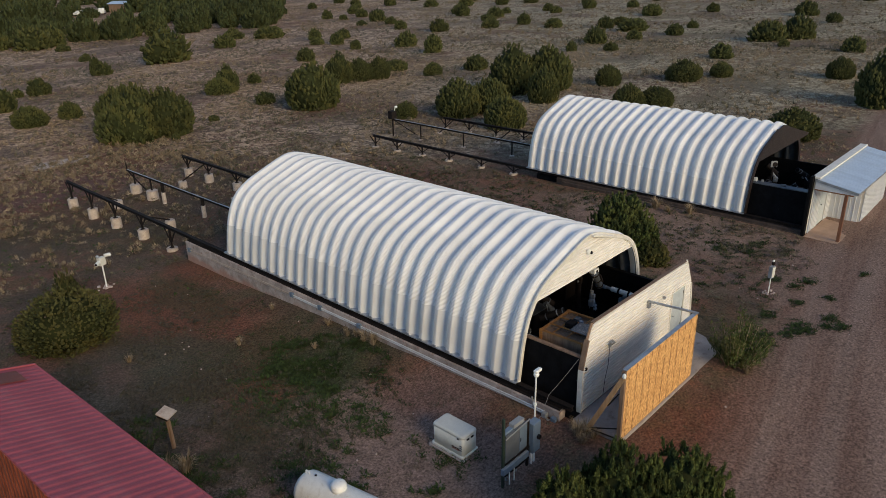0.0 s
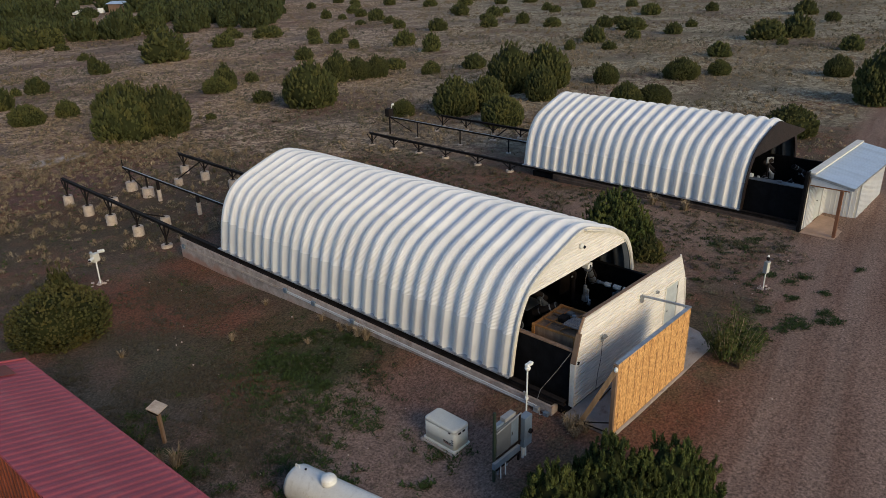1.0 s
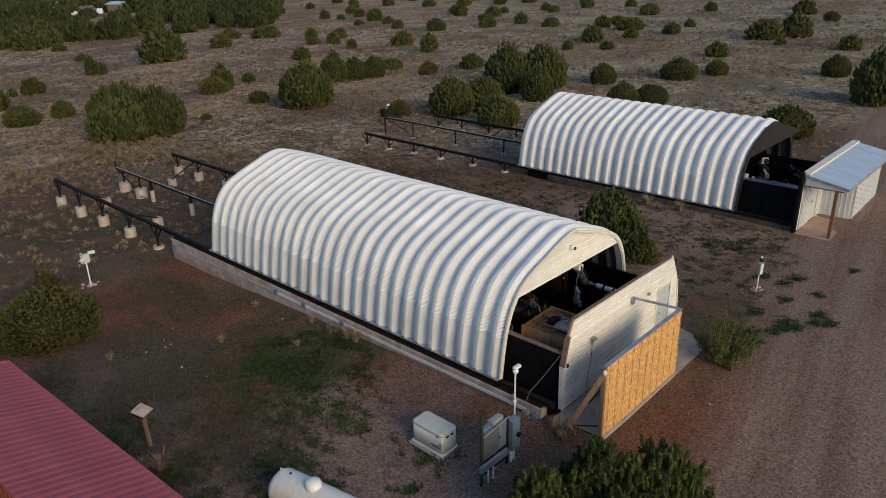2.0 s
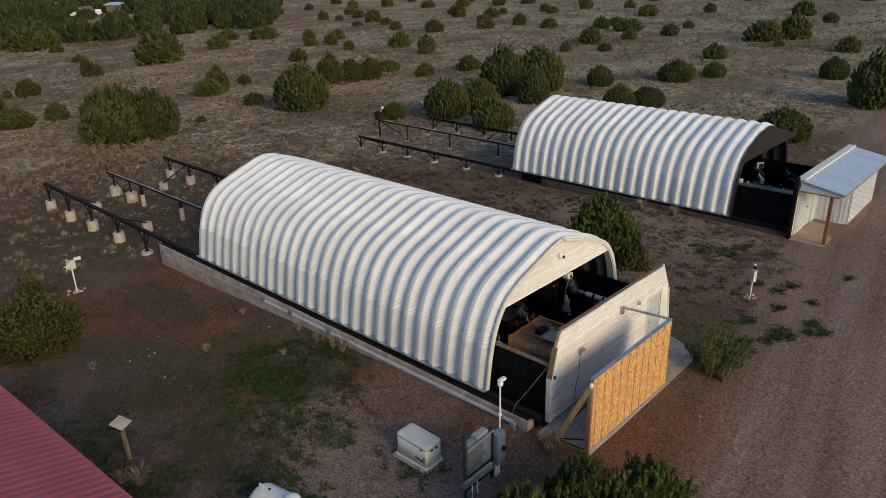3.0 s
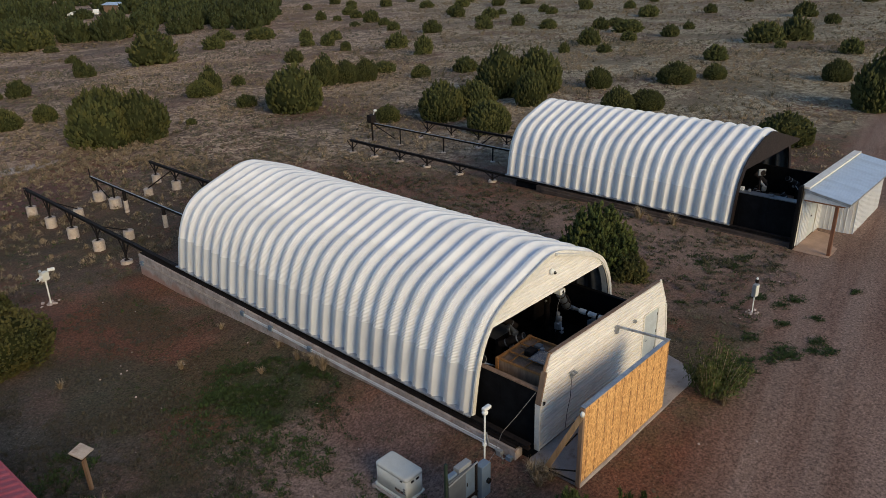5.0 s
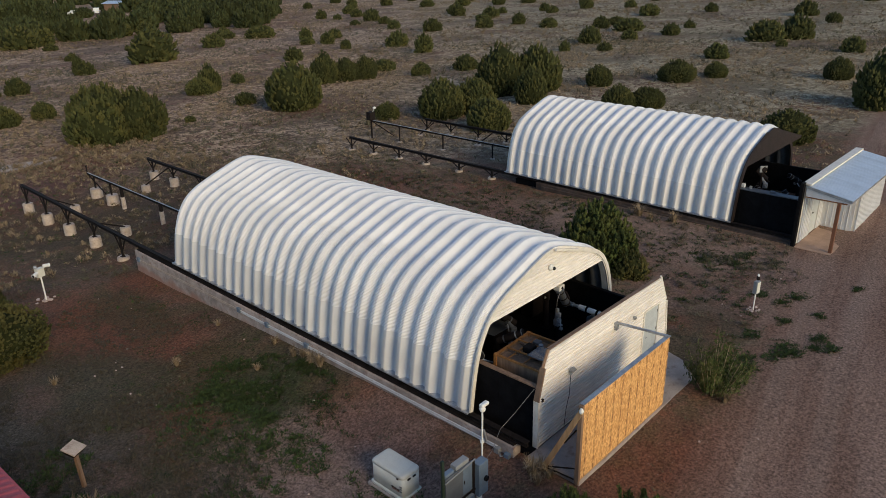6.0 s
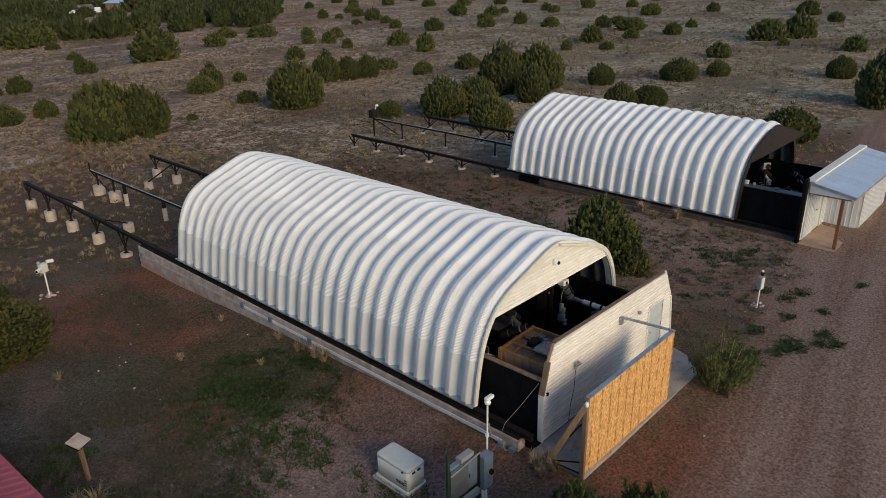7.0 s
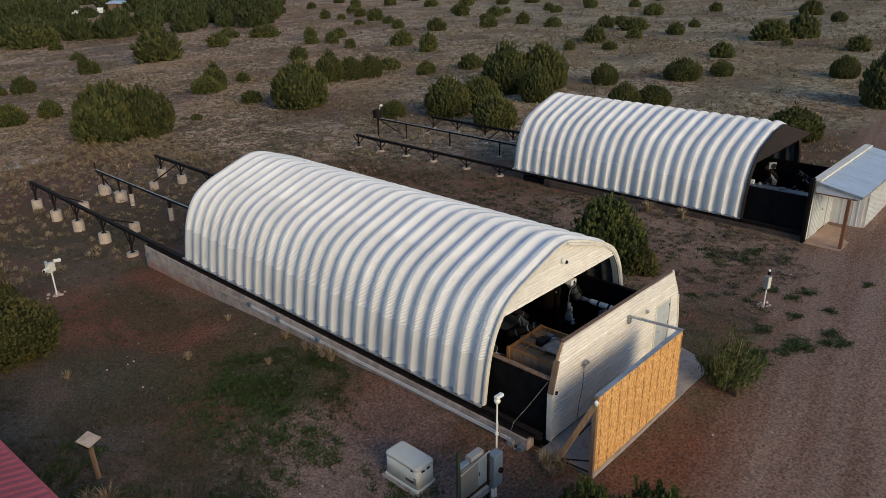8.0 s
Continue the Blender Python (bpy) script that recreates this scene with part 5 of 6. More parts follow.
tall_reflector()
telescope(21.85, 0.6, -0.2, 20, 40, "cassegrain", "black reflector telescope on a bright mount", 1.15, "pale_box")
telescope(20.4, 0.3, -0.2, -40, 10, "dark", "black telescope tube with a grey rim", 0.75)
telescope(23.6, -0.4, -0.2, 60, 30, "dark", "black telescope tube with a grey rim", 0.8)
telescope(20.9, -1.0, -0.2, 10, 50, "dark", "black telescope tube with a grey rim", 0.6)


def crate():
    """Timber enclosure: plywood sides, a lattice of slim rails over a sunk lid, a plastic sheet on one corner."""
    root = thing("timber_crate", pose(1.68, -0.62, -0.36, 0, 0, 2), "orange plywood enclosure with slim rails and a grey sheet", "crate")
    h, a, c = 1.86, 0.77, 0.71
    # brown boards; the shade of the recess under the rails is in their tone
    for x in (-a, a):
        part("side_panel", box(x - 0.02, x + 0.02, -c, c, 0.05, h - 0.06, 0.004), M["wood_dark"], root)
        part("rail", box(x - 0.03, x + 0.03, -c - 0.02, c + 0.02, h - 0.055, h, 0.005), M["wood_orange"], root)
    for y in (-c, c):
        part("end_panel", box(-a + 0.022, a - 0.022, y - 0.02, y + 0.02, 0.05, h - 0.06, 0.004), M["wood_dark"], root)
        part("rail", box(-a + 0.03, a - 0.03, y - 0.03, y + 0.03, h - 0.055, h, 0.005), M["wood_orange"], root)
    for x in (-a, a):
        for y in (-c, c):
            part("corner_post", box(x - 0.05, x + 0.05, y - 0.05, y + 0.05, 0, h + 0.004, 0.006), M["wood_orange"], root)
    for x in (-0.30, 0.24):
        part("cross_rail", box(x - 0.022, x + 0.022, -c + 0.03, c - 0.03, h - 0.03, h + 0.012, 0.004), M["wood_orange"], root)
    for y in (-0.12, 0.36):
        part("cross_rail", box(-a + 0.03, a - 0.03, y - 0.02, y + 0.02, h - 0.055, h - 0.032, 0.004), M["wood_orange"], root)
    for x in (-0.52, -0.03, 0.50):
        part("lid_panel", box(x - 0.235, x + 0.235, -c + 0.03, c - 0.03, h - 0.14, h - 0.12, 0.004), M["wood_dark"], root, "brown plywood lid panel")
    part("instrument", box(-0.10, 0.22, 0.05, 0.32, h - 0.118, h + 0.06, 0.03), M["steel_black"], root)
    part("instrument", box(0.36, 0.56, 0.10, 0.30, h - 0.118, h + 0.02, 0.02), M["grey_panel"], root)
    part("tub", tube((0.30, -0.02, h - 0.118), (0.30, -0.02, h + 0.05), 0.055, 0.065, 14), M["grey_box"], root)
    sheet = bmesh.new()
    bmesh.ops.create_grid(sheet, x_segments=14, y_segments=14, size=0.28)
    for v in sheet.verts:
        v.co = Vector((v.co.x * 1.15 - 0.05, v.co.y * 1.2 - 0.34, h + 0.03 + 0.035 * noise.noise(v.co * 7) + 0.012 * noise.noise(v.co * 19)))
    bmesh.ops.solidify(sheet, geom=sheet.faces[:], thickness=0.010)
    part("sheet", sheet, M["clear_sheet"], root, "crumpled grey plastic sheet", True)
    return root


crate()


def instrument_desk(x, y, z, w, label):
    root = thing("equipment_cabinet", pose(x, y, z), label, "cabinet", "equipment cabinets")
    part("body", box(-w / 2, w / 2, -0.25, 0.25, 0.04, 0.75, 0.01), M["steel_black"], root)
    part("top", box(-w / 2 - 0.02, w / 2 + 0.02, -0.27, 0.27, 0.75, 0.78, 0.005), M["grey_panel"], root)
    return root


instrument_desk(6.4, 2.8, -0.36, 0.7, "black equipment cabinet with a grey top")
instrument_desk(3.6, 2.2, -0.36, 0.9, "black equipment cabinet with a grey top")


def panel_stand():
    """A pale square housing with a dark round port, on a black post."""
    root = thing("control_panel", pose(20.92, 0.5, -0.2, 0, 0, -42), "pale square housing with a dark round port", "panel")
    part("post", tube((0, 0.05, 0), (0, 0.05, 2.25), 0.05, n=12), M["steel_black"], root)
    part("foot", box(-0.15, 0.15, -0.1, 0.2, 0, 0.03, 0.005), M["steel_black"], root)
    h = part("housing", box(-0.17, 0.17, -0.06, 0.0, 2.16, 2.46, 0.012), M["pale_box"], root)
    part("port", tube((0.04, -0.062, 2.29), (0.04, -0.085, 2.29), 0.12, n=24), M["steel_black"], h, "dark round port")


panel_stand()


def bench():
    """A long grey shelf on brackets along the low wall, with small boxes left on it."""
    root = thing("wall_shelf", pose(19.27, 0, 1.36), "long grey shelf on brackets along the low wall", "shelf")
    part("board", box(0.0, 0.34, -1.75, 2.6, 0.16, 0.195, 0.004), M["grey_panel"], root)
    for y in (-1.5, -0.2, 1.1, 2.4):
        part("bracket", beam((0.01, y, -0.08), (0.30, y, 0.158), 0.03, 0.03), M["steel_black"], root)
    for k, (y, w, h, mm) in enumerate(((0.75, 0.16, 0.16, "white_enamel"), (0.42, 0.12, 0.10, "pale_box"), (-0.55, 0.22, 0.05, "grey_panel"))):
        bx = thing("equipment_box", pose(19.44, y, 1.556, 0, 0, 12 * k), ("small white rounded box on the grey shelf", "small grey box on the grey shelf", "flat dark box on the grey shelf")[k], "box")
        part("body", box(-w / 2, w / 2, -w / 2, w / 2, 0.0, h, 0.02), M[mm], bx)
        part("lid", box(-w / 2 + 0.01, w / 2 - 0.01, -w / 2 + 0.01, w / 2 - 0.01, h, h + 0.012, 0.004), M[mm], bx)


bench()

# ---- plants ----
def raw_mesh(name, v, f, material):
    me = bpy.data.meshes.new(name)
    me.from_pydata(v.tolist(), [], f.tolist())
    me.materials.append(material)
    return me


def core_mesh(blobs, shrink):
    """One closed, lumpy dark body standing in for the shaded inside of the leaves: the outermost reach of the lumps in
    every direction.
    """
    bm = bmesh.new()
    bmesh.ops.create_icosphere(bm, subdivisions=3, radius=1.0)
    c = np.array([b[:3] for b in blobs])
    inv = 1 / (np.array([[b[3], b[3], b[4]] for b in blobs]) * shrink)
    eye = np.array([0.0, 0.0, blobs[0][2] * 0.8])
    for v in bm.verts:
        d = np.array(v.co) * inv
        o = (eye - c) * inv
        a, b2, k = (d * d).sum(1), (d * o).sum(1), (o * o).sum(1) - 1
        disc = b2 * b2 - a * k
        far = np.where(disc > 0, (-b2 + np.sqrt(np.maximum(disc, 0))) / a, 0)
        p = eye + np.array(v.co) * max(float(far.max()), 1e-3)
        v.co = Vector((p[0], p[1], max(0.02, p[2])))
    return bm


def trunk_mesh(rng, tall):
    bm = bmesh.new()
    tube((0, 0, -0.08), (0.01, 0.01, tall * 0.35), 0.045, 0.03, 8, bm)
    bm.verts.ensure_lookup_table()
    foot = bm.verts[0]
    for k in range(6):
        a = rng.uniform(0, 6.283)
        z = tall * rng.uniform(0.08, 0.3)
        q = (0.26 * math.cos(a), 0.26 * math.sin(a), z + tall * rng.uniform(0.15, 0.4))
        n = len(bm.verts)
        tube((0.0, 0.0, z), q, 0.022, 0.008, 6, bm)
        bm.verts.ensure_lookup_table()
        bm.faces.new((foot, bm.verts[n], bm.verts[n + 2]))
    return bm


def lobed(rng, lobes, squat, point, middle=0.44):
    """The large lobes of a bush one wide: x, y, z, radius across, radius up."""
    out = [(0, 0, 0.27 * squat, middle, 0.46 * squat * middle / 0.44), (0.02, 0.0, (0.40 + 0.10 * point) * squat, 0.34 - 0.12 * point, 0.36 * squat)]
    for k in range(lobes):
        a, r = 6.283 * (k + rng.uniform(0, 0.7)) / lobes, rng.uniform(0.20, 0.29)
        s = rng.uniform(0.17, 0.25)
        out.append((r * math.cos(a), r * math.sin(a), rng.uniform(0.16, 0.36) * squat, s, s * rng.uniform(1.1, 1.7) * squat))
    return out


def reach(lobes, d, eye):
    """How far the lobes go from the eye in the directions d."""
    best = np.full(len(d), 0.02)
    for x, y, z, r, h in lobes:
        inv = np.array([1 / r, 1 / r, 1 / h])
        u, o = d * inv, (eye - np.array([x, y, z])) * inv
        a, b, k = (u * u).sum(1), u @ o, o @ o - 1
        disc = b * b - a * k
        best = np.maximum(best, np.where(disc > 0, (-b + np.sqrt(np.maximum(disc, 0))) / a, 0))
    return best


def plume_crown(rng, lobes, plumes, leaves, fat, leaf, up=0.62, tall=2.2, sides=4, ragged=(0.86, 1.06)):
    """Upright feathery plumes over the lobes, each with fine sprays on it: vertices and faces."""
    eye = np.array([0.0, 0.0, lobes[0][2] * 0.7])
    d = rng.normal(size=(plumes * 2, 3))
    d /= np.linalg.norm(d, axis=1)[:, None]
    d = d[d[:, 2] > -0.5][:plumes]
    n = len(d)
    p = eye + d * (reach(lobes, d, eye) * rng.uniform(*ragged, n))[:, None]
    p[:, 2] = np.maximum(p[:, 2], fat * 0.4)
    ax = d * (1 - up) + np.array([0, 0, up]) + rng.normal(size=(n, 3)) * 0.12
    ax /= np.linalg.norm(ax, axis=1)[:, None]
    sd = np.cross(ax, rng.normal(size=(n, 3)))
    sd /= np.linalg.norm(sd, axis=1)[:, None]
    th = np.cross(ax, sd)
    r = fat * rng.uniform(0.55, 1.25, n)
    h = r * tall * rng.uniform(0.75, 1.3, n)
    levels = ((-0.5, 0.8), (0.15, 1.0))
    rows = []
    for t, w in levels:
        for k in range(sides):
            ang = 6.283 * (k + 0.5 * t) / sides
            ring = (sd * math.cos(ang) + th * math.sin(ang)) * (r * w * rng.uniform(0.7, 1.3, n))[:, None]
            rows.append(p + ax * (h * (t + rng.uniform(-0.12, 0.12, n)))[:, None] + ring)
    rows.append(p + ax * (h * rng.uniform(0.85, 1.25, n))[:, None])
    per = len(rows)
    v = np.stack(rows, 1).reshape(-1, 3)
    tri = []
    for k in range(sides):
        j = (k + 1) % sides
        tri += [(k, j, sides + j), (k, sides + j, sides + k)]
    tri += [(sides + k, sides + (k + 1) % sides, per - 1) for k in range(sides)]
    base = (np.arange(n) * per)[:, None]
    f = np.concatenate([base + np.array(q) for q in tri])
    # fine sprays standing off the plumes
    w = rng.choice(n, size=leaves, p=r * h / (r * h).sum())
    ang, t = rng.uniform(0, 6.283, leaves), rng.uniform(-0.4, 1.05, leaves)
    away = sd[w] * np.cos(ang)[:, None] + th[w] * np.sin(ang)[:, None]
    q = p[w] + ax[w] * (h[w] * t)[:, None] + away * (r[w] * (1.05 - 0.6 * np.maximum(t, 0)) * rng.uniform(0.8, 1.2, leaves))[:, None]
    dirn = away * 0.55 + ax[w] * 0.7 + rng.normal(size=(leaves, 3)) * 0.3
    dirn /= np.linalg.norm(dirn, axis=1)[:, None]
    across = np.cross(dirn, away + rng.normal(size=(leaves, 3)) * 0.6)
    across /= np.linalg.norm(across, axis=1)[:, None] + 1e-9
    ln = (leaf * rng.uniform(0.6, 1.5, leaves))[:, None]
    lv_ = np.stack([q - dirn * ln * 0.4, q + across * ln * 0.17, q + dirn * ln * 0.8, q - across * ln * 0.17 + away * ln * 0.1], 1).reshape(-1, 3)
    b4 = (np.arange(leaves) * 4)[:, None] + len(v)
    lf = np.concatenate([b4 + np.array((0, 1, 2)), b4 + np.array((0, 2, 3))])
    return np.concatenate([v, lv_]), np.concatenate([f, lf])


VARIANTS = []
for k, (lobes, squat, point, plumes, leaves, fat) in enumerate(((5, 1.0, 0.3, 1180, 1200, 0.023), (6, 0.92, 0.0, 1200, 1200, 0.023), (4, 1.12, 0.8, 1150, 1200, 0.023), (7, 0.85, 0.0, 1200, 1200, 0.023), (5, 1.05, 0.5, 1180, 1200, 0.024), (3, 1.0, 0.2, 200, 1500, 0.05))):
    rng = np.random.default_rng(40 + k)
    body = lobed(rng, lobes, squat, point)
    v, f = plume_crown(rng, body, plumes, leaves, fat, 0.026)
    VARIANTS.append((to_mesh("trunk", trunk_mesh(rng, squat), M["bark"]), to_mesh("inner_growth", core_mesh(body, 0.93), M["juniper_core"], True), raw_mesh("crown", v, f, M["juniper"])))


PINES, FAR = [], []
for k, (lobes, squat, point) in enumerate(((4, 1.0, 0.4), (5, 0.9, 0.0), (3, 1.15, 0.9), (6, 0.85, 0.0), (4, 1.05, 0.6))):
    rng = np.random.default_rng(60 + k)
    body = lobed(rng, lobes, squat, point)
    v, f = plume_crown(rng, body, 230, 200, 0.046, 0.045)
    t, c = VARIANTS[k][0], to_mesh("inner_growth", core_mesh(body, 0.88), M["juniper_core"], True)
    PINES.append((t, c, raw_mesh("crown", v, f, M["pinyon"])))
    FAR.append((t, c, raw_mesh("crown", v, f, M["juniper"])))


def juniper(x, y, wide, tall, k=0, turn=0.0, label="dark green rounded juniper bush on dry ground", group="junipers", stock=VARIANTS):
    if stock is VARIANTS and math.hypot(x + 14, y + 11) > 84:
        stock = FAR   # too far off for the finest sprays
    t, c, f = stock[k % len(stock)]
    m = Matrix.Translation((x, y, ground_z(x, y) - 0.05)) @ Matrix.Rotation(turn, 4, "Z") @ Matrix.Diagonal((wide * 0.88, wide * 0.88, tall * 0.84, 1))
    root = thing("juniper", m, label, "bush", group)
    part("trunk", t, None, root)
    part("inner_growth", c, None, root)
    part("crown", f, None, root)
    return root


# bushes of the middle distance, one by one
big = "large dark green juniper with several rounded lobes"
juniper(10.2, 46.4, 5.9, 5.6, 1, 0.4, big)
juniper(12.9, 45.6, 5.4, 5.6, 0, 2.0, big)
juniper(12.0, 51.5, 5.2, 5.8, 1, 1.0, big)
juniper(11.4, 47.2, 5.0, 6.2, 0, 1.2, big)
juniper(26.6, 43.8, 6.2, 5.6, 4, 0.2, big)
juniper(37.0, 90.5, 8.0, 6.2, 0, 1.4, big)
juniper(26.2, 59.4, 3.6, 2.8, 1, 0.5)
juniper(27.8, 60.2, 3.0, 3.6, 2, 0.9)
juniper(37.6, 53.2, 3.8, 4.2, 2, 0.3, big)
juniper(39.8, 52.2, 3.6, 3.6, 0, 1.3, big)
juniper(41.6, 51.0, 3.0, 3.4, 4, 2.3)
juniper(47.2, 54.0, 3.2, 2.2, 1, 0.2)
juniper(65.0, 70.0, 4.0, 3.2, 0, 0.6)
juniper(61.0, 60.7, 2.9, 3.4, 2, 1.6)
juniper(51.2, 44.7, 3.2, 2.4, 4, 0.1)
juniper(45.9, 46.6, 2.6, 2.2, 0, 2.2)
juniper(30.4, 29.2, 4.6, 4.6, 0, 0.2, big)
juniper(33.0, 28.0, 4.2, 4.6, 1, 1.1, big)
juniper(40.8, 31.4, 5.6, 5.6, 2, 0.8, big)
juniper(43.8, 29.6, 5.8, 6.0, 0, 2.8, big)
juniper(38.6, 26.4, 3.4, 4.2, 4, 0.4, big)
juniper(29.0, 23.2, 4.0, 3.8, 1, 2.0, big)
juniper(48.2, 25.5, 3.0, 2.9, 0, 0.3)
juniper(39.6, 18.6, 3.2, 2.8, 4, 0.9)
juniper(41.9, 17.2, 3.4, 2.6, 1, 1.9)
juniper(53.6, 20.3, 4.0, 3.0, 0, 1.2)
juniper(68.6, 23.0, 3.1, 2.4, 4, 2.6)
juniper(57.1, 18.1, 2.6, 2.2, 0, 0.7)
juniper(86.6, 24.3, 5.3, 4.2, 1, 0.2, big)
juniper(90.6, 21.8, 5.0, 4.4, 0, 1.0, big)
juniper(81.0, 20.4, 1.6, 1.4, 4, 1.0)
juniper(79.2, 12.1, 3.1, 2.5, 0, 1.7)
juniper(60.9, 8.4, 3.1, 2.7, 4, 2.4)
juniper(50.1, 2.3, 5.0, 5.4, 2, 0.5, big)
juniper(36.2, 4.4, 4.2, 3.0, 0, 1.8)
juniper(27.6, 32.7, 2.5, 1.9, 4, 0.4)
juniper(7.4, 60.2, 3.6, 2.9, 1, 0.9)
juniper(11.0, 60.1, 2.5, 2.4, 0, 1.1)
juniper(14.7, 77.8, 3.0, 2.6, 4, 0.3)
juniper(25.9, 86.7, 2.9, 2.4, 0, 2.2)
juniper(25.4, 87.6, 1.8, 3.2, 2, 0.2)
juniper(25.4, 49.9, 2.2, 1.8, 5, 0.6, "grey-green open brush on dry ground")
juniper(50.1, 96.3, 4.0, 3.1, 0, 0.1)
juniper(64.5, 103.9, 5.0, 3.5, 1, 0.8)
juniper(65.4, 92.7, 2.7, 2.8, 4, 1.5)
juniper(62.7, 83.6, 2.8, 2.7, 0, 2.5)
juniper(60.6, 86.0, 2.6, 1.8, 1, 0.5)
juniper(59.6, 75.5, 2.0, 1.9, 2, 1.2)
juniper(48.0, 72.6, 3.0, 2.5, 4, 0.9)
juniper(93.3, 47.5, 5.2, 3.2, 1, 0.4)
juniper(82.6, 41.5, 2.8, 2.0, 0, 1.9)
juniper(76.9, 44.3, 3.6, 3.2, 4, 0.6)
juniper(96.0, 54.1, 3.4, 2.8, 0, 2.1)
juniper(93.9, 63.0, 3.3, 2.7, 1, 0.3)
juniper(96.0, 70.9, 2.8, 2.7, 2, 1.4)
juniper(100.0, 82.4, 3.8, 2.2, 3, 0.7)
juniper(69.1, 43.3, 1.8, 1.9, 0, 0.9)
juniper(18.0, 47.0, 1.1, 0.8, 5, 0.4)
juniper(12.2, 43.0, 0.8, 0.8, 5, 1.0)
juniper(32.6, 62.4, 1.9, 1.6, 0, 1.8)
juniper(89.3, 38.6, 3.0, 2.4, 4, 0.2)
juniper(99.2, 40.5, 2.1, 1.8, 0, 2.7)
juniper(8.7, 70.6, 3.0, 3.0, 2, 0.8)
juniper(12.8, 78.8, 1.4, 1.4, 0, 0.2)
juniper(33.3, 109.6, 1.6, 1.5, 4, 1.3)
juniper(64.5, 116.8, 3.0, 2.4, 0, 0.6)
juniper(35.5, 136.5, 7.6, 5.8, 0, 0.5, big)
juniper(40.0, 139.0, 5.0, 4.4, 2, 1.5, big)
juniper(31.0, 143.0, 5.4, 5.2, 1, 0.9, big)
juniper(27.5, 146.0, 5.0, 4.6, 4, 2.2, big)
juniper(37.0, 128.0, 3.0, 2.0, 3, 0.4)
juniper(50.0, 143.0, 6.2, 4.8, 3, 0.2, big)
juniper(55.5, 141.0, 6.0, 4.6, 1, 1.2, big)
juniper(59.5, 137.5, 5.0, 3.6, 0, 2.4)
juniper(53.3, 118.5, 3.6, 2.6, 0, 0.8)
juniper(61.2, 110.5, 3.8, 2.4, 3, 1.9)
juniper(63.5, 104.5, 4.3, 3.2, 1, 0.6)
juniper(32.2, 108.0, 1.8, 1.2, 4, 0.1)
juniper(71.0, 38.5, 2.4, 1.6, 5, 1.6, "grey-green open brush on dry ground")

# the dense woodland to the north-east and scattered bushes far off
rng = random.Random(11)
placed = []


def scatter(n, where, lo, hi, gap, pine=False):
    made = 0
    tries = 0
    while made < n and tries < n * 40:
        tries += 1
        x, y = where()
        az, far = math.degrees(math.atan2(y + 11, x + 15)), math.hypot(x + 15, y + 11)
        if 63.4 < az < 69.0 and 185 < far < 285:
            continue
        if any((x - a) ** 2 + (y - b) ** 2 < gap * gap for a, b in placed):
            continue
        placed.append((x, y))
        w = rng.uniform(lo, hi)
        juniper(x, y, w, w * (rng.uniform(0.85, 1.25) if pine else rng.uniform(0.7, 1.0)), rng.randrange(5), rng.uniform(0, 6.28), "dark green pinyon tree in distant woodland" if pine else "dark green juniper bush far off", "woodland trees" if pine else "far junipers", PINES if pine else FAR)
        made += 1


def polar(a0, a1, r0, r1):
    a, r = math.radians(rng.uniform(a0, a1)), math.sqrt(rng.uniform(r0 * r0, r1 * r1))
    return -15 + r * math.cos(a), -11 + r * math.sin(a)


scatter(104, lambda: polar(54, 77, 162, 262), 4.4, 7.8, 4.6, True)
scatter(62, lambda: polar(12, 54, 128, 240), 2.2, 4.6, 6.0)


def far_woods():
    """Woods beyond the last single trees, in one mesh."""
    rng_ = np.random.default_rng(77)
    vs, fs, n0 = [], [], 0
    for k in range(150):
        wood = k < 105
        x, y = polar(54, 77, 245, 420) if wood else polar(10, 54, 240, 420)
        w = rng.uniform(4.5, 8.0) if wood else rng.uniform(3.0, 5.0)
        v, f = plume_crown(rng_, lobed(rng_, 4, rng.uniform(0.85, 1.15), rng.uniform(0, 0.8)), 62, 30, 0.13, 0.08)
        vs.append(v * w + np.array([x, y, ground_z(x, y)]))
        fs.append(f + n0)
        n0 += len(v)
    tagged(new("far_woods", raw_mesh("far_woods", np.concatenate(vs), np.concatenate(fs), M["pinyon"])), "dark green distant pinyon and juniper woods", "woods", kind="stuff")


far_woods()


def near_bush(name, x, y, wide, tall, seed, plumes, leaves, leaf, fat, label, lobes=6, squat=0.9, mat="olive_leaf", point=0.0, up=0.62, slim=2.0):
    """A bush seen close by: many plumes, each carrying fine sprays."""
    rng_ = np.random.default_rng(seed)
    body = lobed(rng_, lobes, squat, point, 0.33)
    body += [(x * 1.25, y * 1.25, z * rng_.uniform(0.9, 1.5), r * 0.62, h * 0.62) for x, y, z, r, h in body[2:]]
    v, f = plume_crown(rng_, body, plumes, leaves, fat, leaf / wide, up, slim, 5, (0.74, 1.14))
    root = thing(name, pose(x, y, ground_z(x, y) - 0.05), label, "bush", "near bushes")
    grow = Matrix.Diagonal((wide, wide, tall, 1))
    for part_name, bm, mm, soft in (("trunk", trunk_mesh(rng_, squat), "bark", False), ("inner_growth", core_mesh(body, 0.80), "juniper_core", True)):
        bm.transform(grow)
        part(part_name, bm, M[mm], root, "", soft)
    part("crown", raw_mesh("crown", v * np.array([wide, wide, tall]), f, M[mat]), None, root)
    return root


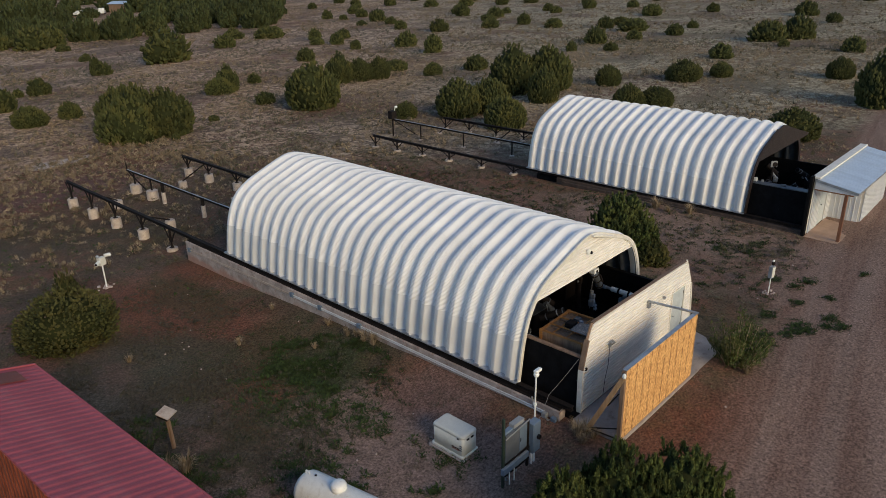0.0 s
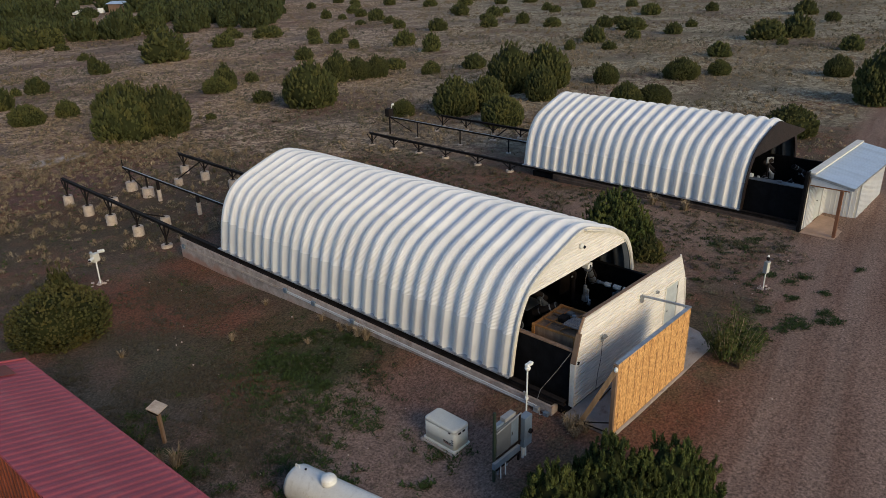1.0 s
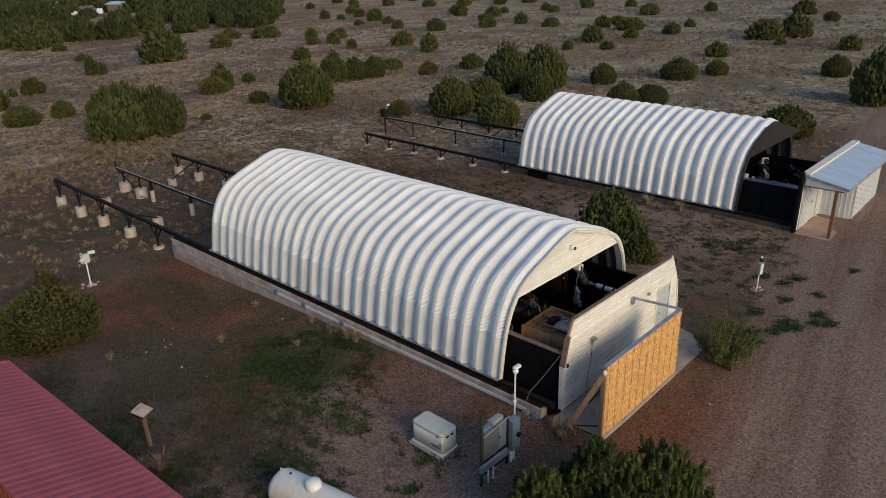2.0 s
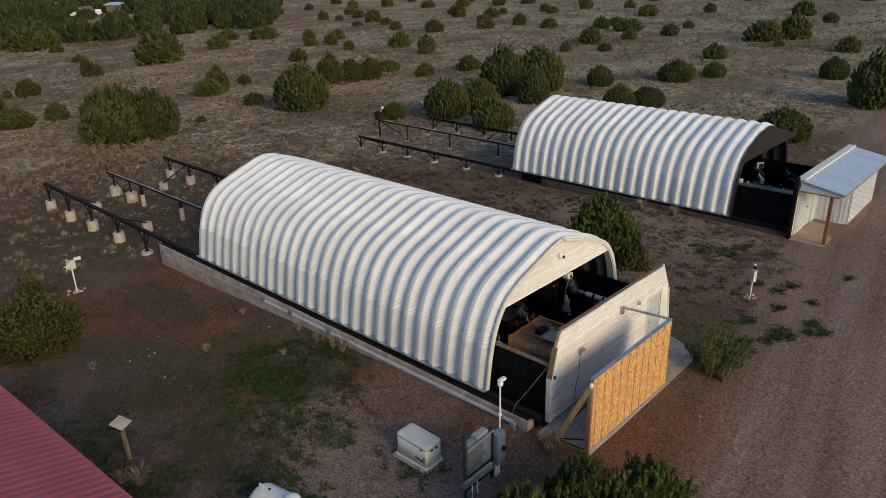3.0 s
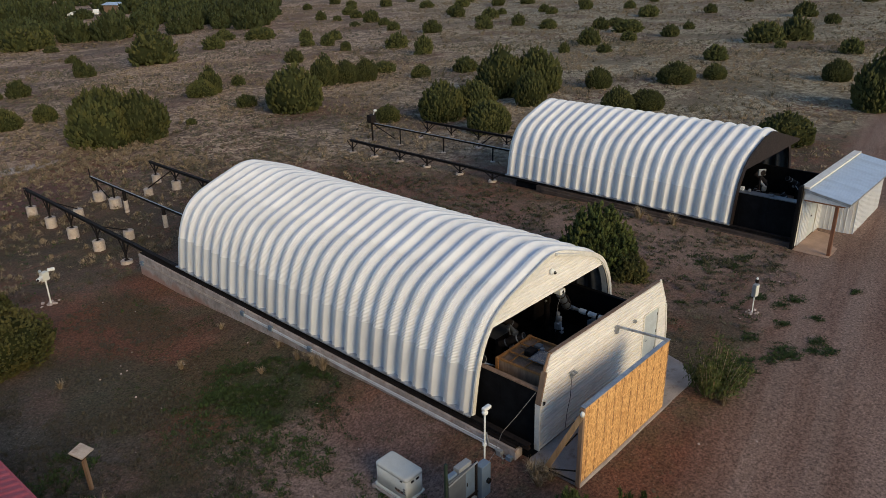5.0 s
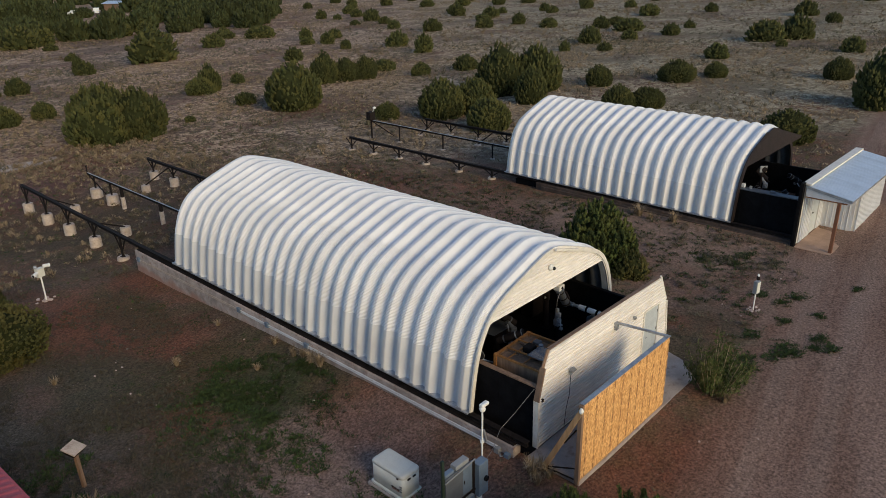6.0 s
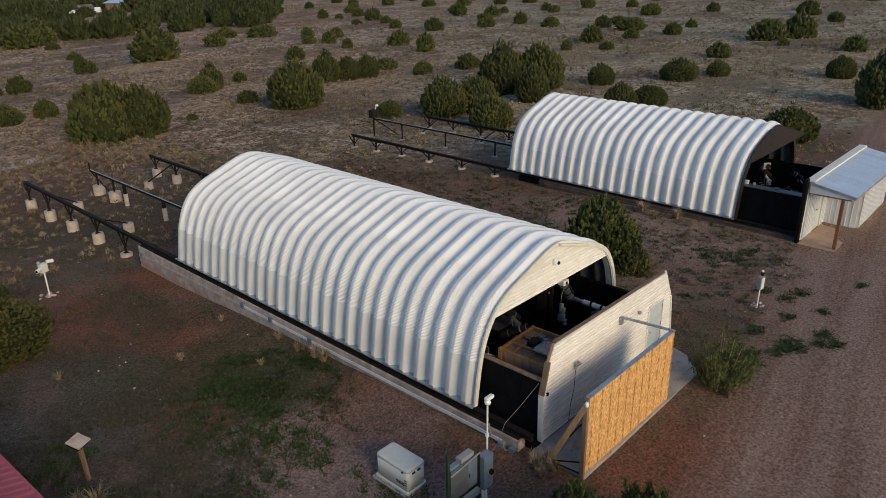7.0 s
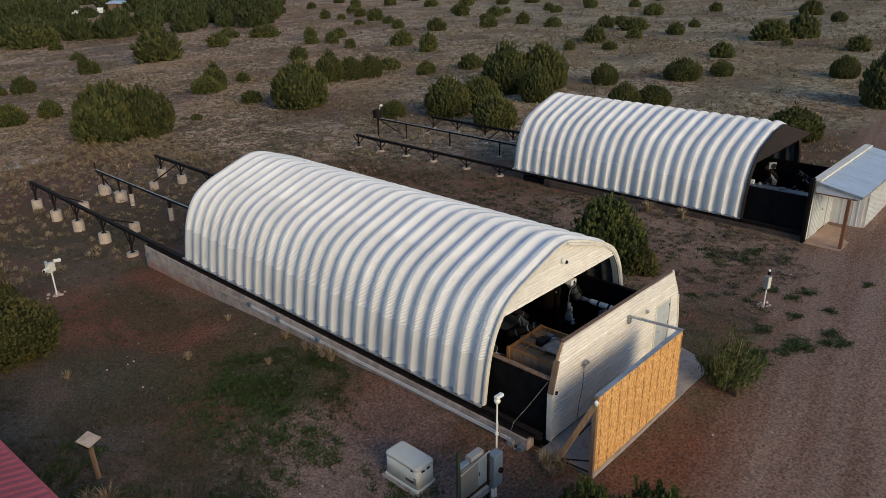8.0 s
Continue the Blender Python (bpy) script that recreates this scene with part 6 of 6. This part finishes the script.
near_bush("juniper", -7.1, 15.6, 3.6, 2.75, 71, 4200, 22000, 0.05, 0.013, "spreading olive-green juniper beside the yard", 9, 0.92, "olive_leaf", 0.0, 0.5, 1.8)
near_bush("juniper", -6.6, 16.4, 1.7, 2.8, 77, 1300, 14000, 0.06, 0.018, "upright green juniper leaders beside the yard", 5, 1.0, "olive_leaf", 0.8, 0.8, 2.6)
near_bush("juniper", 11.9, 3.6, 3.2, 3.2, 72, 1900, 16000, 0.07, 0.022, "upright green juniper between the two buildings", 7, 1.0, "bright_juniper", 0.3)
near_bush("juniper", 11.6, 1.9, 1.5, 1.5, 75, 500, 6000, 0.05, 0.03, "low dark green juniper between the two buildings", 5, 0.9)
near_bush("juniper", -2.45, -4.5, 1.9, 2.5, 73, 900, 30000, 0.055, 0.022, "bushy green juniper before the wind screen", 7, 1.0, "bright_juniper", 0.5, 0.75, 3.0)
near_bush("juniper", -3.8, -3.85, 1.8, 2.35, 76, 800, 25000, 0.055, 0.022, "lower green juniper before the wind screen", 7, 0.95, "bright_juniper", 0.2, 0.75, 3.0)
near_bush("juniper", -1.65, -5.75, 1.9, 2.45, 74, 900, 30000, 0.055, 0.022, "bushy green juniper beside the track", 7, 1.0, "bright_juniper", 0.4, 0.75, 3.0)
near_bush("juniper", -2.9, -5.5, 1.9, 2.0, 78, 800, 21000, 0.055, 0.022, "low green juniper beside the track", 7, 0.95, "bright_juniper", 0.0, 0.75, 2.6)


def shrub():
    """A sparse upright shrub at the slab's corner: bare stems and thin leaves."""
    root = thing("shrub", pose(5.9, -4.0, ground_z(5.9, -4.0)), "sparse green shrub with straw stems by the slab", "shrub")
    rng_ = np.random.default_rng(9)
    leaves = []
    for k in range(64):
        a, r = rng_.uniform(0, 6.283), rng_.uniform(0.05, 0.95)
        base = Vector((0.4 * r * math.cos(a), 0.4 * r * math.sin(a), -0.03))
        tip = Vector((r * math.cos(a), r * math.sin(a), rng_.uniform(0.5, 1.75) * (1.12 - 0.5 * r)))
        part("stem", tube(base, tip, 0.010, 0.004, 5), M["straw"], root)
        for j in range(int(rng_.uniform(30, 130))):
            t = rng_.uniform(0.25, 1.08)
            leaves.append(base.lerp(tip, t) + Vector(rng_.normal(size=3) * 0.075))
    p = np.array(leaves)
    n = len(p)
    ax = rng_.normal(size=(n, 3)) * 0.5 + np.array([0, 0, 0.8])
    ax /= np.linalg.norm(ax, axis=1)[:, None]
    sd = np.cross(ax, rng_.normal(size=(n, 3)))
    sd /= np.linalg.norm(sd, axis=1)[:, None]
    v = np.stack([p - ax * 0.05, p + sd * 0.016, p + ax * 0.08, p - sd * 0.016], 1).reshape(-1, 3)
    f = (np.arange(n) * 4)[:, None] + np.array([0, 1, 2, 3])
    part("foliage", raw_mesh("foliage", v, f, M["fresh_leaf"]), None, root)


shrub()


def tuft_field(name, spots, blades, hi, spread, mat, label):
    """Many small tufts of blades in one mesh. spots: rows of x, y and size."""
    rng_ = np.random.default_rng(len(spots) + blades)
    s = np.array(spots)
    z = np.array([ground_z(a, b) for a, b in s[:, :2]])
    n = len(s)
    p = np.repeat(np.c_[s[:, :2], z - 0.015], blades, 0)
    k = np.repeat(s[:, 2], blades)[:, None]
    a = rng_.uniform(0, 6.283, (n * blades, 1))
    out = np.hstack([np.cos(a), np.sin(a), np.zeros_like(a)])
    root = p + out * k * spread * rng_.uniform(0.05, 0.45, (n * blades, 1))
    lean = rng_.uniform(0.2, 1.0, (n * blades, 1))
    tip = root + out * k * spread * lean + np.array([0, 0, 1.0]) * k * hi * rng_.uniform(0.55, 1.1, (n * blades, 1)) * (1.15 - 0.5 * lean)
    sd = np.hstack([-np.sin(a), np.cos(a), np.zeros_like(a)]) * k * rng_.uniform(0.018, 0.036, (n * blades, 1)) * (2.2 if mat == "weed" else 1.0)
    v = np.stack([root - sd, root + sd, tip], 1).reshape(-1, 3)
    f = np.arange(n * blades * 3).reshape(-1, 3)
    tagged(new(name, raw_mesh(name, v, f, M[mat])), label, "grass", kind="stuff")


def free(x, y):
    """Clear of buildings and the worn track."""
    if -0.4 < x < 7.7 and -3.6 < y < 19.4 or 18.3 < x < 27.4 and -5.2 < y < 13.4:
        return False
    if -12.4 < x < -9.7 and y < 9.7:
        return False
    return -0.16 * x + 0.985 * y > -5.2 + 1.5 * noise.noise((x * 0.3, y * 0.3, 0.0))


def clump_field(name, spots, hi, mat, label, blades=16, slim=0.62):
    """Low rounded bunches of short grass in one mesh. spots: rows of x, y and width."""
    rng_ = np.random.default_rng(len(spots) + 3)
    q = np.repeat(np.array(spots), blades, 0)
    base = np.repeat(np.array([(a, b, ground_z(a, b) - 0.02) for a, b, k in spots]), blades, 0)
    n, k = len(q), q[:, 2:3]
    a = rng_.uniform(0, 6.283, (n, 1))
    out = np.hstack([np.cos(a), np.sin(a), np.zeros_like(a)])
    side = np.hstack([-np.sin(a), np.cos(a), np.zeros_like(a)])
    lean = np.sqrt(rng_.uniform(0.0, 0.98, (n, 1)))
    rise = np.sqrt(1 - lean ** 2)
    up = np.array([0, 0, 1.0])
    p = base + out * k * 0.42 * lean + up * k * hi * rise * rng_.uniform(0.8, 1.1, (n, 1))
    grow = out * lean * 0.8 + up * (0.35 + 0.5 * rise) + rng_.normal(size=(n, 3)) * 0.25
    w = side * k * rng_.uniform(0.08, 0.15, (n, 1)) * slim
    root = p - grow * k * 0.12
    v = np.stack([root - w, root + w, p + grow * k * rng_.uniform(0.06, 0.16, (n, 1))], 1).reshape(-1, 3)
    tagged(new(name, raw_mesh(name, v, np.arange(n * 3).reshape(-1, 3), M[mat])), label, "grass", kind="stuff")


rng = random.Random(5)


def spread_spots(n, where, lo, hi, keep):
    out = []
    tries = 0
    while len(out) < n and tries < n * 12:
        tries += 1
        x, y = where()
        if free(x, y) and rng.random() < keep(x, y):
            out.append((x, y, rng.uniform(lo, hi)))
    return out


def patch(sx, sy, scale, cut, x, y):
    n = noise.noise((x * scale + sx, y * scale + sy, 2.2)) + 0.5 * noise.noise((x * scale * 3.1, y * scale * 3.1, 5.5))
    return 0.04 + 0.96 * step(cut - 0.22, cut + 0.30, n)


tuft_field("dry_grass", spread_spots(9000, lambda: polar(5, 82, 40, 100), 0.4, 1.0, lambda x, y: patch(3, 8, 0.09, -0.15, x, y) * step(18, 34, y + 0.8 * x)), 11, 0.17, 0.30, "straw", "straw-coloured tufts of dry grass over open ground")
clump_field("grass_bunches", spread_spots(11000, lambda: polar(5, 82, 42, 110), 0.22, 0.62, lambda x, y: patch(3, 8, 0.09, -0.1, x, y) * step(18, 34, y + 0.8 * x)), 0.42, "straw", "rounded bunches of straw-coloured grass over open ground", 11, 0.75)
clump_field("grass_bunches", spread_spots(5000, lambda: polar(5, 82, 42, 120), 0.3, 0.75, lambda x, y: patch(7, 2, 0.07, 0.1, x, y) * step(18, 34, y + 0.8 * x)), 0.45, "sage", "grey-brown bunches of low brush over open ground", 12, 0.7)
clump_field("far_grass_bunches", spread_spots(8000, lambda: polar(8, 80, 105, 240), 0.5, 1.2, lambda x, y: patch(1, 5, 0.05, -0.1, x, y)), 0.36, "straw", "straw-coloured bunches of dry grass far off", 8, 0.85)
tuft_field("yard_grass", spread_spots(2600, lambda: (rng.uniform(-14, 18), rng.uniform(-5, 44)), 0.2, 0.5, lambda x, y: patch(6, 2, 0.25, 0.05, x, y)), 10, 0.26, 0.26, "sage", "thin dry grass about the yard")
tuft_field("brush", spread_spots(3000, lambda: polar(8, 82, 45, 170), 0.6, 1.5, lambda x, y: patch(9, 1, 0.12, 0.1, x, y)), 12, 0.36, 0.40, "sage", "grey-brown low brush over open ground")
tuft_field("weeds", spread_spots(3200, lambda: (rng.gauss(-2.2, 0.95), rng.gauss(6.9, 1.3)), 0.16, 0.46, lambda x, y: (1.0 if x < -0.5 else 0) * patch(2, 2, 1.1, 0.15, x, y)), 10, 0.20, 0.34, "weed", "green weeds along the stem wall")


def clumped(centres, each, radius, lo, hi):
    """Tufts gathered in small clumps round the given centres."""
    out = []
    for x, y, k in centres:
        for j in range(rng.randint(each // 2, each)):
            px, py = x + rng.gauss(0, radius * k), y + rng.gauss(0, radius * k)
            if free(px, py):
                out.append((px, py, rng.uniform(lo, hi)))
    return out


tuft_field("weeds", clumped(spread_spots(260, lambda: (rng.uniform(-9.3, -2.5), rng.uniform(-0.5, 8.5)), 0.5, 1.3, lambda x, y: patch(4, 4, 0.4, -0.05, x, y)), 12, 0.14, 0.25, 0.6), 8, 0.20, 0.32, "weed", "small clumps of green weeds in the yard")
tuft_field("weeds", clumped(spread_spots(120, lambda: (rng.uniform(7.6, 18), rng.uniform(-5.5, 15)), 0.6, 1.6, lambda x, y: patch(6, 4, 0.3, 0.0, x, y)), 22, 0.16, 0.2, 0.45), 8, 0.22, 0.34, "weed", "small clumps of green weeds between the buildings")
tuft_field("weeds", spread_spots(1300, lambda: (rng.uniform(7.5, 19), rng.uniform(-5.5, 24)), 0.25, 0.6, lambda x, y: patch(7, 3, 0.45, 0.12, x, y)), 10, 0.20, 0.32, "weed", "green weeds in patches between the buildings")
tuft_field("weeds", spread_spots(900, lambda: (rng.uniform(-12, 14), rng.uniform(16, 44)), 0.25, 0.6, lambda x, y: patch(8, 6, 0.3, 0.0, x, y)), 9, 0.22, 0.34, "weed", "low green weeds about the rails")
clump_field("grass_bunches", spread_spots(1100, lambda: (rng.uniform(-14, 13), rng.uniform(21, 48)), 0.3, 0.8, lambda x, y: patch(3, 9, 0.22, -0.05, x, y)), 0.5, "straw", "rounded tan grass bunches about the rails", 44, 0.28)
clump_field("grass_bunches", spread_spots(1100, lambda: (rng.uniform(-14, 16), rng.uniform(19, 46)), 0.2, 0.55, lambda x, y: patch(8, 1, 0.25, 0.0, x, y)), 0.5, "sage", "rounded grey-brown brush bunches about the rails", 44, 0.28)
tuft_field("tan_brush", spread_spots(500, lambda: (rng.uniform(-14, 12), rng.uniform(21, 46)), 0.4, 1.0, lambda x, y: patch(3, 9, 0.35, 0.0, x, y)), 16, 0.16, 0.28, "straw", "rounded tan grass clumps about the rails")
tuft_field("brown_brush", spread_spots(2800, lambda: (rng.uniform(7.5, 19), rng.uniform(-5, 40)), 0.3, 0.65, lambda x, y: patch(1, 7, 0.4, 0.0, x, y)), 20, 0.22, 0.40, "sage", "brown dry brush between the buildings")
clump_field("brown_bunches", spread_spots(650, lambda: (rng.uniform(7.6, 18.2), rng.uniform(-4.8, 26)), 0.15, 0.5, lambda x, y: patch(2, 7, 0.35, 0.0, x, y)), 0.5, "dead_weed", "grey-brown dead bunches between the buildings", 44, 0.28)
clump_field("brown_bunches", spread_spots(500, lambda: (rng.uniform(7.6, 18.2), rng.uniform(-4.5, 20)), 0.15, 0.42, lambda x, y: patch(5, 3, 0.4, 0.1, x, y)), 0.5, "sage", "tan bunches of dry grass between the buildings", 44, 0.28)
clump_field("dead_bunches", spread_spots(1500, lambda: (rng.uniform(-12, -0.8), rng.uniform(3, 21)), 0.08, 0.30, lambda x, y: patch(5, 5, 0.5, 0.0, x, y)), 0.45, "dead_weed", "small grey dead bunches about the yard", 44, 0.28)
tuft_field("grey_brush", spread_spots(4200, lambda: (rng.uniform(-10.5, -4.0), rng.uniform(2.5, 15)), 0.16, 0.5, lambda x, y: patch(5, 5, 0.4, -0.1, x, y)), 12, 0.24, 0.36, "dead_weed", "grey dead weeds about the yard")


GREEN_SPOTS = ((13.6, -3.8, 1.6), (12.8, -3.6, 1.5), (9.6, -4.8, 2.2), (9.4, -5.1, 1.4), (10.8, -5.4, 1.5), (11.4, -4.1, 1.2), (10.1, -5.5, 1.1), (10.3, -5.9, 1.2), (8.9, -4.7, 1.8), (16.3, -0.9, 1.6),
               (14.7, 0.3, 1.5), (13.0, -2.7, 1.3), (9.8, -3.6, 1.4), (15.5, -5.3, 0.9), (12.5, -4.9, 0.9), (15.3, -0.8, 1.4), (7.6, -4.3, 2.0), (8.2, -4.0, 1.6))
GREEN_ROWS = [(x + rng.gauss(0, 0.13 * k), y + rng.gauss(0, 0.09 * k), rng.uniform(0.22, 0.45)) for x, y, k in GREEN_SPOTS for j in range(int(45 * k))]
tuft_field("weeds", GREEN_ROWS, 9, 0.20, 0.36, "weed", "low clumps of green weeds at the edge of the track")
YARD_SPOTS = ((-1.55, 9.8, 2.2), (-3.0, 8.7, 1.8), (-3.3, 6.0, 1.6), (-4.0, 8.8, 1.6), (-3.2, 12.0, 1.5), (-4.3, 5.7, 1.6), (-3.1, 3.8, 1.3), (-4.1, 3.6, 1.4), (-5.3, 6.1, 1.6), (-1.2, 12.5, 1.8), (-1.6, 15.0, 1.8), (-5.0, 10.2, 2.0), (-5.6, 4.4, 1.1), (-6.2, 5.4, 1.0))
YARD_ROWS = [(x + rng.gauss(0, 0.22 * k), y + rng.gauss(0, 0.26 * k), rng.uniform(0.12, 0.32)) for x, y, k in YARD_SPOTS for j in range(int(60 * k))]
tuft_field("weeds", [r for r in YARD_ROWS if r[0] < -0.4], 9, 0.20, 0.36, "weed", "thin green weeds over the yard's soil")


def grass_clump(x, y, size, seed):
    """A clump of long dry blades."""
    rng_ = np.random.default_rng(seed)
    n = 120
    a = rng_.uniform(0, 6.283, (n, 1))
    out = np.hstack([np.cos(a), np.sin(a), np.zeros_like(a)])
    root_ = out * rng_.uniform(0, 0.16, (n, 1))
    mid = root_ + out * rng_.uniform(0.05, 0.25, (n, 1)) + np.array([0, 0, 1.0]) * rng_.uniform(0.3, 0.6, (n, 1))
    tip = mid + out * rng_.uniform(0.1, 0.4, (n, 1)) + np.array([0, 0, 1.0]) * rng_.uniform(-0.1, 0.35, (n, 1))
    sd = np.hstack([-np.sin(a), np.cos(a), np.zeros_like(a)]) * 0.012
    v = np.stack([root_ - sd, root_ + sd, mid - sd, mid + sd, tip], 1).reshape(-1, 3) * size
    b = (np.arange(n) * 5)[:, None]
    f = [list(q) for q in np.concatenate([b + np.array([0, 1, 3, 2])])] + [list(q) for q in np.concatenate([b + np.array([2, 3, 4])])]
    me = bpy.data.meshes.new("grass_clump")
    me.from_pydata(v.tolist(), [], f)
    me.materials.append(M["straw"])
    ob = new("grass_clump", me)
    ob.location = (x, y, ground_z(x, y) - 0.02)
    tagged(ob, "clump of long straw-coloured dry grass", "grass", "grass clumps")


for k, (x, y, s_) in enumerate(((-8.2, 5.2, 0.75), (-8.5, 5.6, 0.6), (-0.35, -2.1, 0.6), (-0.2, -2.5, 0.5), (-0.55, -2.4, 0.45), (-0.1, -2.2, 0.5), (-0.45, 6.2, 0.6), (-0.6, 7.4, 0.45), (-0.5, 8.6, 0.4), (-0.5, 6.6, 0.55), (-0.45, 7.1, 0.4), (-1.7, 7.9, 0.35),
                               (-0.9, 11.6, 0.35), (5.9, -4.4, 0.6), (6.4, -4.1, 0.5), (5.5, -4.5, 0.45), (17.9, 4.9, 0.8), (18.0, 3.2, 0.7), (17.7, 4.2, 0.5), (-3.2, 10.4, 0.4), (-6.4, 12.3, 0.4))):
    grass_clump(x, y, s_, 300 + k)


def stones():
    rng_ = random.Random(21)
    bm = bmesh.new()
    for k in range(60):
        x, y = (rng_.uniform(-9, 17), rng_.uniform(-7, 20))
        if not (free(x, y) or y < -4):
            continue
        r = rng_.uniform(0.015, 0.04)
        b = bmesh.new()
        bmesh.ops.create_icosphere(b, subdivisions=1, radius=r)
        for v in b.verts:
            v.co += Vector((rng_.uniform(-1, 1), rng_.uniform(-1, 1), rng_.uniform(-1, 1))) * r * 0.25
        join(bm, b, Matrix.Translation((x, y, ground_z(x, y) + r * 0.2)))
    lone("loose_stones", bm, M["stone"], "loose pale stones on the soil", "stones", kind="stuff")


stones()


# ---- far off: a small house and parked vehicles among the trees ----
def far_house():
    x, y = 98.0, 234.6
    g = ground_z(x, y)
    root = thing("house", pose(x, y, g, 0, 0, 30), "small brown distant house with a blue metal roof", "house")
    part("wall", box(-3, 3, -2.5, 2.5, -0.3, 2.4), M["wood_dark"], root)
    part("roof", prism([(-3.4, 2.4), (3.4, 2.4), (3.4, 2.5), (0, 3.2), (-3.4, 2.5)], -3.0, 3.0), M["blue_roof"], root)
    for xx in (-2.4, 1.8):
        w = part("window", box(xx, xx + 1.1, -2.56, -2.505, 1.0, 2.0), M["white_trim"], root)
        part("pane", box(xx + 0.08, xx + 1.02, -2.575, -2.562, 1.08, 1.92), M["lens"], w)
    part("door", box(-0.4, 0.5, -2.55, -2.505, 0, 2.0), M["wood_dark"], root)


def far_car(x, y, rz, label, tall):
    g = ground_z(x, y)
    root = thing("car", pose(x, y, g, 0, 0, rz), label, "car", "parked vehicles")
    prof = [(-2.2, 0.35), (-2.2, 0.85), (-1.9, 1.0), (-1.3, 1.02), (-0.9, tall), (0.6, tall), (1.1, 1.0), (2.1, 0.85), (2.2, 0.5), (2.15, 0.35)]
    part("body", prism(prof, -0.85, 0.85), M["white_enamel"], root)
    part("window", prism([(-1.18, 1.05), (-0.86, tall - 0.06), (0.55, tall - 0.06), (0.95, 1.05)], -0.865, 0.865), M["lens"], root)
    for xx in (-1.35, 1.35):
        for yy in (-0.8, 0.8):
            w = part("wheel", tube((xx, yy - 0.1, 0.33), (xx, yy + 0.1, 0.33), 0.33, n=16), M["steel_black"], root)
            part("rim", tube((xx, yy - 0.105, 0.33), (xx, yy + 0.105, 0.33), 0.19, n=12), M["steel_grey"], w)


juniper(79.0, 215.0, 6.0, 5.0, 1, 0.3, "dark green pinyon tree in distant woodland", "woodland trees", PINES)
juniper(99.5, 217.0, 5.5, 4.6, 0, 1.3, "dark green pinyon tree in distant woodland", "woodland trees", PINES)
far_house()
far_car(83.4, 231.5, 20, "white car parked among distant trees", 1.45)
far_car(89.0, 229.0, 60, "white pickup parked by the distant house", 1.75)
